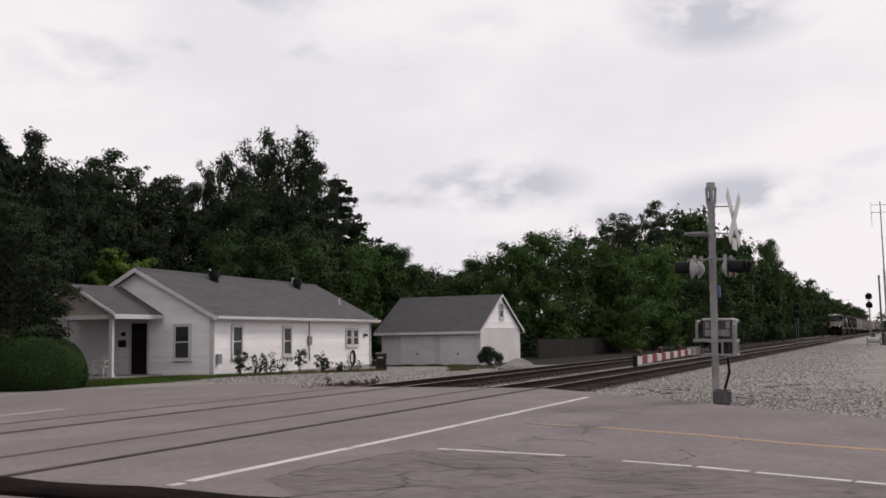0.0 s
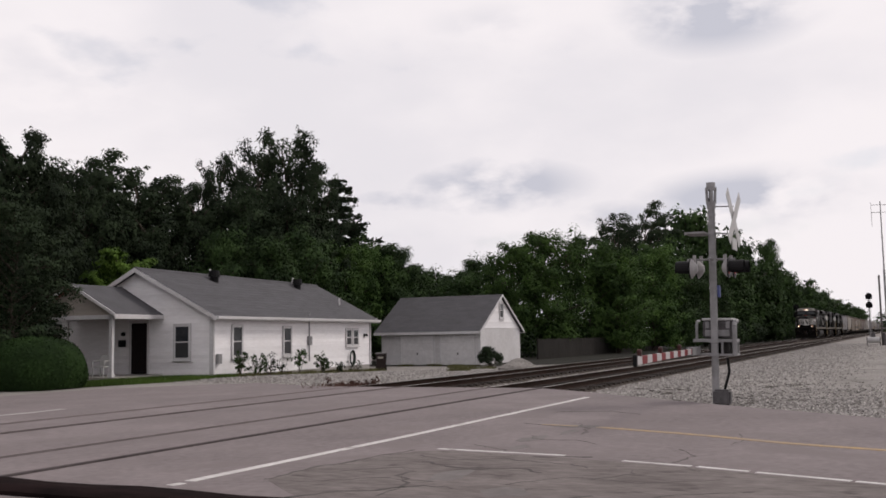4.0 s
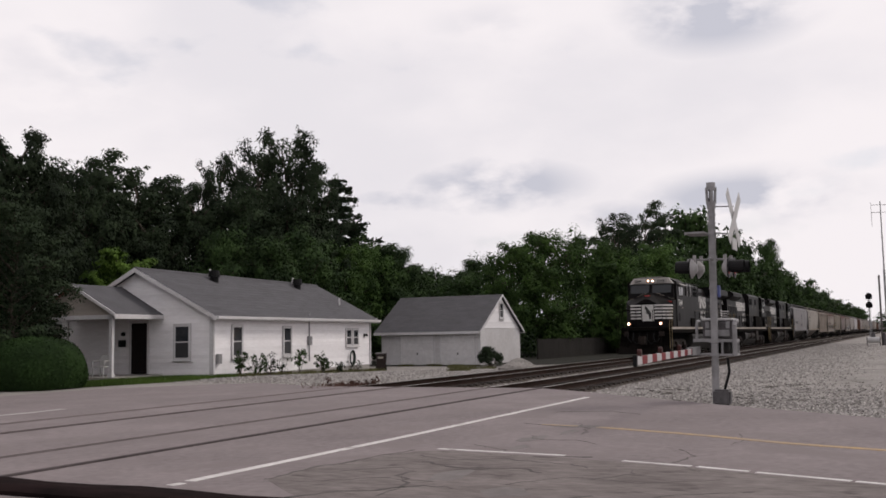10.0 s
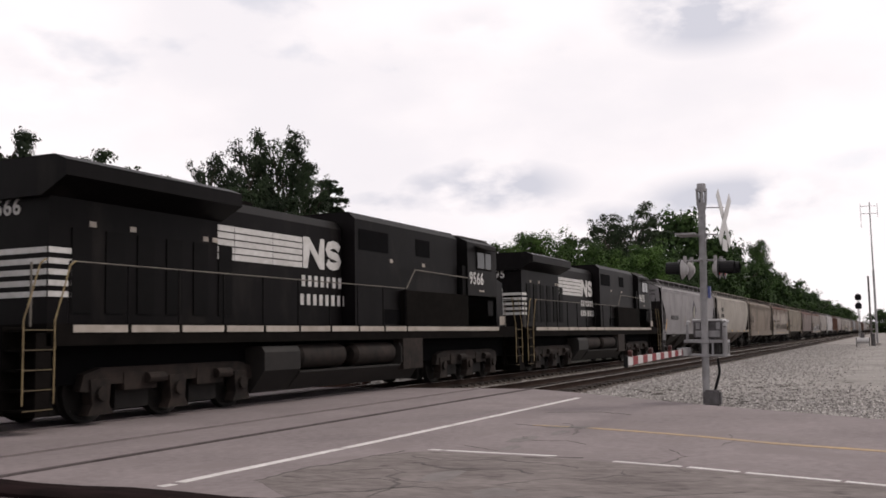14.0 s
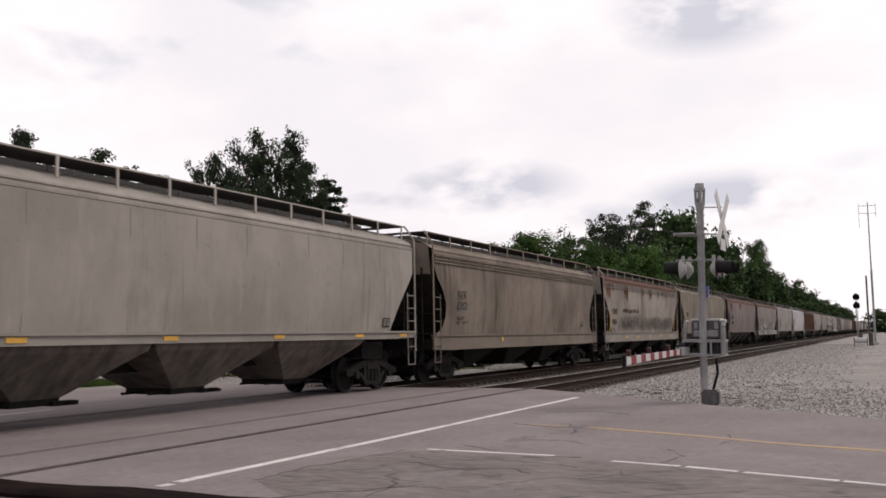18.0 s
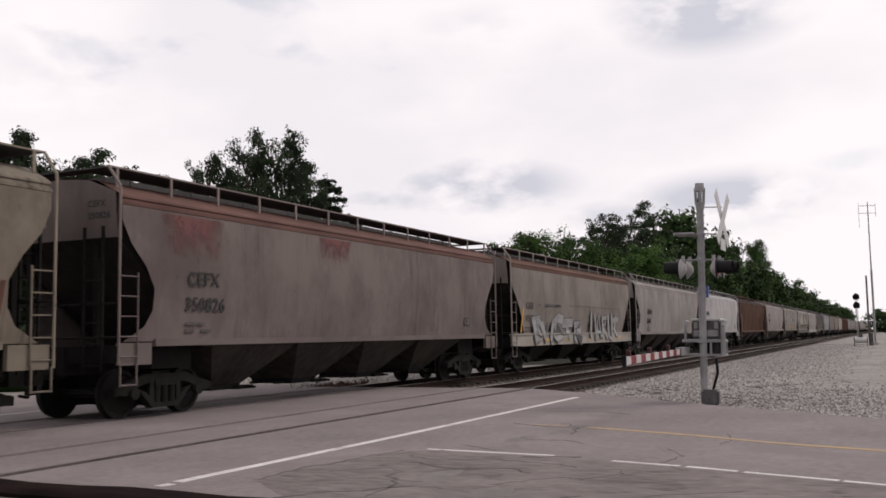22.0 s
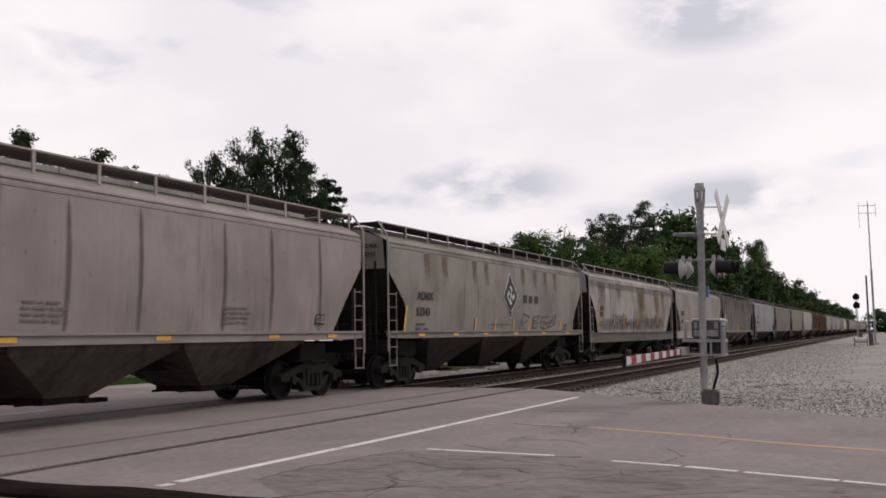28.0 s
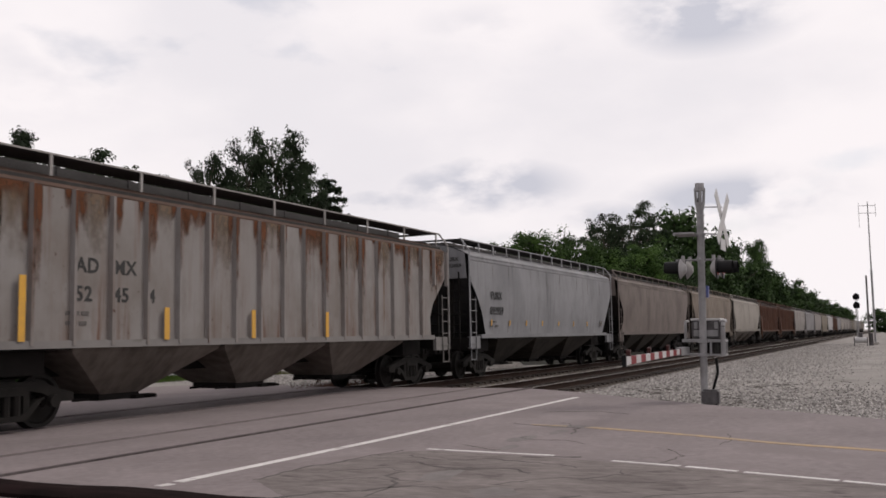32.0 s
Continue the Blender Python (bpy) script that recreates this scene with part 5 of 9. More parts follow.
rust_run(c, 3.6, 4.4, 3.84, 3.4, 4)
c = CARS[12]
for k, (a, b, z) in enumerate(((-7.2, -6.0, 2.2), (-3.9, -3.1, 2.6), (0.2, 2.0, 1.5), (0.5, 1.6, 2.0), (4.2, 5.6, 1.5), (4.4, 5.2, 2.2), (6.0, 6.8, 1.8))):
    rust_run(c, a, b, 3.86, z, 20 + k, material=BROWNRUN)
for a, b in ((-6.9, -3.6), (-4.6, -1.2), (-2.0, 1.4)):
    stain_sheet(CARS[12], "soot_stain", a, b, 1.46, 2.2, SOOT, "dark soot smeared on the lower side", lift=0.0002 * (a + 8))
c = CARS[14]
rnd = random.Random(14)
for k in range(1, 20):  # rust follows the ribs
    x = -8.665 + 0.8665 * k + 0.51
    d = 4.0 - rnd.uniform(0.5, 1.9)
    rust_run(c, x + 0.05, x + rnd.uniform(0.16, 0.34), 3.99, d, 50 + k, y=-1.504)
    rust_run(c, x - 0.2, x - 0.05, 3.99, d + 0.5, 80 + k, y=-1.504)
    if k % 5 == 1:
        rust_run(c, x + 0.1, x + 0.72, 3.99, d + 0.35, 300 + k, y=-1.5065)
    if k % 3 != 1:
        rust_run(c, x - 0.03, x + 0.03, 3.99, d - 0.7, 110 + k, y=-1.5815, n=5)
    if k % 2:
        rust_run(c, x + 0.25, x + 0.75, 3.99, 4.0 - rnd.uniform(0.4, 1.6), 140 + k, y=-1.503, material=BROWNRUN)
for k in range(3):
    rust_run(c, -8.05, -7.1, 3.99, 2.0 + 0.3 * k, 90 + k, y=-1.5032 - 0.0006 * k, n=46)
rust_run(c, 8.1, 9.0, 3.99, 2.6, 95, y=-1.503, n=40)
c = CARS[9]
PALERUN = stain_mat("pale_faded_paint", (0.30, 0.25, 0.21), (0.22, 0.16, 0.13), 4.0, True, 0.6, 0.95)
for k in range(0, 17, 2):
    rust_run(c, -7.5 + 0.87 * k + 0.2, -7.5 + 0.87 * k + 0.75, 3.9, 1.5, 120 + k, y=-1.504, material=PALERUN)
c = CARS[11]
for k, x in enumerate((-6.1, -4.9, -2.6, -1.6, 1.9, 3.2, 4.4, 5.6)):
    rust_run(c, x, x + 0.4, 3.86, 2.9, 140 + k, material=BROWNRUN)

# repainted panels and a red smear
FRESH = stain_mat("fresh_grey_patch", (0.262, 0.238, 0.227), (0.225, 0.203, 0.192), 0.8, False, 0.25, 0.7, 0.9)
for a, b, lo, hi in ((-5.35, -2.04, 1.5, 2.2), (-1.94, 1.37, 1.5, 2.3)):
    stain_sheet(CARS[13], "repaint_patch", a, b, lo, hi, FRESH, "paler repainted panel")
REDRUN = stain_mat("faded_red_smear", (0.17, 0.075, 0.075), (0.13, 0.07, 0.068), 2.6, True, 0.62, 1.0)
rust_run(CARS[5], -7.02, -5.42, 3.84, 2.9, 200, material=REDRUN)
rust_run(CARS[5], -1.6, -0.3, 3.84, 3.2, 201, material=REDRUN)
for k, (a, b, z) in enumerate(((-8.4, -7.5, 2.9), (-7.4, -6.9, 3.3), (-4.9, -4.2, 2.9), (-1.2, -0.7, 3.3), (0.4, 1.2, 3.1), (2.6, 3.1, 3.2), (4.6, 5.2, 3.3))):
    rust_run(CARS[3], a, b, 3.85, z, 210 + k)

for i, m in enumerate(MIDDLE):
    move = m - (LEAD[i] + TRAIL[i]) / 2
    for ob in CARS[i].children:
        if ob not in OWN[i]:
            ob.matrix_basis = pose(8.73 - HALF[i] if ob.name.startswith("end_lettering") else move, 0, 0)

# small plates, strips and paint on single cars, placed from each car's middle
BLUESPRAY = mat("blue_spray", (0.05, 0.085, 0.20), (0.08, 0.11, 0.2), rough=0.7, scale=6, bump=0)
OXIDE = mat("red_oxide_strip", (0.10, 0.045, 0.034), (0.07, 0.035, 0.028), rough=0.9, scale=6, bump=0)
PLATE = mat("black_stencil_panel", (0.02, 0.02, 0.021), (0.035, 0.034, 0.034), rough=0.8, scale=6, bump=0)


def stencil(car, x, z, w=0.38, h=0.24):
    """The small inspection panel near a car's end: a black field with two pale frames."""
    p = put(car, "stencil_panel", PLATE, (x, x + w, SIDE_Y - 0.003, SIDE_Y, z, z + h), label="small black stencil panel")
    for k in range(2):
        a = x + 0.04 + k * w / 2
        for q in ((a, a + w / 2 - 0.08, z + h - 0.06, z + h - 0.04), (a, a + w / 2 - 0.08, z + 0.04, z + 0.06), (a, a + 0.02, z + 0.06, z + h - 0.06), (a + w / 2 - 0.1, a + w / 2 - 0.08, z + 0.06, z + h - 0.06)):
            put(p, "stencil_line", DECAL_DIM, (q[0], q[1], SIDE_Y - 0.006, SIDE_Y - 0.003, q[2], q[3]))


def strip(car, x, z0, z1, material, name="reflector", label="worn strip of colour", lean=0.05, w=0.1):
    bm = B()
    m = (z0 + z1) / 2
    prism(bm, [(x, z0), (x + w, z0), (x + w + lean / 2, m), (x + w + lean, z1), (x + lean, z1), (x + lean / 2, m)], "y", SIDE_Y - 0.003, SIDE_Y)
    part(name, bm, material, car, label)


for k, x, z in ((0, 6.6, 1.72), (1, 6.7, 1.7), (2, 6.3, 1.72), (3, 6.8, 1.7), (5, 6.2, 1.75), (8, 6.6, 1.75), (10, 6.6, 1.75), (11, 6.4, 1.6), (12, 6.05, 1.72), (13, 6.7, 1.6), (15, 6.5, 1.75)):
    stencil(CARS[k], x, z)
for x, z0, z1 in ((-2.35, 1.85, 2.45), (-0.5, 1.75, 2.4), (1.62, 1.75, 2.35), (4.72, 1.8, 2.3)):
    strip(CARS[0], x, z0, z1, mat("dull_amber_strip", (0.15, 0.125, 0.09), (0.17, 0.15, 0.125), rough=0.8, scale=8, bump=0), "reflector", "dull amber strip under grime", 0.02, 0.12)
c = CARS[4]
for x in (-4.6, -1.52, 1.61, 4.68, 7.88):
    strip(c, x, 1.72, 2.12 if x < 7 else 2.4, OXIDE, "oxide_strip", "dark red oxide strip", 0.08)
for x, z in ((0.0, 1.66), (5.75, 1.72)):
    put(c, "paper_placard", DECAL_DIM, (x, x + 0.24, SIDE_Y - 0.003, SIDE_Y, z, z + 0.2), label="small pale placard")
bm = B()
stroke(bm, [(-4.3 + 0.28 * i, 2.0 + 0.09 * math.sin(i * 1.5) + 0.05 * math.sin(i * 0.6)) for i in range(31)], 0.022, SIDE_Y - 0.003, SIDE_Y)
part("graffiti_scribble", bm, mat("faded_blue_line", (0.10, 0.10, 0.115), (0.14, 0.13, 0.13), rough=0.8, scale=5, bump=0), c, "faded wavy blue-grey spray line")
c = CARS[11]
for x in (-2.9, -1.2, 0.55, 2.2, 4.05, 5.85):
    strip(c, x, 1.55, 2.0, ORANGE, label="amber reflective strip")
tag(c, 0.9, 1.56, (5, 0, 4), 1.2, 0.55, 0.02, 17, GREYTEXT)
tag(c, 3.9, 1.7, (2, 4, 1), 0.5, 0.45, 0.02, 31, GRAFF_DARK)
bm = B()
for p, q in (((-1.6, 1.5), (0.35, 1.5)), ((-1.6, 1.8), (0.35, 1.8)), ((0.35, 1.5), (0.35, 1.8))):
    stroke(bm, [p, q], 0.012, SIDE_Y - 0.003, SIDE_Y)
part("stencil_frame", bm, GREYTEXT, c, "thin dark stencilled frame")
c = CARS[12]
for x in (-4.7, -2.8, 0.05, 2.88, 4.82, 6.85):
    strip(c, x, 1.82, 2.28, ORANGE, label="amber reflective strip")
tag(c, -1.5, 1.1, (6, 7, 2, 4, 5, 2, 4), 0.36, 0.16, 0.01, 44, GREYTEXT)
for x, r in ((2.0, 0.34), (3.9, 0.36)):
    bm = B()
    stroke(bm, [(x + math.cos(q * 0.5) * r, 1.86 + math.sin(q * 0.5) * r) for q in range(11)], 0.03, SIDE_Y - 0.003, SIDE_Y)
    part("graffiti_scribble", bm, GREYTEXT, c, "faded round spray stroke")
c = CARS[13]
for x, z0, z1 in ((-0.02, 1.5, 1.88), (0.05, 1.02, 1.44)):
    strip(c, x, z0, z1, BLUESPRAY, "blue_mark", "blue sprayed mark", 0.03, 0.12)
strip(c, 7.15, 1.5, 2.4, ORANGE, label="amber reflective strip")
bm = B()
stroke(bm, [(-0.4, 1.1), (0.9, 1.08)], 0.012, SIDE_Y - 0.003, SIDE_Y)
part("scratch", bm, BLACKTEXT, c, "long dark scratch on the sill")
c = CARS[7]
for x, z0, z1 in ((4.6, 1.6, 2.1), (6.6, 1.6, 2.2)):
    strip(c, x, z0, z1, ORANGE, label="dull amber reflective strip")
# dirt drawn down along the panel seams
SEAMRUN = stain_mat("dark_seam_run", (0.085, 0.068, 0.060), (0.055, 0.043, 0.038), 3.4, False, 0.45, 1.0, 0.6)
for k, i in itertools.product((8, 10), range(1, 9)):
    x = HALF[k] * (2 * i / 9 - 1) + 0.25 * math.sin(i * 2.3)
    stain_sheet(CARS[k], "seam_run", x - 0.05, x + 0.05, 1.55 if abs(x) < HALF[k] - 1.6 else 2.9, 3.84, SEAMRUN if k == 10 else BROWNRUN, "dark dirt run along a panel seam", lift=0.001)
c = CARS[6]
for p, q in (((-1.8, 2.62), (6.4, 2.60)), ((0.9, 2.15), (2.0, 2.14))):
    bm = B()
    stroke(bm, [p, ((p[0] + q[0]) / 2, p[1]), q], 0.009, SIDE_Y - 0.003, SIDE_Y)
    part("scratch", bm, GRAFF_DARK, c, "long thin dark scratch")


def bulge(z):
    """Half the width of a curved side sheet, at a height."""
    return 1.47 + 0.12 * math.sin(min(1, (z - 1.3) / 2.4) * math.pi * 0.75)


def lay_on_side(ob, ref):
    """Presses flat markings onto the curved side, or onto the sill below it."""
    for v in ob.data.vertices:
        v.co.y = -max(bulge(v.co.z) + 0.012, 1.632 if v.co.z < 1.46 else 0.0) + (v.co.y - ref)


PRESSED = ("lettering", "small_print", "emblem", "graffiti", "stain", "scrubbed", "stencil", "oxide", "paper", "scuff", "blue_mark", "scratch", "reflector")
for i, c in enumerate(CARS[:16]):
    if CONSIST[i][3]:
        continue
    for ob in c.children:
        if ob in OWN[i] or not ob.name.startswith(PRESSED) or ob.name.startswith("end_lettering"):
            continue
        ys = [v.co.y for v in ob.data.vertices]
        if ob.name.startswith("reflector") and max(v.co.z for v in ob.data.vertices) < 1.65:
            continue
        low = min(v.co.z for v in ob.data.vertices)
        ref = SIDE_Y if abs(max(ys) - SIDE_Y) < 0.004 or ob.name.startswith(("graffiti", "emblem", "stain")) else max(ys)
        lay_on_side(ob, ref)
        for sub in ob.children:
            lay_on_side(sub, SIDE_Y)
# ---- locomotives ----
def livery(loco, x, x_mid, x_end, z0, z1, y, horse):
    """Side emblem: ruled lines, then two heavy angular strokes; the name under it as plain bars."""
    n, fill = (6, 0.7) if horse else (5, 0.82)
    for i in range(n):
        step = (z1 - z0) / n
        z = z0 + i * step
        lean = 0.28 * (i / n) if horse else 0
        end = x_mid - (0.9 - 0.12 * i if horse else 0)
        cuts = (0.0, 1.0) if horse else (0.0, 0.18, 0.62, 1.0)  # doors part the lines
        for p, q in zip(cuts, cuts[1:]):
            p, q = x + lean * 0.6 + (end - x - lean * 0.6) * p + 0.02, x + lean * 0.6 + (end - x - lean * 0.6) * q
            bm = B()
            prism(bm, [(p, z), (q, z), (q + (0.05 if horse else 0), z + step * fill), (p + (0.03 if horse else 0), z + step * fill)], "y", y - 0.006, y)
            part("emblem_line", bm, DECAL, loco)
    if horse:  # the dark rearing shape stands before a pale slope
        bm = B()
        prism(bm, [(x_mid - 0.42, z0), (x_mid + 0.0, z0), (x_mid + 0.0, z0 + 0.5 * (z1 - z0)), (x_mid - 0.28, z1), (x_mid - 0.5, z1), (x_mid - 0.2, z0 + 0.55 * (z1 - z0))], "y", y - 0.006, y)
        part("emblem_slope", bm, DECAL, loco)
    w = (x_end - x_mid) / 2
    a, b = x_mid + 0.04, x_mid + w * 1.1
    bm = B()
    prism(bm, [(a, z0), (a + 0.2 * w, z0), (a + 0.34 * w, z0 + 0.6 * (z1 - z0)), (b - 0.24 * w, z0), (b, z0), (b, z1), (b - 0.2 * w, z1), (b - 0.3 * w, z0 + 0.45 * (z1 - z0)), (a + 0.3 * w, z1), (a, z1)], "y", y - 0.006, y)
    part("emblem_stroke", bm, DECAL, loco)
    # the second stroke: one heavy double bend
    c, d, m = b + 0.05 * w, x_end, (z0 + z1) / 2
    t = (z1 - z0) * 0.13
    cx, rw, rh = (c + d) / 2, (d - c) / 2 - t, (z1 - z0) / 4 - t / 2
    bend = [(cx + rw * math.cos(q), m + rh + rh * math.sin(q)) for q in (0.35, 1.0, 1.6, 2.4, 3.14, 3.9, 4.5)]
    bend += [(cx + rw * math.cos(q), m - rh + rh * math.sin(q)) for q in (1.5, 0.8, 0.0, -0.8, -1.55, -2.2, -2.8)]
    bm = B()
    stroke(bm, bend, t, y - 0.006, y)
    part("emblem_stroke", bm, DECAL, loco)


def name_bars(loco, x, z, y, size):
    for row, ws in enumerate(((7, 0.06), (8, 0.0))):
        bm = B()
        for i in range(ws[0]):
            a = x + ws[1] + i * size * 0.98
            zz = z - row * size * 1.6
            box(bm, a, a + size * 0.5, y - 0.005, y, zz - size * 0.95, zz)
        part("name_bar", bm, DECAL, loco, "company name as plain white bars")


def walk_rail(loco, xs, y, z0, h, drop=None):
    for x in xs:
        bm = B()
        rod(bm, (x, y, z0 - 0.12), (x, y, z0 + h), 0.022, 6)
        part("stanchion", bm, LOCO, loco)
    bm = B()
    rod(bm, (xs[0], y, z0 + h), (xs[-1], y, z0 + h), 0.015, 6)
    part("handrail", bm, HANDRAIL, loco, "dusty handrail")


def end_steps(loco, x, s, y):
    """Side steps with yellow edges and grab irons at one corner."""
    put(loco, "step_well", LOCO_DIRTY, (min(x, x + s * 0.62), max(x, x + s * 0.62), y - 0.02 if y > 0 else y + 0.45, y - 0.45 if y > 0 else y + 0.55, 0.3, 1.7) if y < 0 else (min(x, x + s * 0.62), max(x, x + s * 0.62), y - 0.55, y - 0.45, 0.3, 1.7))
    for i in range(5):
        z = 0.34 + i * 0.32
        a, b = sorted((x, x + s * 0.6))
        c, d = sorted((y, y - math.copysign(0.42, y)))
        put(loco, "step", LOCO_DIRTY, (a, b, c, d, z, z + 0.04))
        put(loco, "step_edge", MATS["worn_step_edge"] if y < 0 else LOCO_DIRTY, (a, b, *(sorted((y, y + math.copysign(0.012, y)))), z + 0.014, z + 0.032), label="yellow step edge")
    for xx in (x, x + s * 0.62):
        bm = B()
        yy = y + math.copysign(0.02, y)
        pipe(bm, [(xx, yy, 0.45), (xx, yy, 1.8), (xx - s * 0.12, yy, 2.15), (xx - s * 0.3, yy, 2.72), (xx - s * 0.42, yy, 2.8)], 0.014, 6)
        part("grab_iron", bm, YSTEP if y < 0 else LOCO_DIRTY, loco, "yellow grab iron" if y < 0 else "")


def under_gear(loco, tank, truck_x, air):
    x0, x1 = tank
    full = [(-1.42, 1.28), (1.42, 1.28), (1.5, 1.15), (1.5, 0.75), (1.1, 0.26), (-1.1, 0.26), (-1.5, 0.75), (-1.5, 1.15)]
    bm = B()
    if air:  # a notch along the tank's top holds the air reservoirs
        a, b = air[0][0] - 0.12, air[-1][1] + 0.12
        prism(bm, full, "x", x0, a)
        prism(bm, full, "x", b, x1)
        prism(bm, [(-1.48, 0.7), (1.48, 0.7), (1.48, 0.72), (1.1, 0.26), (-1.1, 0.26), (-1.48, 0.66)], "x", a, b)
        box(bm, a, b, -0.8, 0.8, 0.6, 1.3)
    else:
        prism(bm, full, "x", x0, x1)
    part("fuel_tank", bm, mat("grey_fuel_tank", (0.019, 0.017, 0.0155), (0.010, 0.009, 0.0085), rough=0.7, scale=3, big=0.7, stretch=(0.6, 1, 1), bump=0.05), loco, "dull dark fuel tank")
    for a, b in air:
        bm = B()
        rod(bm, (a, -1.17, 1.02), (a + 0.12, -1.17, 1.02), 0.2, 16, r2=0.29)
        rod(bm, (a + 0.12, -1.17, 1.02), (b - 0.12, -1.17, 1.02), 0.29, 16)
        rod(bm, (b - 0.12, -1.17, 1.02), (b, -1.17, 1.02), 0.29, 16, r2=0.2)
        part("air_reservoir", bm, TRUCK, loco, "cylindrical air tank", True)
    for x in truck_x:
        add_truck(loco, x, [-2.0, 0.0, 2.0], 0.535, True)
    for s in (-1, 1):
        coupler(loco, s * 10.75, s)


def wide_cab(loco, s, number, lead):
    """A broad-nosed cab. s: the way it faces along x; it stands from s*6.7 to s*9.0, the nose before it."""
    def X(v):
        return s * v
    bm = B()
    # cab shell: cross-section with a crowned roof
    prof = [(-1.5, 1.75), (1.5, 1.75), (1.5, 4.49), (1.15, 4.68), (0.5, 4.79), (-0.5, 4.79), (-1.15, 4.68), (-1.5, 4.49)]
    prism(bm, prof, "x", *sorted((X(6.3), X(8.75))))
    part("cab", bm, LOCO, loco)
    bm = B()
    # nose: chamfered front, sloping top
    lofted = []
    for xx, hw, top in ((8.75, 1.46, 3.86), (9.45, 1.42, 3.74), (10.3, 0.95, 3.4)):
        lofted.append([(X(xx), -hw, 1.75), (X(xx), hw, 1.75), (X(xx), hw, top - 0.46), (X(xx), hw * 0.16, top), (X(xx), -hw * 0.16, top), (X(xx), -hw, top - 0.46)])
    loft(bm, lofted)
    part("nose", bm, LOCO, loco)
    for sy in (-1, 1):
        bm = B()
        pipe(bm, [(X(9.03), sy * 0.24, 3.845), (X(9.03), sy * 1.38, 3.42)], 0.016, 5)
        part("nose_edge", bm, DECAL_DIM, loco, "pale worn edge of the nose")
    # windscreen band and brow
    bm = B()
    loft(bm, [[(X(8.7), -1.42, 3.5), (X(8.7), 1.42, 3.5), (X(8.7), 1.36, 4.42), (X(8.7), -1.36, 4.42)], [(X(9.06), -1.38, 3.55), (X(9.06), 1.38, 3.55), (X(8.84), 1.3, 4.38), (X(8.84), -1.3, 4.38)]])
    part("windscreen_frame", bm, LOCO, loco)
    for y0, y1 in ((-1.24, -0.1), (0.1, 1.24)):
        bm = B()
        loft(bm, [[(X(9.045), y0, 3.82), (X(9.045), y1, 3.82), (X(8.875), y1, 4.34), (X(8.875), y0, 4.34)], [(X(9.065), y0, 3.82), (X(9.065), y1, 3.82), (X(8.895), y1, 4.34), (X(8.895), y0, 4.34)]])
        part("windscreen", bm, GLASSD, loco, "dark windscreen pane")
    bm = B()
    loft(bm, [[(X(8.6), -1.45, 4.37), (X(8.6), 1.45, 4.37), (X(8.6), 1.15, 4.73), (X(8.6), -1.15, 4.73)], [(X(8.98), -1.3, 4.39), (X(8.98), 1.3, 4.39), (X(8.86), 1.05, 4.75), (X(8.86), -1.05, 4.75)]])
    part("brow", bm, CABROOF if lead else LOCO, loco, "dusty grey brow over the windscreen" if lead else "")
    bm = B()
    prism(bm, [(-1.18, 4.68), (-0.5, 4.795), (0.5, 4.795), (1.18, 4.68), (1.2, 4.71), (0.5, 4.83), (-0.5, 4.83), (-1.2, 4.71)], "x", *sorted((X(6.35), X(8.7))))
    part("cab_roof", bm, CABROOF, loco, "dusty grey cab roof")
    # side windows with pale frames, sunshade
    y = -1.5
    for a, b in ((7.05, 7.62), (7.72, 8.2)):
        p, q = sorted((X(a), X(b)))
        put(loco, "window_frame", TRUCK if lead else LOCO_DIRTY, (p - 0.05, q + 0.05, y - 0.025, y + 0.01, 3.62, 4.24))
        put(loco, "side_window", GLASSD, (p, q, y - 0.032, y - 0.02, 3.67, 4.19), label="dark cab window")
    bm = B()
    p, q = sorted((X(6.95), X(8.4)))
    prism(bm, [(-1.48, 4.42), (-1.78, 4.28), (-1.78, 4.26), (-1.48, 4.39)], "x", p, q)
    part("sunshade", bm, CABROOF if lead else LOCO_DIRTY, loco, "pale sunshade over the window" if lead else "")
    put(loco, "cab_door", mat("dark_panel", (0.0048, 0.0044, 0.0046), rough=0.6, spec=0.05), (*sorted((X(6.0), X(6.55))), -1.44, -1.3, 1.8, 3.7))
    put(loco, "battery_door", MATS["dark_panel"], (*sorted((X(7.9), X(8.35))), -1.512, -1.49, 2.1, 2.6))
    # handrail by the nose, lamps, number boards
    fx = X(10.33)
    if lead:
        for y0, y1 in ((-1.02, -0.36), (0.36, 1.02)):
            bm = B()
            loft(bm, [[(X(8.93), y0, 4.45), (X(8.93), y1, 4.45), (X(8.86), y1, 4.69), (X(8.86), y0, 4.69)], [(X(9.02), y0, 4.45), (X(9.02), y1, 4.45), (X(8.95), y1, 4.69), (X(8.95), y0, 4.69)]])
            part("number_board", bm, CABROOF, loco, "pale number board")
            letters(loco, "board_digits", number, 0.2, (X(9.0) - 0.015, y1 - 0.05, 4.49), BLACKTEXT, "end")
        for y in (-0.14, 0.14):
            bm = B()
            rod(bm, (X(8.85), y, 4.57), (X(9.03), y, 4.57), 0.105, 16)
            part("headlight", bm, CABROOF, loco)
            bm = B()
            rod(bm, (X(9.03), y, 4.57), (X(9.045), y, 4.57), 0.085, 16)
            part("headlight_reflector", bm, LAMP_RING, loco, "warm lamp reflector")
            bm = B()
            rod(bm, (X(9.045), y, 4.57), (X(9.055), y, 4.57), 0.024, 12)
            part("headlight_lens", bm, LAMP, loco, "lit headlamp")
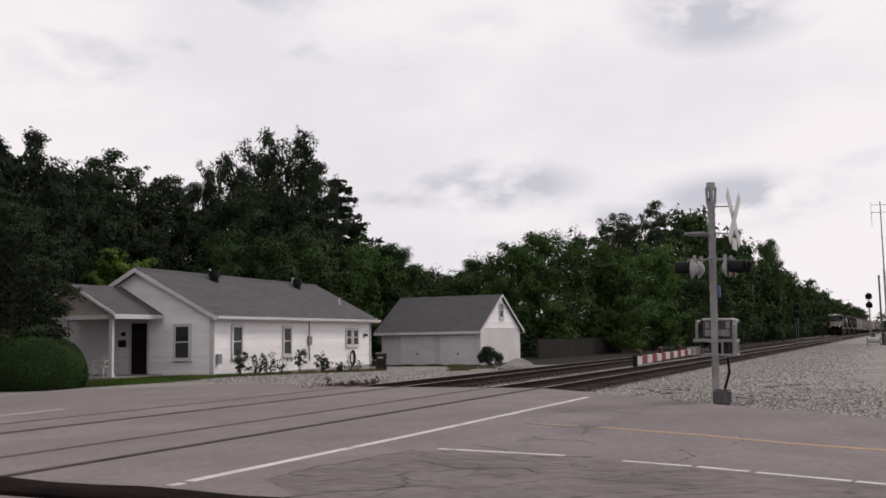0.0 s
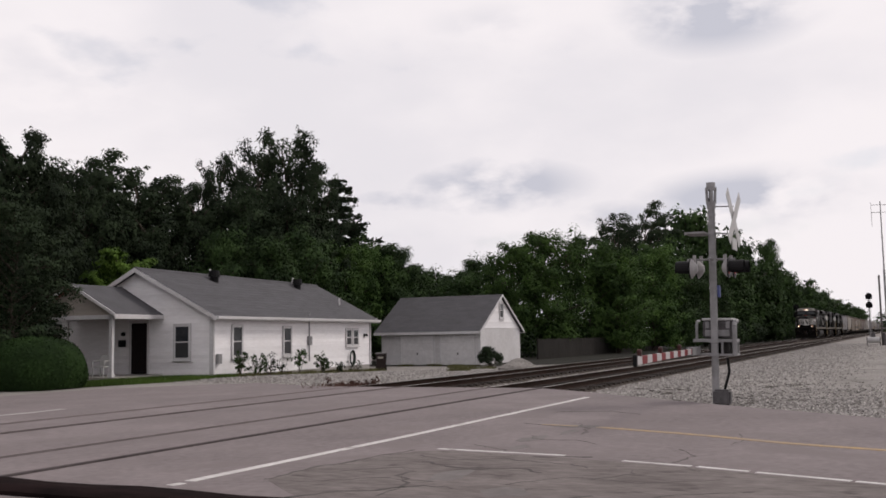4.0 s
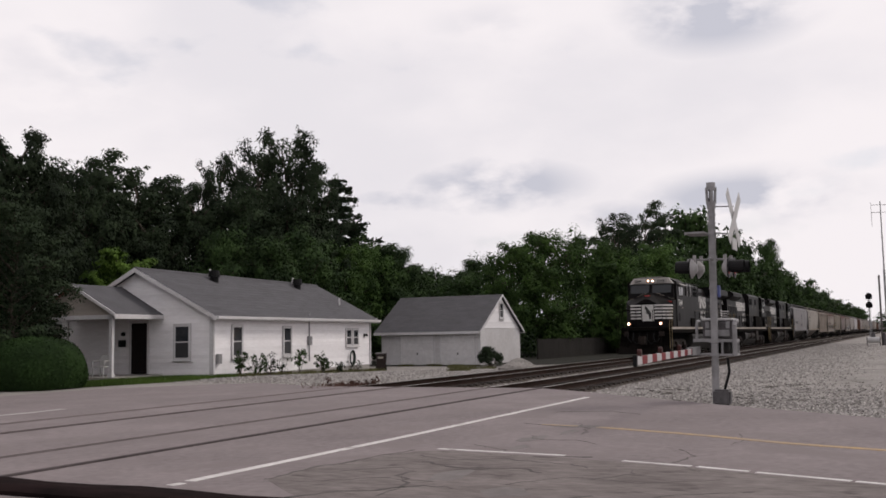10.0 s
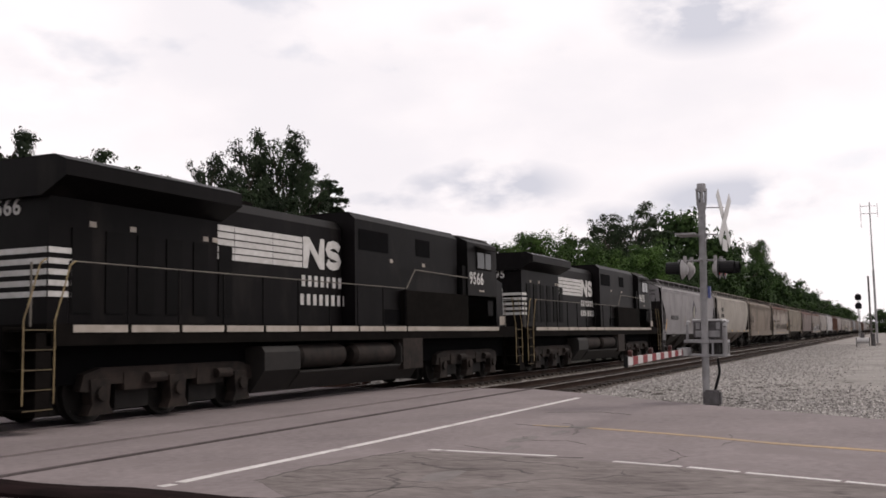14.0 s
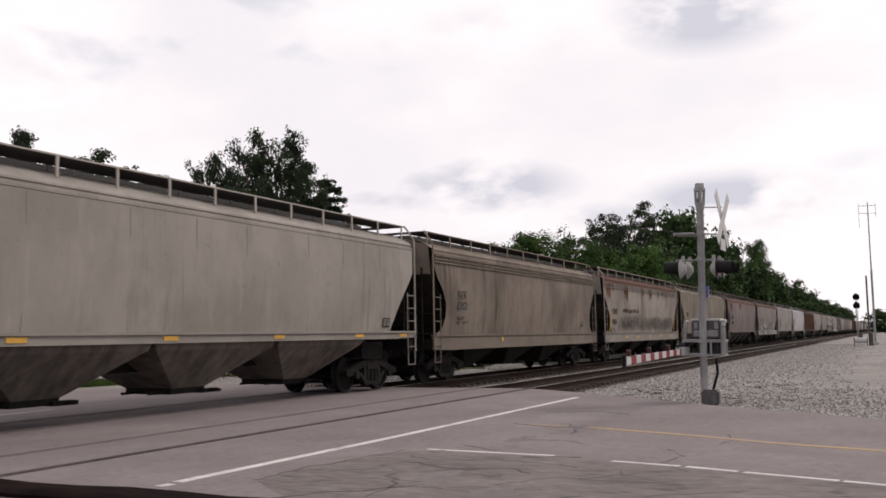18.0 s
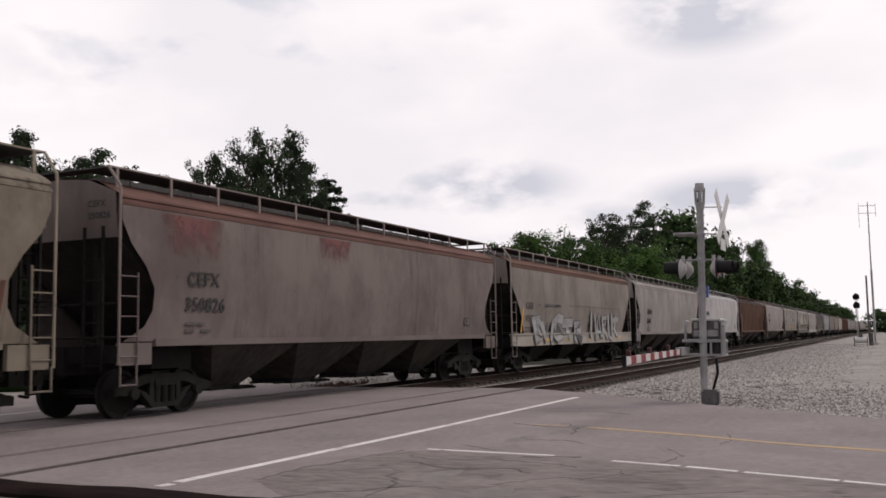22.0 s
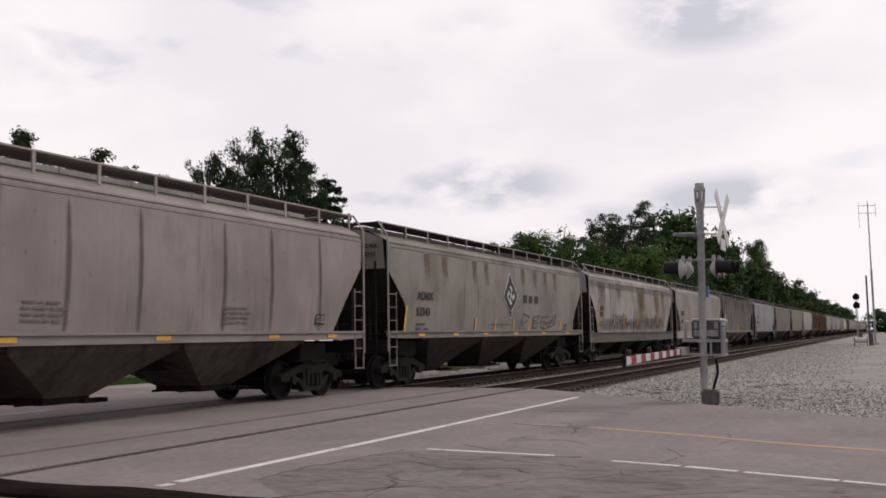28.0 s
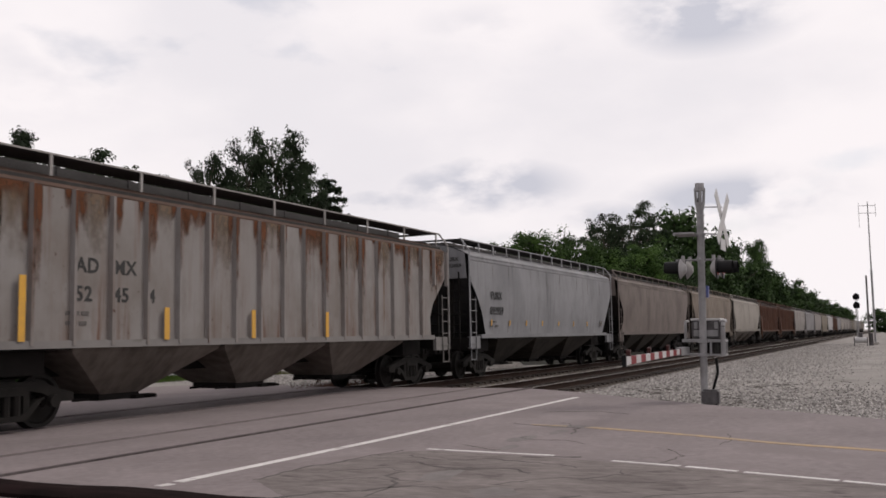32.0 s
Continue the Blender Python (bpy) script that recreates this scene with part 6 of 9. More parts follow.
        for y in (-0.95, 0.95):
            bm = B()
            rod(bm, (X(10.55), y, 1.95), (X(10.78), y, 1.95), 0.15, 16)
            part("ditch_light", bm, LOCO_DIRTY, loco)
            bm = B()
            rod(bm, (X(10.78), y, 1.95), (X(10.795), y, 1.95), 0.1, 16)
            part("ditch_reflector", bm, LAMP_RING, loco, "warm lamp reflector")
            bm = B()
            rod(bm, (X(10.795), y, 1.95), (X(10.805), y, 1.95), 0.03, 12)
            part("ditch_lens", bm, DITCH, loco, "lit ditch lamp")
        for y, w in ((0, 0.34),):
            put(loco, "marker_light", REDLENS, (*sorted((X(9.93), X(9.99))), y - 0.16, y + 0.16, 3.58, 3.66))
        put(loco, "class_light", REDLENS, (*sorted((X(9.58), X(9.63))), -1.38, -1.1, 3.2, 3.28))
    # white lines and panel on the nose front and its chamfers
    for i in range(5):
        z = 2.98 - i * 0.19
        bm = B()
        for y0, y1 in ((-0.95, -0.5), (0.3, 0.95)):
            box(bm, *sorted((fx, fx + s * 0.012)), y0, y1, z, z + 0.1)
        part("nose_line", bm, DECAL, loco, "white painted line")
        k = 0.05 * i
        bm = B()
        a0, a1 = Vector((X(9.47 + k * 0.6), -1.41 + 0.03 * k, 0)), Vector((X(10.28), -0.962, 0))
        out = Vector((s * 0.5, -0.85, 0)) * 0.014
        r0 = [a0, a1, a1 + out, a0 + out]
        loft(bm, [[(q.x, q.y, z) for q in r0], [(q.x, q.y, z + 0.1) for q in r0]])
        part("nose_line", bm, DECAL, loco, "white painted line")
    put(loco, "nose_panel", DECAL, (*sorted((fx, fx + s * 0.014)), -0.45, 0.25, 2.1, 3.08), label="white panel on the nose door")
    bm = B()
    prism(bm, [(-0.28, 2.2), (-0.2, 2.2), (-0.12, 2.5), (0.0, 2.55), (0.02, 2.75), (0.1, 2.9), (0.03, 3.02), (-0.1, 2.86), (-0.2, 2.72), (-0.32, 2.55)], "x", *sorted((fx + s * 0.014, fx + s * 0.02)))
    part("nose_emblem", bm, BLACKTEXT, loco, "black figure on a white panel")
    num = letters(loco, "road_number", number, 0.53 if lead else 0.55, ((-8.32 if lead else 6.41), -1.508, 3.04 if lead else 3.13), DECAL, label="white road number")
    bars(loco, "small_print", [(0.22, 0.14)], min(X(7.4), X(7.2)), 2.95, 0.06, 0.1, -1.506, DECAL_DIM)
    # pilot, plough and front platform
    bm = B()
    loft(bm, [[(X(10.6), -1.5, 1.5), (X(10.6), 1.5, 1.5), (X(10.6), 1.5, 1.75), (X(10.6), -1.5, 1.75)], [(X(11.0), -1.35, 1.55), (X(11.0), 1.35, 1.55), (X(11.0), 1.35, 1.72), (X(11.0), -1.35, 1.72)]])
    part("anticlimber", bm, LOCO_DIRTY, loco)
    bm = B()
    loft(bm, [[(X(10.75), -1.45, 1.35), (X(10.75), 1.45, 1.35), (X(10.6), 1.45, 1.35), (X(10.6), -1.45, 1.35)],
              [(X(10.95), -1.5, 0.7), (X(10.95), 1.5, 0.7), (X(10.7), 1.5, 0.7), (X(10.7), -1.5, 0.7)],
              [(X(11.4), -1.52, 0.16), (X(11.4), 1.52, 0.16), (X(10.8), 1.52, 0.16), (X(10.8), -1.52, 0.16)]])
    part("snow_plough", bm, LOCO_DIRTY, loco, "dirty black snow plough")
    bm = B()
    for y in (-1.3, -0.5, 0.5, 1.3):
        rod(bm, (X(10.85), y, 1.7), (X(10.85), y, 2.75), 0.02, 6)
    for a, b in ((-1.3, -0.5), (0.5, 1.3)):
        rod(bm, (X(10.85), a, 2.75), (X(10.85), b, 2.75), 0.02, 6)
    pipe(bm, [(X(10.9), 0.4, 1.5), (X(11.1), 0.5, 1.0), (X(11.15), 0.2, 0.8)], 0.03, 6)
    pipe(bm, [(X(10.9), -0.4, 1.5), (X(11.1), -0.5, 1.0), (X(11.15), -0.2, 0.8)], 0.03, 6)
    part("end_rail", bm, LOCO_DIRTY, loco)
    for y0, y1, dz in ((-0.9, -0.55, 0.5), (-0.62, -0.2, 0.62), (0.25, 0.66, 0.6), (0.6, 0.95, 0.48)):
        bm = B()
        pipe(bm, [(X(11.02), y0, 1.5), (X(11.12), y0 + 0.02, 1.5 - dz), (X(11.16), (y0 + y1) / 2, 1.36 - dz), (X(11.12), y1, 1.5 - dz * 0.8), (X(11.02), y1, 1.42)], 0.026, 6)
        part("air_hose", bm, RUBBER, loco, "hanging rubber air hose")
    for y in (-1.05, 1.05):
        put(loco, "pilot_bracket", TRUCK, (*sorted((X(10.98), X(11.1))), y - 0.14, y + 0.14, 1.2, 1.5))
    bm = B()
    rod(bm, (X(10.9), 0, 0.98), (X(11.5), 0, 0.98), 0.12, 10)
    box(bm, *sorted((X(11.4), X(11.72))), -0.19, 0.19, 0.76, 1.2)
    part("front_coupler", bm, TRUCK, loco)
    for y in (-1.5, 1.5):
        end_steps(loco, X(10.45), s, y)


def hood_end(loco, s, number):
    """The end of the long hood, with lines and number, at s*10.1."""
    x = s * 10.1
    for i in range(5):
        z = 2.98 - i * 0.19
        put(loco, "speed_line", DECAL, (*sorted((x, x + s * 0.012)), -0.92, 0.92, z, z + 0.1), label="white painted line")
        k = 0.06 * i
        put(loco, "speed_line", DECAL, (*sorted((s * 9.2 + s * k, x)), -0.962, -0.95, z, z + 0.1), label="white painted line")
    letters(loco, "end_number", number, 0.42, (x + s * 0.006, 0.62 if s < 0 else -0.2, 3.68 if s < 0 else 3.5), DECAL, "end")
    for y in (-1.5, 1.5):
        end_steps(loco, s * 10.45, s, y)
    bm = B()
    for y in (-1.3, -0.5, 0.5, 1.3):
        rod(bm, (s * 10.75, y, 1.7), (s * 10.75, y, 2.75), 0.02, 6)
    part("end_rail", bm, HANDRAIL, loco)
    put(loco, "pilot", LOCO_DIRTY, (*sorted((s * 10.5, s * 10.8)), -1.5, 1.5, 0.25, 1.6))


def sill_lines(loco, xs):
    for a, b in zip(xs, xs[1:]):
        put(loco, "sill_stripe", DECAL_DIM, (a + 0.05, b - 0.05, -1.512, -1.5, 1.6, 1.73), label="dusty white sill stripe")


def lead_locomotive():
    loco = thing("locomotive", "black lead diesel locomotive with lit headlights", "locomotive", group="black locomotives")
    put(loco, "underframe", LOCO_DIRTY, (-10.6, 10.6, -1.5, 1.5, 1.38, 1.75))
    put(loco, "draft_frame", DARK, (-10.5, 10.5, -0.98, 0.98, 0.7, 1.38))
    # equipment housing behind the cab
    bm = B()
    prism(bm, [(-1.42, 1.75), (1.42, 1.75), (1.42, 4.35), (1.25, 4.5), (-1.25, 4.5), (-1.42, 4.35)], "x", -6.3, -1.6)
    part("equipment_housing", bm, LOCO, loco)
    for x in (-6.0, -5.3, -4.6, -3.4, -2.6):
        put(loco, "intake_grille", DARK, (x, x + 0.5, -1.43, -1.4, 3.75, 4.3), label="dark grille, recess shade put into its colour")
    bm = B()
    for z in (4.5, 4.05):
        rod(bm, (-6.2, -1.5, z), (-1.9, -1.5, z), 0.025, 6)
    part("housing_rail", bm, LOCO, loco)
    for x in (-6.2, -5.5, -4.55, -3.0, -2.0):
        put(loco, "housing_post", TRIM if x in (-4.55, -5.5) else LOCO, (x, x + 0.04, -1.5, -1.46, 3.7, 4.5))
    bm = B()
    prism(bm, [(-0.95, 1.75), (0.95, 1.75), (0.95, 4.2), (0.75, 4.48), (-0.75, 4.48), (-0.95, 4.2)], "x", -1.6, 10.1)
    part("engine_hood", bm, LOCO, loco)
    put(loco, "exhaust_stack", LOCO_DIRTY, (1.2, 2.2, -0.35, 0.35, 4.45, 4.72))
    # radiator with flared wings
    bm = B()
    prism(bm, [(-0.9, 3.85), (-1.5, 4.12), (-1.5, 4.5), (-1.2, 4.62), (1.2, 4.62), (1.5, 4.5), (1.5, 4.12), (0.9, 3.85)], "x", 3.4, 9.85)
    part("radiator", bm, LOCO, loco)
    bm = B()
    prism(bm, [(-1.49, 4.512), (-1.2, 4.632), (-1.2, 4.645), (-1.5, 4.522)], "x", 3.6, 5.6)
    part("radiator_grille", bm, CABROOF, loco, "pale dusty radiator panel")
    for x in [-1.2, -0.2, 3.6, 4.4, 5.2, 6.2, 7.0, 7.8, 8.6]:
        put(loco, "hood_door", MATS["dark_panel"] if x > 3 else LOCO, (x, x + 0.7, -0.972, -0.945, 1.95, 3.6 if x > 3 else 2.4))
    wide_cab(loco, -1, "7644", True)
    livery(loco, -0.75, 1.5, 3.5, 3.06, 3.92, -0.956, True)
    name_bars(loco, 1.34, 2.9, -0.956, 0.235)
    hood_end(loco, 1, "7644")
    bm = B()
    for a in range(16):
        p, q = a * 0.3927, (a + 1) * 0.3927
        rod(bm, (8.00 + math.cos(p) * 0.3, -1.02, 2.75 + math.sin(p) * 0.3), (8.00 + math.cos(q) * 0.3, -1.02, 2.75 + math.sin(q) * 0.3), 0.02, 5)
    for a in range(3):
        p = a * 1.047
        rod(bm, (8.00 - math.cos(p) * 0.3, -1.02, 2.75 - math.sin(p) * 0.3), (8.00 + math.cos(p) * 0.3, -1.02, 2.75 + math.sin(p) * 0.3), 0.014, 4)
    part("brake_wheel", bm, HANDRAIL, loco, "pale hand-brake wheel")
    for x, z in ((8.00 - 0.25, 3.15), (8.00 - 3.4, 3.2), (8.00 + 0.7, 3.3)):
        put(loco, "placard", DECAL_DIM, (x, x + 0.18, -0.985, -0.95, z, z + 0.12))
    posts = [-3.1, -1.6, -0.3, 1.0, 2.35, 3.7, 5.0, 6.3, 7.6, 8.9, 10.1]
    walk_rail(loco, posts, -1.46, 1.75, 1.05)
    sill_lines(loco, [-10.4] + posts)
    put(loco, "walkway_box", LOCO_DIRTY, (-4.4, -3.2, -1.49, -1.0, 1.75, 2.3))
    under_gear(loco, (-4.3, 3.5), (-7.3, 7.0), [])
    return loco


def rear_locomotive(number):
    loco = thing("locomotive", "black diesel locomotive running long hood first", "locomotive", group="black locomotives")
    put(loco, "underframe", LOCO_DIRTY, (-10.6, 10.6, -1.5, 1.5, 1.38, 1.75))
    put(loco, "draft_frame", DARK, (-10.5, 10.5, -0.98, 0.98, 0.7, 1.38))
    bm = B()
    prism(bm, [(-0.95, 1.75), (0.95, 1.75), (0.95, 4.25), (0.8, 4.46), (-0.8, 4.46), (-0.95, 4.25)], "x", -10.1, -0.6)
    part("engine_hood", bm, LOCO, loco)
    bm = B()
    prism(bm, [(-0.92, 3.95), (-1.5, 4.25), (-1.5, 4.52), (-1.2, 4.64), (1.2, 4.64), (1.5, 4.52), (1.5, 4.25), (0.92, 3.95)], "x", -10.25, -5.5)
    part("radiator", bm, LOCO, loco)
    bm = B()
    prism(bm, [(-1.3, 1.75), (1.3, 1.75), (1.3, 4.55), (1.1, 4.74), (-1.1, 4.74), (-1.3, 4.55)], "x", -0.5, 5.9)
    part("equipment_housing", bm, LOCO, loco)
    for a, b, z0 in ((-0.3, 1.3, 3.75), (3.0, 3.9, 3.8)):
        put(loco, "intake_grille", DARK, (a, b, -1.312, -1.29, z0, 4.3), label="dark grille, recess shade put into its colour")
    for x in (-9.6, -8.8, -8.0, -7.2, -6.4, -5.6):
        put(loco, "hood_door", MATS["dark_panel"], (x, x + 0.45, -0.972, -0.945, 1.95, 3.45))
    for x in (-9.2, -8.2, -6.1, -5.8, 1.4, 3.4):
        put(loco, "placard", DECAL_DIM, (x, x + 0.16, -0.965 if x < 0 else -1.312, -0.945 if x < 0 else -1.29, 3.5, 3.6))
    put(loco, "exhaust_stack", LOCO_DIRTY, (-4.6, -3.6, -0.35, 0.35, 4.4, 4.66))
    livery(loco, -5.65, -2.43, -0.62, 3.16, 3.93, -0.956, False)
    name_bars(loco, -2.51, 2.98, -0.956, 0.285)
    put(loco, "lower_housing", LOCO_DIRTY, (2.0, 8.7, -1.5, -1.3, 1.75, 2.75))
    put(loco, "step_recess", DARK, (1.0, 2.0, -1.31, -1.29, 1.8, 2.2))
    wide_cab(loco, 1, number, False)
    put(loco, "corner_panel", DECAL_DIM, (9.05, 9.5, -1.47, -1.455, 1.8, 2.1))
    hood_end(loco, -1, number)
    posts = [-10.1, -8.75, -7.4, -6.05, -4.7, -3.35, -2.0, -0.65, 0.7, 2.0]
    walk_rail(loco, posts, -1.46, 1.75, 1.05)
    sill_lines(loco, posts + [8.9])
    bm = B()
    pipe(bm, [(2.0, -1.5, 2.8), (2.5, -1.52, 3.35), (6.2, -1.54, 3.3)], 0.02, 6)
    part("handrail", bm, HANDRAIL, loco)
    under_gear(loco, (-4.7, 2.9), (-7.1, 7.0), [(-3.2, -1.1), (-0.7, 1.5)])
    put(loco, "battery_box", TRUCK, (1.7, 2.9, -1.53, -1.2, 0.55, 1.4))
    return loco


mat("dark_panel", (0.0048, 0.0044, 0.0046), rough=0.6, spec=0.05)
for ob, x in ((lead_locomotive(), -35.08), (rear_locomotive("9566"), -12.32), (rear_locomotive("9695"), 10.43)):
    TRAIN.append((ob, x))
# ---- trees and shrubs ----
def leaf_mat(name, base, dark, vary=0.35):
    m = bpy.data.materials.new(name)
    m.use_nodes = True
    N, K = nodes_of(m.node_tree)
    out, b = N.new("ShaderNodeOutputMaterial"), N.new("ShaderNodeBsdfPrincipled")
    geo, co, no = N.new("ShaderNodeNewGeometry"), N.new("ShaderNodeTexCoord"), N.new("ShaderNodeTexNoise")
    K.new(co.outputs["Object"], no.inputs["Vector"])
    no.inputs["Scale"].default_value, no.inputs["Detail"].default_value = 0.55, 3
    wide = N.new("ShaderNodeMapRange")
    wide.inputs["From Min"].default_value, wide.inputs["From Max"].default_value = 0.36, 0.64
    wide.inputs["To Min"].default_value, wide.inputs["To Max"].default_value = 0.42, 0.80
    K.new(no.outputs["Fac"], wide.inputs["Value"])
    add = N.new("ShaderNodeMath")
    add.operation = "MULTIPLY_ADD"
    K.new(geo.outputs["Random Per Island"], add.inputs[0])
    add.inputs[1].default_value = 0.08
    K.new(wide.outputs["Result"], add.inputs[2])
    rng = N.new("ShaderNodeMapRange")
    rng.inputs["From Min"].default_value, rng.inputs["From Max"].default_value = 0.38, 0.95
    K.new(add.outputs["Value"], rng.inputs["Value"])
    mix = N.new("ShaderNodeMix")
    mix.data_type = "RGBA"
    mix.inputs["A"].default_value, mix.inputs["B"].default_value = (*dark, 1), (*base, 1)
    K.new(rng.outputs["Result"], mix.inputs["Factor"])
    hs, info, vr = N.new("ShaderNodeHueSaturation"), N.new("ShaderNodeObjectInfo"), N.new("ShaderNodeMapRange")
    vr.inputs["To Min"].default_value, vr.inputs["To Max"].default_value = 1 - vary * 0.6, 1 + vary
    K.new(info.outputs["Random"], vr.inputs["Value"])
    K.new(vr.outputs["Result"], hs.inputs["Value"])
    K.new(mix.outputs["Result"], hs.inputs["Color"])
    K.new(hs.outputs["Color"], b.inputs["Base Color"])
    b.inputs["Roughness"].default_value = 0.8
    b.inputs["Specular IOR Level"].default_value = 0.1
    K.new(b.outputs["BSDF"], out.inputs["Surface"])
    return m


BARK = mat("grey_brown_bark", (0.075, 0.06, 0.048), (0.035, 0.028, 0.023), rough=0.95, scale=9, stretch=(1, 1, 0.25), bump=0.6)
LEAF_DARK = leaf_mat("dark_leaves", (0.026, 0.040, 0.018), (0.007, 0.012, 0.0068), 0.25)
LEAF_MID = leaf_mat("mid_green_leaves", (0.041, 0.074, 0.021), (0.009, 0.018, 0.0075), 0.3)
LEAF_LIGHT = leaf_mat("bright_green_leaves", (0.066, 0.118, 0.027), (0.012, 0.027, 0.009), 0.25)
NEEDLE = leaf_mat("dark_needles", (0.022, 0.034, 0.017), (0.009, 0.016, 0.009), 0.2)
BUSHLEAF = leaf_mat("clipped_bush_leaves", (0.026, 0.054, 0.013), (0.009, 0.020, 0.006), 0.05)


def leaf_mesh(name, pts, size, rng, up=0.3, long=1.5):
    """Many small bent leaves at the given points: two triangles each."""
    n = len(pts)
    face = rng.normal(size=(n, 3))
    if pts.shape[1] == 6:  # leaves on the outside of a clump face outwards
        face = face * 0.28 + pts[:, 3:]
        pts = pts[:, :3]
    d = np.cross(face, rng.normal(size=(n, 3)))
    d /= np.linalg.norm(d, axis=1)[:, None]
    e = np.cross(d, face)
    e /= np.linalg.norm(e, axis=1)[:, None]
    s = size * rng.uniform(0.6, 1.35, size=(n, 1))
    a, b = d * s * long / 2, e * s / 2
    droop = np.array([0, 0, -1.0]) * s * 0.25
    v = np.stack([pts - a, pts + b, pts + a + droop, pts - b], 1).reshape(-1, 3)
    me = bpy.data.meshes.new(name)
    me.vertices.add(4 * n)
    me.vertices.foreach_set("co", v.astype(np.float32).ravel())
    me.loops.add(4 * n)
    me.loops.foreach_set("vertex_index", np.arange(4 * n, dtype=np.int32))
    me.polygons.add(n)
    me.polygons.foreach_set("loop_start", np.arange(0, 4 * n, 4, dtype=np.int32))
    me.update(calc_edges=True)
    return me


def clump_points(rng, centre, radius, n, flat=0.75):
    q = rng.normal(size=(n, 3))
    q /= np.linalg.norm(q, axis=1)[:, None]
    r = rng.uniform(0.2, 1.0, size=(n, 1)) ** 0.4 * rng.uniform(0.9, 1.15, size=(n, 1))
    out = q + np.array([[0, 0, 0.35]])
    q = q * r * radius * rng.uniform(0.8, 1.2, size=(1, 3))
    q[:, 2] *= flat
    return np.concatenate([q + centre, out], 1)


def limb(bm, p, q, r0, r1, n=6):
    rod(bm, p, q, r0, n, r2=r1)


TOPS = {  # how far the boughs reach, by height within the crown
    "round": lambda t: math.sin((0.14 + 0.80 * t) * math.pi) ** 0.6,
    "skirt": lambda t: (1 - 0.93 * t ** 2.2) ** 0.75,
    "umbrella": lambda t: 0.22 + 0.85 * math.sin((0.02 + 0.80 * t) * math.pi) ** 1.4,
    "spire": lambda t: (0.95 - 0.8 * t) * (0.75 + 0.25 * math.sin(t * 22)),
    "wild": lambda t: math.sin((0.2 + 0.74 * t) * math.pi) ** 0.7 * (0.72 + 0.28 * math.sin(t * 17 + 1)),
}


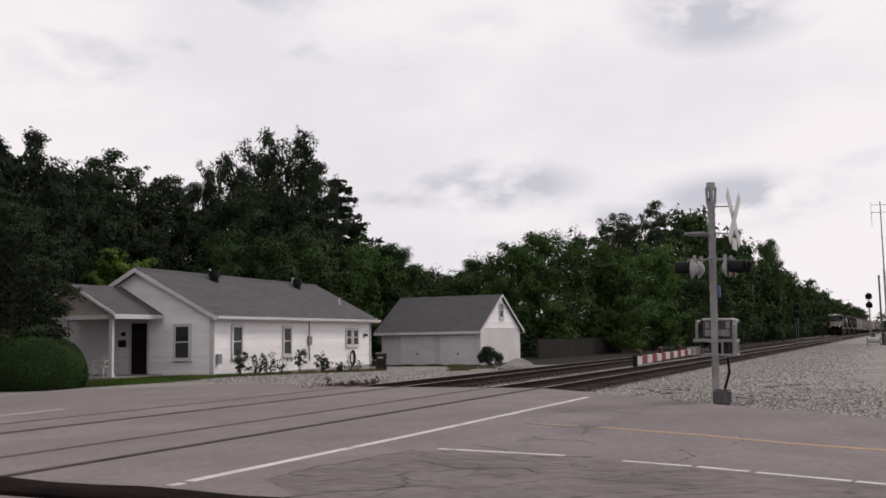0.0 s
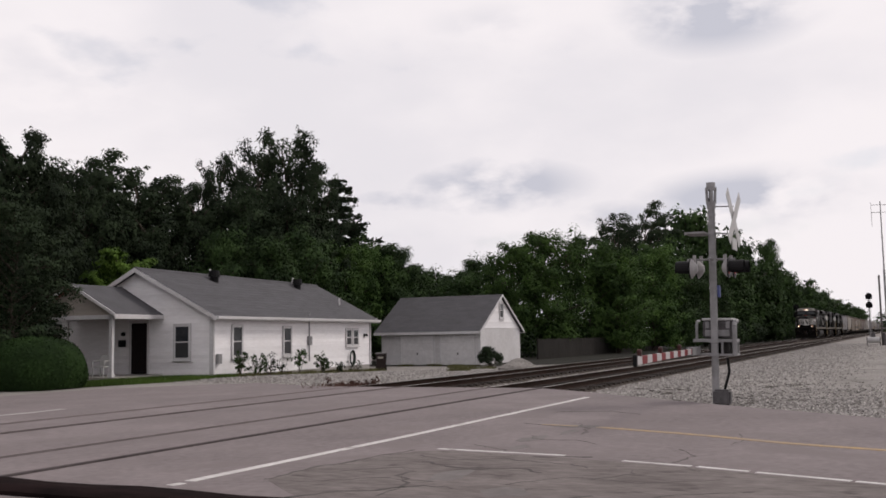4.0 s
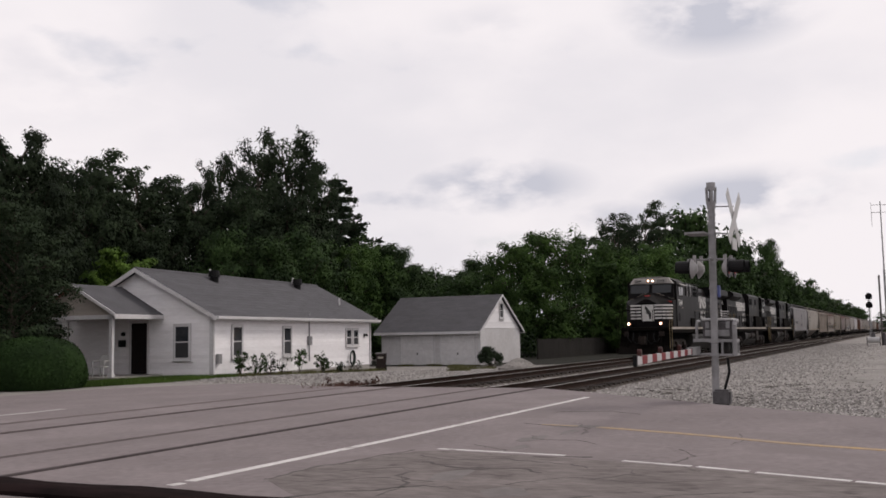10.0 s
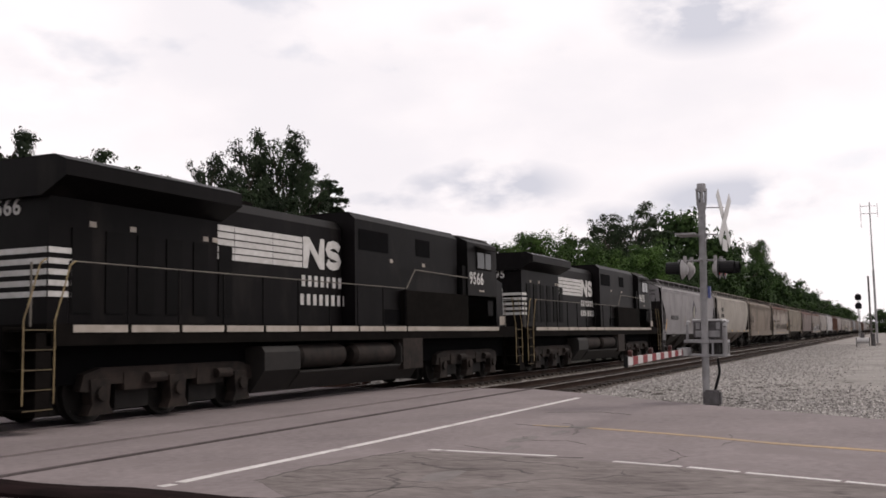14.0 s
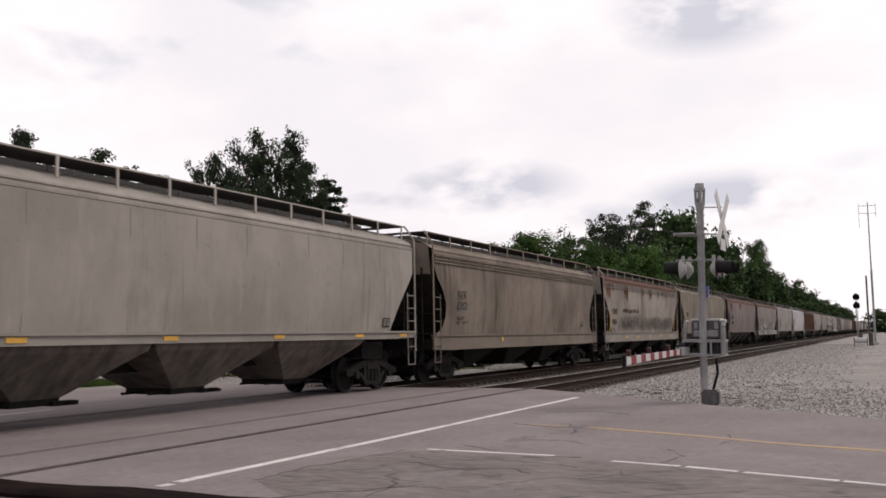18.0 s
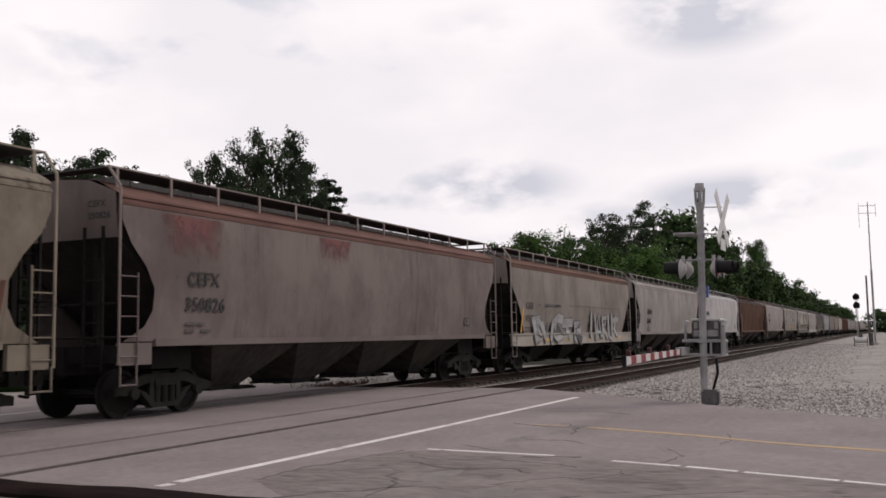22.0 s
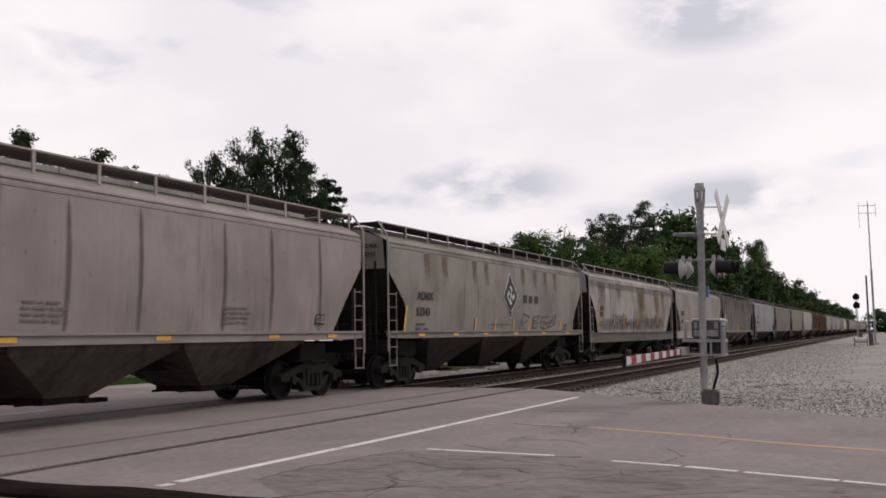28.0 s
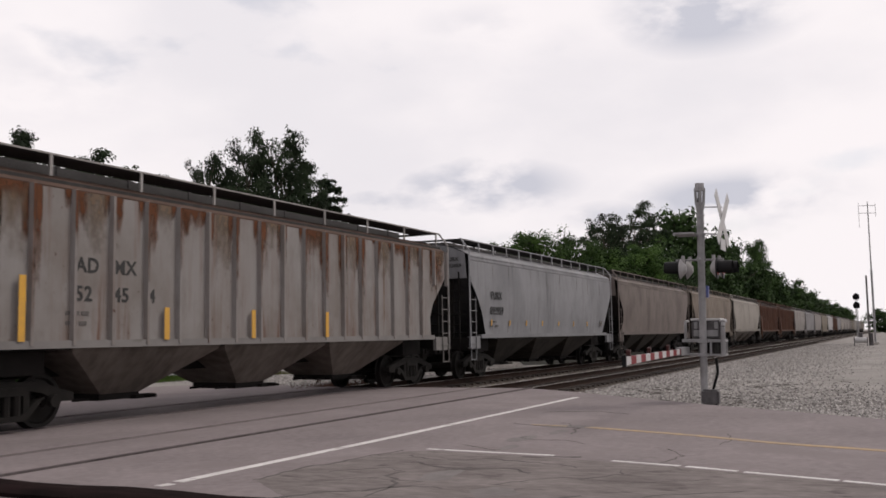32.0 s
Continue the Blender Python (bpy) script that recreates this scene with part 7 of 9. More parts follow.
def broadleaf(seed, rad, low, top, limbs, twigs, per, leaf, tuft, flat=0.6, lift=0.25, core=0.6):
    """Meshes for one 12 m broadleaf form: trunk, limbs, branches, and tufts of leaves at the branch ends with gaps between."""
    rng = np.random.default_rng(seed)
    h, shape = 12.0, TOPS[top]
    bm, pts = B(), []
    spine = [Vector((0, 0, -0.4))] + [Vector((rng.normal() * 0.02 * h * q, rng.normal() * 0.02 * h * q, h * q)) for q in (0.2, 0.42, 0.62, 0.8, 0.93)]
    for q in range(5):
        limb(bm, spine[q], spine[q + 1], h * 0.024 * (1 - q * 0.19), h * 0.024 * (1 - (q + 1) * 0.19), 8)

    def on_spine(z):
        q = min(max(z / h, 0.0), 0.929)
        ks = (-0.033, 0.2, 0.42, 0.62, 0.8, 0.93)
        n = max(a for a in range(5) if ks[a] <= q)
        return spine[n].lerp(spine[n + 1], (q - ks[n]) / (ks[n + 1] - ks[n]))

    def add_tuft(c, r):
        n = max(6, int(per * (r / tuft) ** 2 * rng.uniform(0.75, 1.25)))
        q = rng.normal(size=(n, 3))
        q /= np.linalg.norm(q, axis=1)[:, None]
        q[:, 2] = np.where((q[:, 2] < -0.2) & (rng.uniform(size=n) < 0.5), -0.6 * q[:, 2], q[:, 2])
        body = q * rng.uniform(0.35, 1.08, size=(n, 1)) ** 0.6 * r * rng.uniform(0.8, 1.25, size=(1, 3)) * np.array([[1, 1, flat]])
        away = np.array([c[0], c[1], 0.0]) / (rad + 1e-6)
        pts.append(np.concatenate([body + c, q + np.array([[0, 0, 0.5]]) + away * 0.5], 1))

    for i in range(limbs):
        t = ((i + rng.uniform(-0.6, 1.6)) / limbs)
        t = min(max(t, 0.0), 1.0) ** 0.92
        a = i * 2.399 + rng.uniform(-0.45, 0.45)
        reach = rad * shape(t) * rng.uniform(0.72, 1.08)
        z = h * (low + (1 - low) * t)
        tip = Vector((math.cos(a) * reach, math.sin(a) * reach, z))
        root = on_spine(max(h * 0.1, z - reach * (lift + 0.5 * t) - 0.4))
        mid = root.lerp(tip, 0.5) + Vector((0, 0, reach * 0.08))
        limb(bm, root, mid, h * 0.0085, h * 0.0055, 5)
        limb(bm, mid, tip, h * 0.0055, h * 0.002, 5)
        for k in range(twigs):
            q = 0.3 + 0.7 * (k + rng.uniform(0, 1)) / twigs
            start = root.lerp(mid, q * 2) if q < 0.5 else mid.lerp(tip, q * 2 - 1)
            turn = a + rng.choice((-1, 1)) * rng.uniform(0.3, 1.3)
            L = rad * rng.uniform(0.12, 0.30) * (1.15 - 0.4 * q)
            end = start + Vector((math.cos(turn) * L, math.sin(turn) * L, L * rng.uniform(-0.5, 1.0)))
            if k % 2 == 0:
                limb(bm, start, end, 0.03, 0.012, 3)
            add_tuft(np.array(end), tuft * rng.uniform(0.65, 1.3))
            if rng.uniform() < 0.6:
                add_tuft(np.array(start.lerp(end, 0.5)) + rng.normal(size=3) * 0.1, tuft * rng.uniform(0.45, 0.8))
        add_tuft(np.array(tip), tuft * rng.uniform(0.6, 1.0))
        add_tuft(np.array(tip) + rng.normal(size=3) * tuft * 0.7, tuft * 0.4)
    if core:  # shaded foliage deep in the crown
        n = int(core * 6000)
        t = rng.uniform(0, 0.9, n)
        r = np.array([shape(q) for q in t]) * rad * 0.62 * np.sqrt(rng.uniform(0, 1, n))
        a = rng.uniform(0, 6.283, n)
        q = np.stack([np.cos(a) * r, np.sin(a) * r, h * (low + (1 - low) * t)], 1)
        pts.append(np.concatenate([q, rng.normal(size=(n, 3))], 1))
    cloud = np.concatenate(pts)
    up, wide = 12.0 / np.percentile(cloud[:, 2], 99.8), rad / np.percentile(np.hypot(cloud[:, 0], cloud[:, 1]), 93)
    cloud[:, :3] *= np.array([[wide, wide, up]])
    bmesh.ops.scale(bm, vec=(wide, wide, up), verts=bm.verts)
    wood = mesh("trunk", bm, True)
    wood.materials.append(BARK)
    return wood, leaf_mesh("crown", cloud, leaf, rng)


def conifer(seed, h, rad, leaf):
    """A spruce: tiers of boughs that sag and turn up at the tip, hung with curtains of twigs."""
    rng = np.random.default_rng(seed)
    bm = B()
    limb(bm, (0, 0, -0.4), (0, 0, h * 0.93), h * 0.02, h * 0.003, 8)
    pts = []
    for k in range(20):
        z0 = h * (0.10 + 0.9 * (k / 20))
        reach = rad * (1 - (k / 20) ** 1.7) + 0.25
        for j in range(6 if k < 15 else 4):
            a, z = j * 1.047 + k * 0.6 + rng.uniform(-0.4, 0.4), z0 + rng.uniform(-0.12, 0.12)
            L = reach * rng.uniform(0.6, 1.2)
            d = Vector((math.cos(a), math.sin(a), 0))
            line = [Vector((0, 0, z)), d * L * 0.5 + Vector((0, 0, z + L * 0.05)), d * L * 0.85 + Vector((0, 0, z - L * 0.06)), d * L + Vector((0, 0, z + L * 0.02))]
            for p, q in zip(line, line[1:]):
                limb(bm, p, q, 0.035, 0.02, 4)
            m = int(120 * L)
            t = np.sort(rng.uniform(0.03, 1.0, size=m))
            ks = np.array([0, 0.5, 0.85, 1.0])
            base = np.stack([np.interp(t, ks, [p[c] for p in line]) for c in range(3)], 1)
            comb = np.abs(np.sin(t * L * 7.0 + j))[:, None]
            off = rng.normal(size=(m, 3)) * np.array([0.10, 0.10, 0.03]) * (0.4 + 0.8 * np.sin(t * 3.0))[:, None]
            hang = (rng.uniform(0, 1, size=(m, 1)) ** 1.3) * comb * np.array([[0, 0, -0.5]]) * np.minimum(1.0, 0.3 + t)[:, None]
            pts.append(base + off + hang)
    wood = mesh("trunk", bm, True)
    wood.materials.append(BARK)
    return wood, leaf_mesh("crown", np.concatenate(pts), leaf, rng, long=2.4)


FORMS = {
    "n": [broadleaf(21, 4.2, 0.12, "round", 34, 9, 80, 0.12, 0.62, 0.8, core=1.2)],
    "p": [broadleaf(22, 3.2, 0.25, "round", 26, 8, 80, 0.14, 0.62, 0.8, core=0.8)],
    "d": [broadleaf(1, 4.1, 0.08, "round", 34, 9, 72, 0.15, 0.66, 0.85, core=1.2), broadleaf(2, 4.1, 0.06, "wild", 34, 9, 72, 0.15, 0.66, 0.85, core=1.2)],
    "u": [broadleaf(3, 3.4, 0.36, "umbrella", 26, 8, 75, 0.13, 0.56, 0.6, 0.6, core=0.12), broadleaf(33, 3.4, 0.34, "umbrella", 24, 8, 75, 0.13, 0.58, 0.6, 0.6, core=0.12)],
    "v": [broadleaf(34, 3.6, 0.22, "wild", 30, 8, 66, 0.125, 0.48, 1.15, 0.55, core=0.2), broadleaf(35, 3.6, 0.20, "round", 30, 8, 66, 0.125, 0.48, 1.15, 0.55, core=0.2)],
    "m": [broadleaf(4, 4.5, 0.03, "skirt", 38, 9, 54, 0.17, 0.80, 0.95, core=1.0), broadleaf(5, 4.5, 0.03, "wild", 38, 9, 54, 0.17, 0.80, 0.95, core=1.0)],
    "l": [broadleaf(6, 4.5, 0.05, "round", 38, 9, 54, 0.17, 0.76, 1.0, core=1.0), broadleaf(7, 4.5, 0.05, "wild", 38, 9, 54, 0.17, 0.76, 1.0, core=1.0)],
    "f": [broadleaf(9, 4.5, 0.03, "round", 24, 7, 28, 0.32, 0.9, 1.0, core=0.6), broadleaf(10, 4.5, 0.03, "wild", 24, 7, 28, 0.32, 0.9, 1.0, core=0.6)],
    "c": [conifer(8, 12, 3.2, 0.12)],
}
RADIUS = {"n": 4.2, "p": 3.2, "d": 4.1, "u": 3.4, "v": 3.6, "m": 4.5, "l": 4.5, "f": 4.5, "c": 3.2}
LEAVES = {"n": LEAF_DARK, "p": LEAF_DARK, "d": LEAF_DARK, "u": LEAF_DARK, "v": LEAF_DARK, "m": LEAF_MID, "l": LEAF_LIGHT, "f": LEAF_MID, "c": NEEDLE}
TREE_LABEL = {"n": "dark-leaved tree with hanging crown by the porch", "p": "tall dark-leaved tree rising behind the porch tree", "f": "distant green tree beside the railway", "d": "dark-leaved broadleaf tree in the wood round the house",
              "u": "tall flat-topped tree with gaps under its crown", "v": "tall ragged tree with upswept tufts of leaves", "m": "dense green broadleaf tree beside the railway", "l": "bright green leafy tree beside the railway", "c": "dark conifer with drooping boughs"}
# x, y, height, crown radius, form
TREES = [
    (23.35, 28.1, 6.5, 2.2, "n"), (30.1, 36.1, 11.2, 2.0, "p"), (28.6, 37.0, 9.8, 2.2, "d"), (34.4, 39.0, 10.8, 2.2, "d"), (42.4, 45.2, 12.2, 2.6, "d"), (45.0, 47.0, 11.4, 2.6, "d"), (49.2, 49.8, 14.8, 3.8, "u"), (55.1, 49.4, 14.4, 2.9, "u"), (47.9, 45.5, 10.6, 2.9, "d"),
    (57.4, 46.8, 16.1, 2.6, "v"), (58.3, 44.0, 16.9, 2.8, "v"), (60.5, 42.7, 18.1, 3.8, "v"), (69.1, 43.7, 16.2, 5.2, "c"), (60.6, 40.5, 15.5, 2.5, "v"), (53.1, 45.6, 12.6, 3.0, "d"), (55.0, 42.6, 12.6, 3.0, "d"), (56.5, 40.0, 12.2, 3.0, "d"), (45.2, 36.4, 8.4, 2.3, "m"), (46.0, 33.7, 7.9, 2.2, "m"), (51.4, 34.7, 8.9, 2.7, "m"),
    # The three at x 15.5 to 21.5 are unseen, added to shade the porch.
    (64.4, 40.2, 9.6, 2.6, "l"), (67.2, 39.6, 9.6, 2.4, "l"), (70.0, 38.6, 9.7, 2.6, "m"), (36.9, 36.4, 6.5, 2.2, "y"), (19.0, 30.6, 8.6, 2.8, "d"), (21.5, 33.6, 9.0, 2.8, "d"), (15.5, 32.0, 9.0, 3.2, "d"), (29.0, 36.5, 8.2, 2.8, "d"), (32.3, 44.1, 11.6, 3.2, "d"),
    (66, 47.5, 11, 3.6, "d"), (38, 46, 9, 3.2, "d"), (70, 46, 9.5, 3.4, "m"), (82, 44, 9, 3.6, "m"), (75, 34.5, 7.5, 2.8, "m"), (69.6, 39.1, 9.5, 3.2, "m"), (93.1, 48, 9.3, 3.8, "m"), (99.2, 47.1, 9.1, 4, "m"), (100.5, 44.1, 10.8, 4, "m"),
    (78.1, 31.2, 10.3, 2.9, "l"), (81.2, 29.2, 11.2, 3.5, "l"), (91.3, 28.2, 11.9, 3.7, "l"), (91.8, 25.5, 10.3, 3.2, "l"), (122.8, 30.9, 18.7, 4.6, "u"), (115.0, 32.0, 16.2, 3.4, "u"), (103.1, 24.8, 11.8, 3.7, "l"), (150.8, 30.3, 21.2, 5.6, "f"), (153.1, 26, 19.2, 5, "f"),
    (112.3, 24.4, 10.9, 3.6, "m"), (127.4, 23.8, 10.8, 4, "m"), (170.4, 25.2, 17.4, 5, "f"), (198.5, 24.1, 20.0, 3.6, "m"), (144.5, 23.4, 10.9, 4.2, "f"), (172.5, 23, 12.4, 4.4, "f"), (216.7, 23.6, 14.9, 5, "f"), (272.1, 24.3, 15.3, 5.5, "f"), (323.1, 24, 14.3, 6, "f"),
    (369.6, 22.4, 12.6, 6.1, "f"), (460.7, 21, 11.5, 6.3, "f"), (420.8, 3, 9.7, 6.4, "f"), (425.3, -8, 10.2, 8.1, "f"), (340.1, -14.8, 12.8, 9, "f"), (240, 24, 12, 5, "f"), (296, 24.5, 13, 5.5, "f"), (345, 24, 12, 5.5, "f"), (395, 24, 11.5, 6, "f"), (515, 22, 12, 7, "f"), (47.6, 51.0, 14.2, 3.4, "u"), (51.0, 48.8, 14.4, 3.2, "u"),
]


def plant(x, y, h, r, form, i, name="tree", label="", sink=0.0):
    wood, crown = FORMS[form][i % len(FORMS[form])]
    t = thing(name, label or TREE_LABEL[form], "tree", group="trees round the crossing")
    for nm, me, mt in (("trunk", wood, BARK), ("crown", crown, LEAVES[form])):
        part(nm, me, mt, t)
    k = r / RADIUS[form]
    t.matrix_world = Matrix.Translation((x, y, height(x, y) - sink)) @ Matrix.Rotation(i * 2.1, 4, "Z") @ Matrix.Diagonal((k, k, h / 12, 1))
    return t


LEAF_YOUNG = leaf_mat("yellow_green_leaves", (0.085, 0.145, 0.022), (0.03, 0.06, 0.011), 0.1)
FORMS["y"], RADIUS["y"], LEAVES["y"] = [broadleaf(12, 4.5, 0.05, "round", 26, 8, 60, 0.24, 0.7)], 4.5, LEAF_YOUNG
TREE_LABEL["y"] = "small yellow-green tree above the porch roof"
for i, (x, y, h, r, f) in enumerate(TREES):
    plant(x, y, h, r, f, i)


def far_woods():
    """A low far band of woods that closes the view."""
    rng = np.random.default_rng(31)
    pts = []
    for i in range(420):
        a = i / 420 * 2 * math.pi
        d = rng.uniform(520, 700)
        x, y = math.cos(a) * d + 100, math.sin(a) * d
        if abs(y - 12) < 26 and x > 0:
            continue
        pts.append(clump_points(rng, np.array([x, y, 5.0]), rng.uniform(6, 10), 70, 0.9))
    me = leaf_mesh("far_woods", np.concatenate(pts), 2.2, rng)
    me.materials.append(LEAF_MID)
    ob = new("far_woods", me)
    tagged(ob, "distant dark green band of woods", "woods", kind="stuff")


far_woods()


def undergrowth():
    """Bushes that fill the foot of the tree line beyond the tracks."""
    rng = np.random.default_rng(77)
    pts = []
    for i in range(150):
        x = 66 + i * 2.1 + rng.uniform(-1, 1)
        y = 29.6 + rng.uniform(-0.5, 2.5) if x < 118 else 21.5 + rng.uniform(0, 2.5)
        pts.append(clump_points(rng, np.array([x, y, 0.5 + rng.uniform(0, 1.3)]), rng.uniform(1.0, 2.0), 260, 1.0))
    for i in range(46):
        x, y = 36 + i * 0.9 + rng.uniform(-1, 1), 37.5 + rng.uniform(-1.5, 3)
        pts.append(clump_points(rng, np.array([x, y + (2 if x > 50 else 0), 0.6 + rng.uniform(0, 1.8)]), rng.uniform(1.2, 2.0), 300, 1.0))
    me = leaf_mesh("undergrowth", np.concatenate(pts), 0.2, rng)
    me.materials.append(LEAF_DARK)
    tagged(new("undergrowth", me), "dark tangled undergrowth at the foot of trees", "undergrowth", kind="stuff")


undergrowth()


def clipped_bush():
    rng = np.random.default_rng(5)
    t = thing("clipped_bush", "large rounded clipped dark green bush by the porch", "bush", pose(22.25, 25.75, -0.12))
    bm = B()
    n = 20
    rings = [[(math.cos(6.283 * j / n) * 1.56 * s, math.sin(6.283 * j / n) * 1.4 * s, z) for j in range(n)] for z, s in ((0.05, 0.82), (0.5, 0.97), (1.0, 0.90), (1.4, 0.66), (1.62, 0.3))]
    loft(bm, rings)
    # Dark hull; the shade inside the bush is put into its colour.
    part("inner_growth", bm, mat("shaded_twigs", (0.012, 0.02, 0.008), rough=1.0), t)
    m = 30000
    u, el = rng.uniform(0, 6.283, m), np.arcsin(rng.uniform(-0.45, 1.0, m))
    lump = 1 + 0.025 * np.sin(u * 4 + 1) * np.sin(el * 5) + rng.normal(size=m) * 0.014
    out = np.stack([np.cos(u) * np.cos(el), np.sin(u) * np.cos(el), np.sin(el)], 1)
    sq = np.abs(np.sin(el)) ** 2.2 + np.abs(np.cos(el)) ** 2.2
    p = out * (lump * sq ** (-1 / 2.2))[:, None] * np.array([[1.66, 1.5, 1.13]]) + np.array([[0, 0, 0.62]])
    p[:, 2] = np.maximum(p[:, 2], 0.03)
    part("foliage", leaf_mesh("foliage", np.concatenate([p, out], 1), 0.055, rng), BUSHLEAF, t)


clipped_bush()


def small_shrub(x, y, z, h, seed, leaf=LEAF_MID, label="small sparse shrub against the house wall", dens=1.0, wide=0.3, name="shrub", group="shrubs along the house"):
    rng = np.random.default_rng(seed)
    t = thing(name, label, "shrub", pose(x, y, z), group=group)
    bm, pts = B(), []
    for k in range(int(7 + 3 * dens)):
        a, s = rng.uniform(0, 6.28), rng.uniform(0.3, 1.0)
        tip = Vector((math.cos(a) * wide * s * 1.9, math.sin(a) * wide * s * 1.3, h * rng.uniform(0.55, 1.05)))
        limb(bm, (0, 0, -0.05), tip * 0.55, 0.015, 0.01, 4)
        limb(bm, tip * 0.55, tip, 0.01, 0.004, 4)
        for q in (1.0, 0.86, 0.7, 0.5):
            if rng.uniform() < 0.75:
                pts.append(clump_points(rng, np.array(tip) * q + rng.normal(size=3) * 0.09, rng.uniform(0.06, 0.14), int(26 * dens) + 3, 1.0))
    part("woody_base", bm, BARK, t)
    part("foliage", leaf_mesh("leaves", np.concatenate(pts), 0.055, rng), leaf, t)
    return t
# ---- the white house ----
HOUSE = pose(31.15, 25.83, 0, 0, 0, 6.47)
HU = Vector((math.cos(radians(6.47)), math.sin(radians(6.47)), 0))
HV = Vector((-HU.y, HU.x, 0))


def at_house(u, v, z=0.0):
    return Vector((31.15, 25.83, z)) + HU * u + HV * v


SIDING = mat("white_clapboard", (0.82, 0.80, 0.81), (0.71, 0.685, 0.69), rough=0.6, scale=7, big=0.5, stretch=(0.35, 0.35, 1), bump=0.05, vary=0.05)
PANE = mat("window_glass", (0.05, 0.052, 0.058), (0.02, 0.022, 0.025), rough=0.08, scale=3, bump=0, spec=0.4)
SCREEN = mat("grey_insect_screen", (0.05, 0.05, 0.053), (0.035, 0.035, 0.037), rough=0.6, scale=40, bump=0)
BLACKMETAL = mat("black_metal", (0.008, 0.008, 0.0085), rough=0.5, spec=0.1, scale=8)
CONCRETE = mat("pale_concrete", (0.33, 0.31, 0.29), (0.23, 0.215, 0.20), rough=0.9, scale=9, big=0.6, bump=0.2)


TANSIDE = mat("tan_porch_siding", (0.36, 0.32, 0.285), (0.28, 0.25, 0.22), rough=0.7, scale=7, stretch=(0.35, 0.35, 1), bump=0.05)


def siding(parent, axis, a, b, fixed, z0, z1, clip=None, step=0.148, out=-1, paint=None):
    """Lapped boards: each leans out at its foot. clip(z) narrows a course under a gable."""
    z = z0
    while z < z1 - 0.02:
        top = min(z + step, z1)
        lo, hi = (a, b) if clip is None else clip(top)
        if hi - lo > 0.15:
            bm = B()
            prof = [(fixed, z), (fixed + out * 0.028, z), (fixed + out * 0.006, top + 0.006), (fixed, top + 0.006)]
            if axis == "x":
                prism(bm, prof, "x", lo, hi)
            else:
                prism(bm, [(q, r) for q, r in prof], "y", lo, hi)
            part("siding_board", bm, paint or SIDING, parent)
        z += step


def wall_window(parent, axis, a, b, fixed, z0, z1, sashes=2, out=-1):
    """A framed sash window on a wall. axis: the way it runs."""
    def bx(bm, p, q, d0, d1, r, s):
        d0, d1 = sorted((fixed + out * d0, fixed + out * d1))
        return box(bm, p, q, d0, d1, r, s) if axis == "x" else box(bm, d0, d1, p, q, r, s)
    w = new("window")
    w.parent = parent
    bm = B()
    for p, q, r, s in ((a - 0.1, a, z0 - 0.1, z1 + 0.1), (b, b + 0.1, z0 - 0.1, z1 + 0.1), (a, b, z1, z1 + 0.1), (a, b, z0 - 0.1, z0)):
        bx(bm, p, q, 0.02, 0.075, r, s)
    part("window_frame", bm, TRIM, w)
    bm = B()
    bx(bm, a - 0.14, b + 0.14, 0.02, 0.12, z0 - 0.14, z0 - 0.1)
    part("window_sill", bm, TRIM, w)
    m = (z0 + z1) / 2
    for k, (r, s, mt) in enumerate(((z0, m, SCREEN), (m, z1, PANE))):
        bm = B()
        bx(bm, a, b, 0.025, 0.045 - 0.006 * k, r + 0.02, s)
        part("pane", bm, mt, w, "dark insect screen" if k == 0 else "window pane with pale blind")
        bm = B()
        bx(bm, a, b, 0.035, 0.062, s - 0.03, s + 0.012)
        part("sash_rail", bm, TRIM, w)
    return w


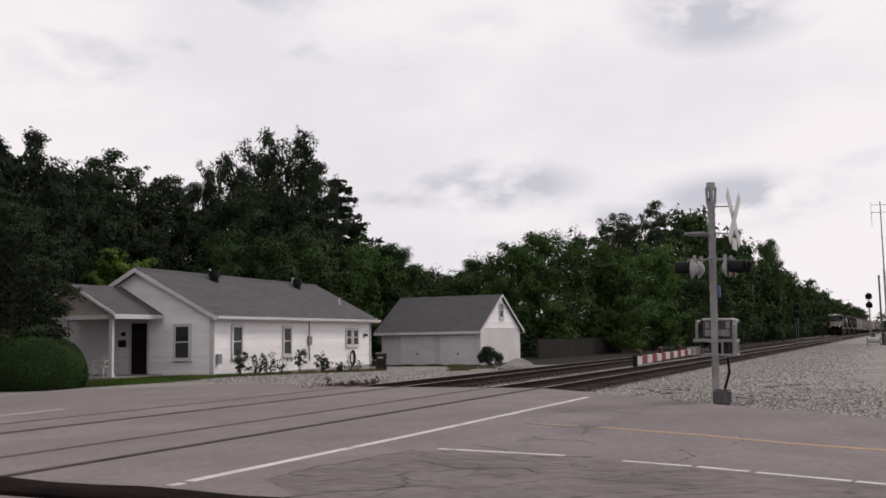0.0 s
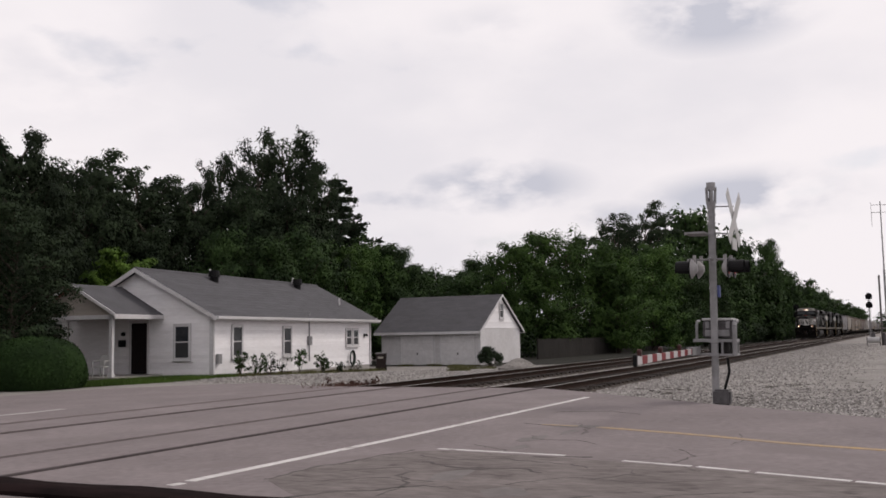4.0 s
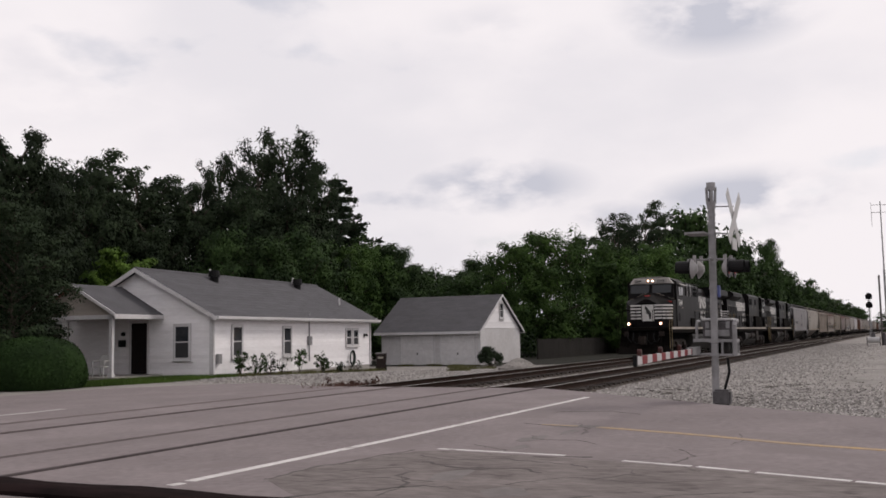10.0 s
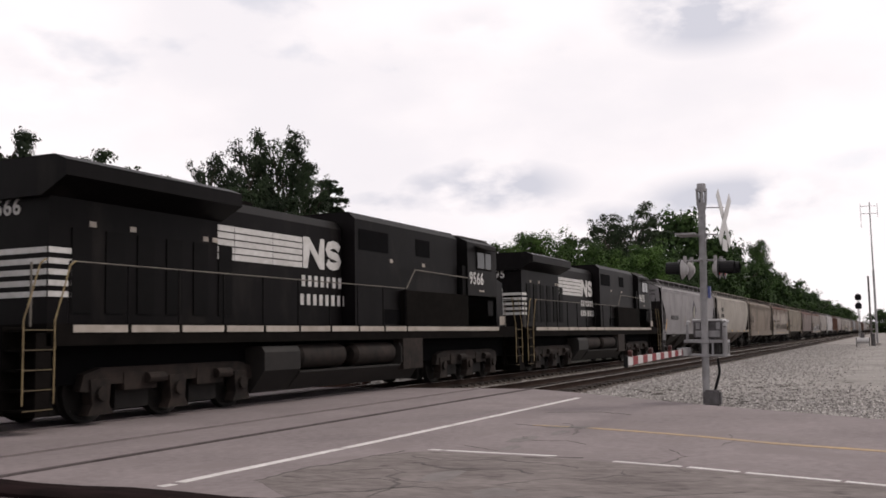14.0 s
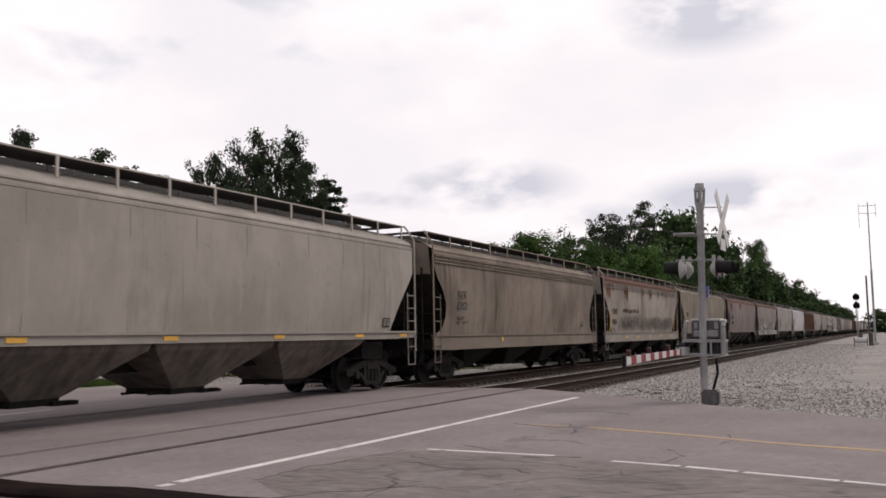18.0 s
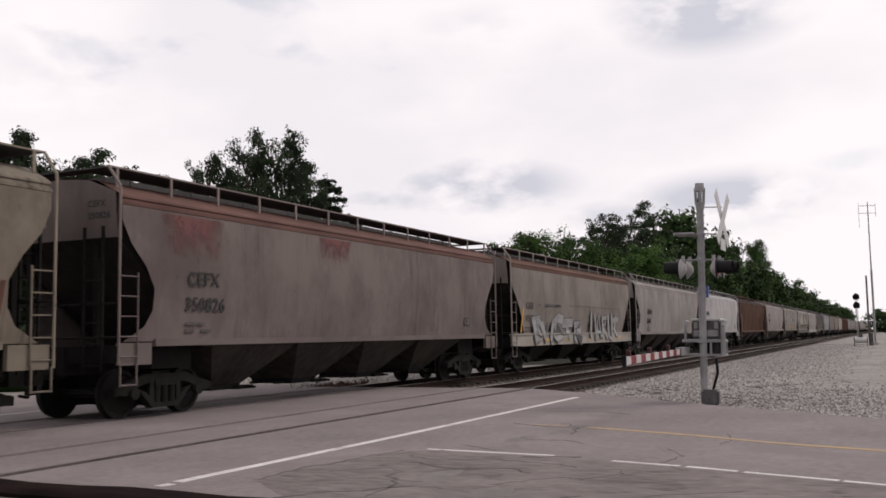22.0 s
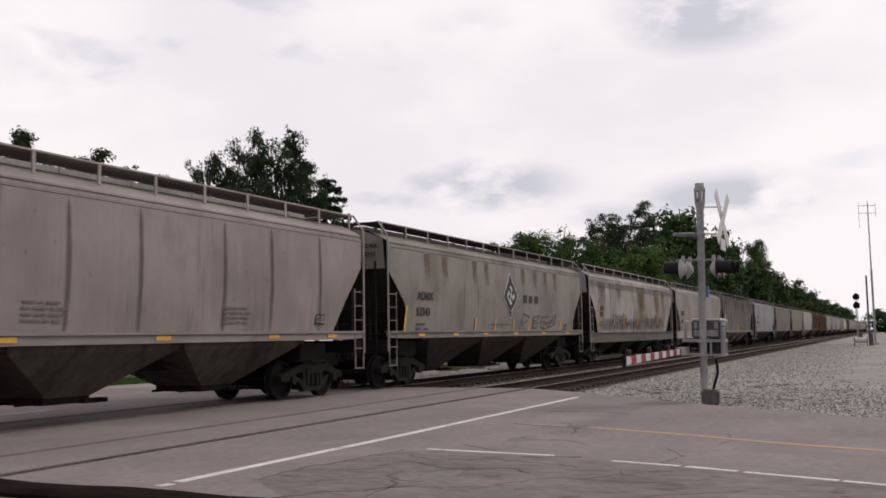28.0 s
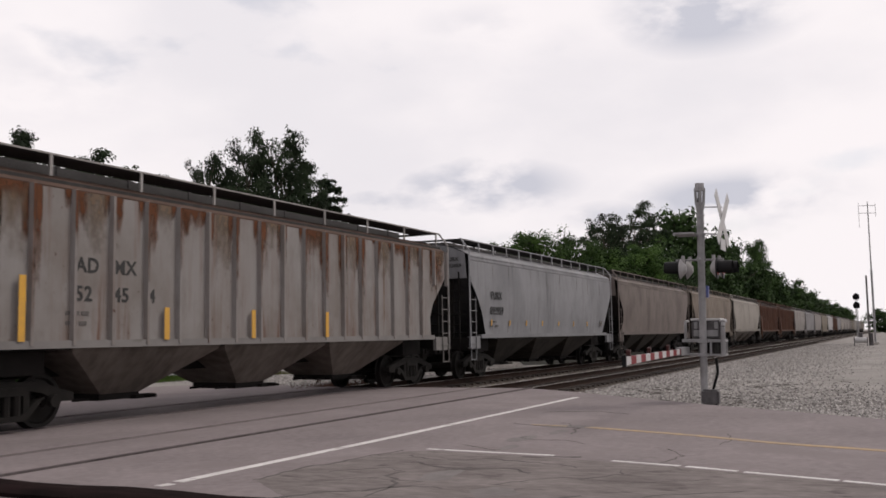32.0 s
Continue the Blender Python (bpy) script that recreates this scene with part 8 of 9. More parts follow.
def build_house():
    h = thing("house", "white clapboard bungalow with grey shingle roof and porch", "house", HOUSE)
    W, E, RZ, L = 7.26, 2.52, 4.42, 16.0
    bm = B()
    box(bm, 0.0, L, 0.0, W, -0.9, E)
    prism(bm, [(0, E), (W, E), (W / 2, RZ)], "x", 0.0, L)
    part("wall", bm, SIDING, h)
    siding(h, "x", -0.02, L, -0.003, -0.08, E - 0.05)
    siding(h, "y", -0.02, W, -0.003, -0.06, E)
    siding(h, "y", 0, W, -0.003, E, RZ - 0.1, clip=lambda z: ((z - E) / (RZ - E) * W / 2 + 0.02, W - (z - E) / (RZ - E) * W / 2 - 0.02))
    bm = B()
    box(bm, 0.02, L - 0.02, -0.012, 0, -0.9, -0.09)
    part("foundation", bm, CONCRETE, h)
    slope = (RZ - E + 0.03) / (W / 2)
    for s in (0, 1):
        def Y(q):
            return q if s == 0 else W - q
        bm = B()
        z_e = RZ + 0.03 - slope * (W / 2 + 0.4)
        prism(bm, [(Y(-0.4), z_e), (Y(W / 2), RZ + 0.03), (Y(W / 2), RZ + 0.15), (Y(-0.4), z_e + 0.12)], "x", -0.32, L + 0.5)
        part("roof_slope", bm, ROOF, h)
        # shingle courses: thin lapped strips
        k = 0
        q = -0.4
        while q < W / 2 - 0.15:
            k += 1
            za, zb = z_e + 0.12 + slope * (q + 0.4), z_e + 0.12 + slope * (q + 0.4 + 0.27)
            if s == 0:
                bm = B()
                prism(bm, [(Y(q), za), (Y(q), za + 0.009), (Y(q + 0.27), zb + 0.004), (Y(q + 0.27), zb)], "x", -0.3, L + 0.48)
                part("shingle_course", bm, ROOF, h)
            q += 0.26
        bm = B()
        box(bm, -0.3, L + 0.5, *sorted((Y(-0.42), Y(-0.38))), z_e - 0.06, z_e + 0.1)
        part("fascia", bm, TRIM, h)
        bm = B()
        prism(bm, [(Y(-0.42), z_e + 0.11), (Y(-0.42), z_e), (Y(-0.47), z_e - 0.03), (Y(-0.53), z_e), (Y(-0.54), z_e + 0.11)], "x", -0.3, L + 0.5)
        part("gutter", bm, TRIM, h)
        for x0 in (-0.34, L + 0.5):
            bm = B()
            prism(bm, [(Y(-0.42), z_e - 0.08), (Y(-0.42), z_e + 0.10), (Y(W / 2), RZ + 0.14), (Y(W / 2), RZ - 0.06)], "x", x0, x0 + 0.04)
            part("rake_board", bm, TRIM, h)
        bm = B()
        box(bm, -0.3, L + 0.48, *sorted((Y(-0.38), Y(0))), z_e - 0.05, z_e - 0.02)
        part("soffit", bm, TRIM, h)
    bm = B()
    prism(bm, [(W / 2 - 0.16, RZ + 0.09), (W / 2, RZ + 0.18), (W / 2 + 0.16, RZ + 0.09), (W / 2, RZ + 0.15)], "x", -0.3, L + 0.5)
    part("ridge_cap", bm, ROOF, h)
    for x in (0.03, L - 0.03):
        bm = B()
        box(bm, x - 0.05, x + 0.05, -0.1, -0.03, -0.1, 2.3)
        part("downspout", bm, TRIM, h, "white downspout at the corner")
    bm = B()
    pipe(bm, [(L - 0.03, -0.08, 2.3), (L + 0.1, -0.25, 2.4), (L + 0.1, -0.46, 2.47)], 0.04, 6)
    part("downspout_elbow", bm, TRIM, h)
    bm = B()
    box(bm, -0.05, 0.06, -0.05, -0.03, -0.06, E)
    box(bm, -0.05, -0.03, -0.05, 0.08, -0.06, E)
    part("corner_board", bm, TRIM, h)
    # windows: long wall, then front wall
    wall_window(h, "x", 1.53, 2.22, -0.02, 0.74, 1.99)
    wall_window(h, "x", 5.96, 6.61, -0.02, 0.72, 1.95)
    wall_window(h, "x", 12.85, 13.42, -0.02, 1.06, 1.86)
    wall_window(h, "x", 13.72, 14.29, -0.02, 1.06, 1.86)
    wall_window(h, "y", 1.07, 1.72, -0.02, 0.71, 2.04)
    # doorway with a dark storm door, mailbox and notice
    d = new("door")
    d.parent = h
    bm = B()
    box(bm, -0.06, -0.03, 3.14, 3.94, 0.05, 2.2)
    part("door_leaf", bm, mat("dark_storm_door", (0.006, 0.004, 0.004), (0.012, 0.008, 0.008), rough=0.5, spec=0.1, scale=8), d, "near-black storm door")
    bm = B()
    for y0, y1, z0, z1 in ((3.04, 3.14, 0.05, 2.3), (3.94, 4.04, 0.05, 2.3), (3.14, 3.94, 2.2, 2.3)):
        box(bm, -0.075, -0.02, y0, y1, z0, z1)
    part("door_frame", bm, TRIM, d)
    bm = B()
    box(bm, -0.1, -0.06, 3.2, 3.3, 1.0, 1.12)
    part("door_handle", bm, BLACKMETAL, d)
    bm = B()
    box(bm, -0.16, -0.03, 4.25, 4.55, 1.2, 1.5)
    part("mailbox", bm, BLACKMETAL, h, "black wall mailbox")
    bm = B()
    rod(bm, (-0.12, 4.35, 1.75), (-0.03, 4.35, 1.75), 0.09, 10)
    part("porch_lamp", bm, BLACKMETAL, h)
    # roof vents
    for x, y in ((4.7, 2.95), (12.9, 2.95)):
        z = RZ + 0.15 - slope * (W / 2 - y)
        bm = B()
        rod(bm, (x, y, z - 0.1), (x, y, z + 0.3), 0.2, 14)
        rod(bm, (x, y, z + 0.2), (x, y, z + 0.5), 0.28, 14, r2=0.24)
        part("roof_vent", bm, BLACKMETAL, h, "black turbine roof vent")
        bm = B()
        rod(bm, (x + 0.4, y + 0.5, z), (x + 0.4, y + 0.5, z + 0.62), 0.05, 8)
        part("vent_pipe", bm, TRIM, h, "white vent pipe")
    z = RZ + 0.15 - slope * (W / 2 - 1.2)
    bm = B()
    rod(bm, (14.6, 1.2, z - 0.05), (14.6, 1.2, z + 0.4), 0.045, 8)
    part("vent_pipe", bm, TRIM, h, "white vent pipe")
    # service fittings on the long wall
    bm = B()
    rod(bm, (8.52, -0.07, 0.3), (8.52, -0.07, 2.75), 0.03, 6)
    part("service_conduit", bm, STEEL, h)
    bm = B()
    box(bm, 8.38, 8.66, -0.16, -0.03, 1.1, 1.55)
    rod(bm, (8.52, -0.2, 1.42), (8.52, -0.14, 1.42), 0.09, 12)
    part("electric_meter", bm, STEEL, h, "grey electric meter")
    bm = B()
    box(bm, 0.25, 0.5, -0.18, -0.03, 0.45, 0.85)
    part("utility_box", bm, STEEL, h)
    bm = B()
    box(bm, 15.15, 15.4, -0.14, -0.03, 1.5, 1.65)
    rod(bm, (15.2, -0.14, 1.58), (15.1, -0.26, 1.54), 0.06, 8)
    part("wall_light", bm, BLACKMETAL, h)
    bm = B()
    for k in range(5):
        for a in range(16):
            p, q = a / 16 * 6.283, (a + 1) / 16 * 6.283
            rr = 0.24 + 0.02 * k
            rod(bm, (13.4 + math.cos(p) * rr, -0.1 - 0.02 * k, 0.33 + math.sin(p) * rr * 1.3), (13.4 + math.cos(q) * rr, -0.1 - 0.02 * k, 0.33 + math.sin(q) * rr * 1.3), 0.022, 5)
    part("garden_hose", bm, mat("dark_green_hose", (0.02, 0.03, 0.024), rough=0.5), h, "coiled dark garden hose")
    # porch: slab, posts, gable roof
    bm = B()
    box(bm, -3.05, -0.03, 2.35, 6.9, -0.4, 0.04)
    part("porch_slab", bm, CONCRETE, h)
    for y in (2.72, 5.0, 6.35):
        bm = B()
        box(bm, -2.92, -2.78, y - 0.07, y + 0.07, 0.04, 2.36)
        box(bm, -2.95, -2.75, y - 0.1, y + 0.1, 0.04, 0.16)
        box(bm, -2.95, -2.75, y - 0.1, y + 0.1, 2.26, 2.36)
        part("porch_post", bm, TRIM, h, "white square porch post")
    bm = B()
    box(bm, -2.98, -2.72, 2.6, 6.6, 2.34, 2.5)
    box(bm, -2.98, 0, 2.6, 2.8, 2.34, 2.5)
    part("porch_beam", bm, TRIM, h)
    bm = B()
    prism(bm, [(2.6, 2.5), (6.6, 2.5), (4.5, 3.62)], "x", -2.95, -2.8)
    part("porch_gable", bm, TANSIDE, h)
    siding(h, "y", 2.6, 6.6, -2.95, 2.5, 3.5, clip=lambda z: (2.6 + (z - 2.5) / 1.12 * 1.9 + 0.05, 6.6 - (z - 2.5) / 1.12 * 2.1 - 0.05), paint=TANSIDE)
    for s in (0, 1):
        bm = B()
        q = [(2.35, 2.42), (4.5, 3.66), (4.5, 3.78), (2.35, 2.54)] if s == 0 else [(6.75, 2.42), (4.5, 3.66), (4.5, 3.78), (6.75, 2.54)]
        prism(bm, q, "x", -3.15, 0.6)
        part("porch_roof_slope", bm, ROOF if s == 0 else mat("reddish_shingle", (0.16, 0.065, 0.05), (0.10, 0.045, 0.04), rough=0.95, scale=20, bump=0.4), h)
        bm = B()
        y = 2.33 if s == 0 else 6.75
        box(bm, -3.15, -0.04, y, y + 0.03, 2.34, 2.52)
        part("porch_fascia", bm, TRIM, h)
        bm = B()
        q = [(2.33, 2.42), (4.5, 3.66), (4.5, 3.79), (2.33, 2.55)] if s == 0 else [(6.78, 2.42), (4.5, 3.66), (4.5, 3.79), (6.78, 2.55)]
        prism(bm, q, "x", -3.19, -3.15)
        part("porch_rake", bm, TRIM, h)
    # the lower wing beyond the porch
    bm = B()
    box(bm, 0.6, 6, W, 10.4, -0.5, 2.2)
    part("wing_wall", bm, mat("pinkish_siding", (0.40, 0.35, 0.34), (0.33, 0.285, 0.275), rough=0.7, scale=5, stretch=(0.3, 0.3, 2)), h, "pale pinkish side wing")
    bm = B()
    prism(bm, [(W, 2.55), (10.7, 2.15), (10.7, 2.25), (W, 2.68)], "x", 0.3, 6.3)
    part("wing_roof", bm, ROOF, h)
    return h


build_house()


def patio_chair(at):
    c = thing("patio_chair", "white moulded patio chair on the porch", "chair", at)
    P = mat("white_plastic", (0.55, 0.54, 0.53), (0.45, 0.44, 0.43), rough=0.5, scale=6)
    put(c, "seat", P, (-0.25, 0.25, -0.25, 0.25, 0.38, 0.42))
    bm = B()
    prism(bm, [(0.22, 0.42), (0.34, 0.85), (0.31, 0.86), (0.19, 0.42)], "y", -0.25, 0.25)
    part("backrest", bm, P, c)
    for x in (-0.23, 0.23):
        for y in (-0.23, 0.23):
            bm = B()
            rod(bm, (x, y, 0.39), (x * 1.15, y * 1.15, 0), 0.025, 6)
            part("leg", bm, P, c)
    for y in (-0.28, 0.28):
        bm = B()
        pipe(bm, [(-0.24, y, 0.4), (-0.24, y, 0.62), (0.26, y, 0.64)], 0.025, 6)
        part("armrest", bm, P, c)


q = at_house(-2.2, 3.7, 0.04)
patio_chair(pose(q.x, q.y, q.z, 0, 0, 10))

# shrubs along the long wall
for i, (u, h, d, lf) in enumerate(((0.95, 1.0, 0.8, LEAF_MID), (2.3, 0.95, 0.8, LEAF_MID), (3.4, 0.9, 0.35, LEAF_DARK), (4.6, 0.85, 0.15, LEAF_DARK), (6.2, 1.1, 0.8, LEAF_MID), (8.6, 0.9, 1.0, LEAF_MID), (10.2, 0.45, 0.4, LEAF_DARK), (12.6, 0.6, 0.1, LEAF_DARK))):
    p = at_house(u, -0.75)
    small_shrub(p.x, p.y, height(p.x, p.y) - 0.02, h, 40 + i, lf, dens=d)


# ---- garage ----
def build_garage():
    g = thing("garage", "white double garage with grey gable roof", "garage", pose(59.05, 25.97, -0.6))
    D, Wd, E, RZ = 7.7, 7.3, 2.45, 4.78
    stucco = mat("white_masonry", (0.60, 0.585, 0.59), (0.48, 0.46, 0.46), rough=0.8, scale=6, big=0.5, bump=0.1)
    bm = B()
    box(bm, 0, Wd, 0, D, -0.6, E)
    prism(bm, [(0, E), (Wd, E), (Wd / 2, RZ)], "y", 0, D)
    part("wall", bm, stucco, g)
    siding(g, "x", 0, Wd, -0.003, E + 0.08, RZ - 0.1, clip=lambda z: ((z - E) / (RZ - E) * Wd / 2 + 0.03, Wd - (z - E) / (RZ - E) * Wd / 2 - 0.03))
    sl = (RZ - E) / (Wd / 2)
    for s in (0, 1):
        def X(q):
            return q if s == 0 else Wd - q
        ze = RZ + 0.03 - sl * (Wd / 2 + 0.4)
        bm = B()
        prism(bm, [(X(-0.4), ze), (X(Wd / 2), RZ + 0.03), (X(Wd / 2), RZ + 0.15), (X(-0.4), ze + 0.12)], "y", -0.18, D + 0.4)
        part("roof_slope", bm, ROOF, g)
        if s == 0:
            q = -0.4
            while q < Wd / 2 - 0.15:
                za, zb = ze + 0.12 + sl * (q + 0.4), ze + 0.12 + sl * (q + 0.67)
                bm = B()
                prism(bm, [(q, za), (q, za + 0.009), (q + 0.27, zb + 0.004), (q + 0.27, zb)], "y", -0.17, D + 0.39)
                part("shingle_course", bm, ROOF, g)
                q += 0.27
        bm = B()
        box(bm, *sorted((X(-0.43), X(-0.39))), -0.18, D + 0.4, ze - 0.07, ze + 0.11)
        part("fascia", bm, TRIM, g)
        bm = B()
        prism(bm, [(X(-0.43), ze - 0.05), (X(-0.43), ze + 0.12), (X(Wd / 2), RZ + 0.15), (X(Wd / 2), RZ - 0.02)], "y", -0.22, -0.18)
        part("rake_board", bm, TRIM, g)
    for a, b in ((3.55, 6.1), (0.42, 2.98)):
        d = new("garage_door")
        d.parent = g
        for k in range(4):
            bm = B()
            z = 0.02 + k * 0.525
            box(bm, 0.03 - 0.06, 0.02, a, b, z, z + 0.51)
            part("door_panel", bm, mat("white_door_panel", (0.68, 0.66, 0.66), (0.56, 0.54, 0.54), rough=0.6, scale=4, bump=0.05), d)
        bm = B()
        for y0, y1, z0, z1 in ((a - 0.1, a, -0.3, 2.22), (b, b + 0.1, -0.3, 2.22), (a, b, 2.12, 2.22)):
            box(bm, -0.06, 0.02, y0, y1, z0, z1)
        part("door_frame", bm, TRIM, d)
        bm = B()
        box(bm, -0.07, -0.03, (a + b) / 2 - 0.04, (a + b) / 2 + 0.04, 0.75, 0.9)
        part("door_handle", bm, BLACKMETAL, d)
    wall_window(g, "x", 3.4, 3.95, -0.02, 3.3, 4.28)


build_garage()


def small_shed():
    s = thing("shed", "small white shed behind the garage", "shed", pose(69.5, 29.5, -0.6))
    put(s, "wall", SIDING, (0, 2.6, 0, 3, 0, 2.3))
    bm = B()
    prism(bm, [(-0.2, 2.25), (1.3, 3.0), (2.8, 2.25), (2.8, 2.35), (1.3, 3.1), (-0.2, 2.35)], "y", -0.2, 3.2)
    part("roof", bm, ROOF, s)


small_shed()


def wheelie_bin(at):
    b = thing("wheelie_bin", "dark brown wheeled rubbish bin beside the house", "bin", at)
    M = mat("dark_brown_plastic", (0.03, 0.02, 0.018), (0.02, 0.014, 0.013), rough=0.5, scale=5)
    bm = B()
    loft(bm, [[(-0.26, -0.24, 0.08), (0.26, -0.24, 0.08), (0.26, 0.24, 0.08), (-0.26, 0.24, 0.08)], [(-0.33, -0.31, 1.0), (0.33, -0.31, 1.0), (0.33, 0.33, 1.0), (-0.33, 0.33, 1.0)]])
    part("body", bm, M, b)
    put(b, "lid", mat("pale_lid", (0.25, 0.24, 0.24), rough=0.5), (-0.35, 0.35, -0.34, 0.38, 1.0, 1.07))
    for x in (-0.3, 0.3):
        bm = B()
        rod(bm, (x - 0.03, 0.25, 0.12), (x + 0.03, 0.25, 0.12), 0.12, 12)
        part("wheel", bm, RUBBER, b)
    put(b, "label_plate", DECAL_DIM, (-0.2, 0.12, -0.325, -0.28, 0.72, 0.84))


wheelie_bin(pose(49.2, 28.1, -0.55, 0, 0, -60))
# Weathered boards, with the deep shade under the trees put into their colour.
WOODF = mat("weathered_fence_board", (0.028, 0.025, 0.023), (0.016, 0.014, 0.012), rough=0.95, scale=7, big=0.8, stretch=(1, 1, 0.2), bump=0.3, vary=0.2)


def fence(p, q, h, n, label):
    """Board fence: posts, rails and panels of upright boards."""
    f = thing("fence", label, "fence")
    p, q = Vector(p), Vector(q)
    d = (q - p) / n
    ang = math.degrees(math.atan2(d.y, d.x))
    for i in range(n + 1):
        a = p + d * i
        bm = B()
        box(bm, -0.05, 0.05, -0.05, 0.05, -0.5, h + 0.08)
        ob = part("post", bm, WOODF, f)
        ob.matrix_basis = pose(a.x, a.y, a.z, 0, 0, ang)
        if i < n:
            bm = B()
            k = int(d.length / 0.15)
            for j in range(k):
                x = j * d.length / k
                hh = h + 0.02 * math.sin(j * 3.7 + i)
                box(bm, x + 0.01, x + d.length / k - 0.01, -0.08, -0.055, 0.03, hh)
            box(bm, 0, d.length, -0.055, -0.02, 0.3, 0.4)
            box(bm, 0, d.length, -0.055, -0.02, h - 0.4, h - 0.3)
            ob = part("panel", bm, WOODF, f)
            ob.matrix_basis = pose(a.x, a.y, a.z, 0, 0, ang)
            tagged(ob, kind="stuff")
    return f


fence((71.5, 26.5, -0.7), (112, 26.2, -0.75), 1.75, 16, "weathered grey board fence beneath the trees")
fence((48.4, 29.3, -0.5), (51.2, 31.2, -0.5), 1.5, 1, "short weathered fence panel beside the house")


def mound():
    """A heap of loose gravel beside the track."""
    rng = random.Random(9)
    bm = B()
    for i in range(2600):
        a, r = rng.uniform(0, 6.283), rng.uniform(0, 1) ** 0.5
        x, y = math.cos(a) * r * 1.45, math.sin(a) * r * 1.0
        z = 0.52 * max(0, 1 - r ** 1.6) + 0.06 * math.sin(x * 4)
        stone(bm, (x, y, z), rng.uniform(0.035, 0.07), rng)
    ob = solid("gravel_heap", bm, STONE, "heap of loose grey gravel beside the track", "gravel", pose(49.6, 19.6, -0.45), kind="stuff")


STONE = mat("crushed_stone", (0.34, 0.32, 0.30), (0.20, 0.185, 0.175), rough=0.95, scale=5, big=1.0, spread=0.9, bump=0.2)


def stone(bm, c, r, rng):
    q = [Vector((rng.uniform(0.7, 1.2) * r * a, rng.uniform(0.7, 1.2) * r * b, rng.uniform(0.5, 0.9) * r * d)) for a, b, d in ((1, 0, 0.1), (-0.3, 1, 0), (-0.7, -0.9, 0), (0, 0.1, 1), (0.2, 0, -0.8))]
    s = rng.uniform(0, 6.28)
    cs, sn = math.cos(s), math.sin(s)
    v = [bm.verts.new((c[0] + p.x * cs - p.y * sn, c[1] + p.x * sn + p.y * cs, c[2] + p.z)) for p in q]
    for f in ((0, 1, 3), (1, 2, 3), (2, 0, 3), (1, 0, 4), (2, 1, 4), (0, 2, 4)):
        bm.faces.new([v[i] for i in f])


mound()


def garage_shrub():
    rng = np.random.default_rng(61)
    t = thing("shrub", "dark round shrub at the garage corner", "shrub", pose(55.0, 23.6, -0.6), group="shrubs along the house")
    bm, pts = B(), []
    for k in range(22):
        a, e = rng.uniform(0, 6.28), rng.uniform(0.15, 1.5)
        tip = Vector((math.cos(a) * math.cos(e) * 0.8, math.sin(a) * math.cos(e) * 0.8, 0.35 + math.sin(e) * 1.0 * rng.uniform(0.7, 1.1)))
        limb(bm, (0, 0, -0.05), tip, 0.02, 0.006, 4)
        pts.append(clump_points(rng, np.array(tip) * rng.uniform(0.7, 0.95), rng.uniform(0.2, 0.34), 150, 0.9))
    part("woody_base", bm, BARK, t)
    part("foliage", leaf_mesh("leaves", np.concatenate(pts), 0.075, rng), LEAF_DARK, t)


garage_shrub()
DRYWEED = leaf_mat("dry_brown_weeds", (0.085, 0.045, 0.035), (0.04, 0.022, 0.018), 0.3)
for i, (x, y, h) in enumerate(((25.2, 15.95, 0.24), (25.3, 15.55, 0.2), (25.9, 15.75, 0.22), (26.4, 15.5, 0.16))):
    small_shrub(x, y, height(x, y) - 0.02, h, 70 + i, DRYWEED, "low dry brown weeds beside the track", 1.0, 0.22, "dry_weeds", "dry weeds by the track")
# ---- crossing signal ----
SIGRED = mat("red_reflective", (0.17, 0.009, 0.014), (0.13, 0.008, 0.012), rough=0.5, scale=8, bump=0)
SIGWHITE = mat("white_reflective", (0.46, 0.455, 0.455), (0.35, 0.34, 0.34), rough=0.5, scale=8, bump=0)
CABINET = mat("grey_gate_cabinet", (0.115, 0.108, 0.112), (0.06, 0.056, 0.058), rough=0.6, metal=0.1, scale=8, big=2, bump=0.05)
HOODB = mat("black_lamp_hood", (0.006, 0.006, 0.0065), (0.010, 0.0095, 0.010), rough=0.5, spec=0.12, scale=6)


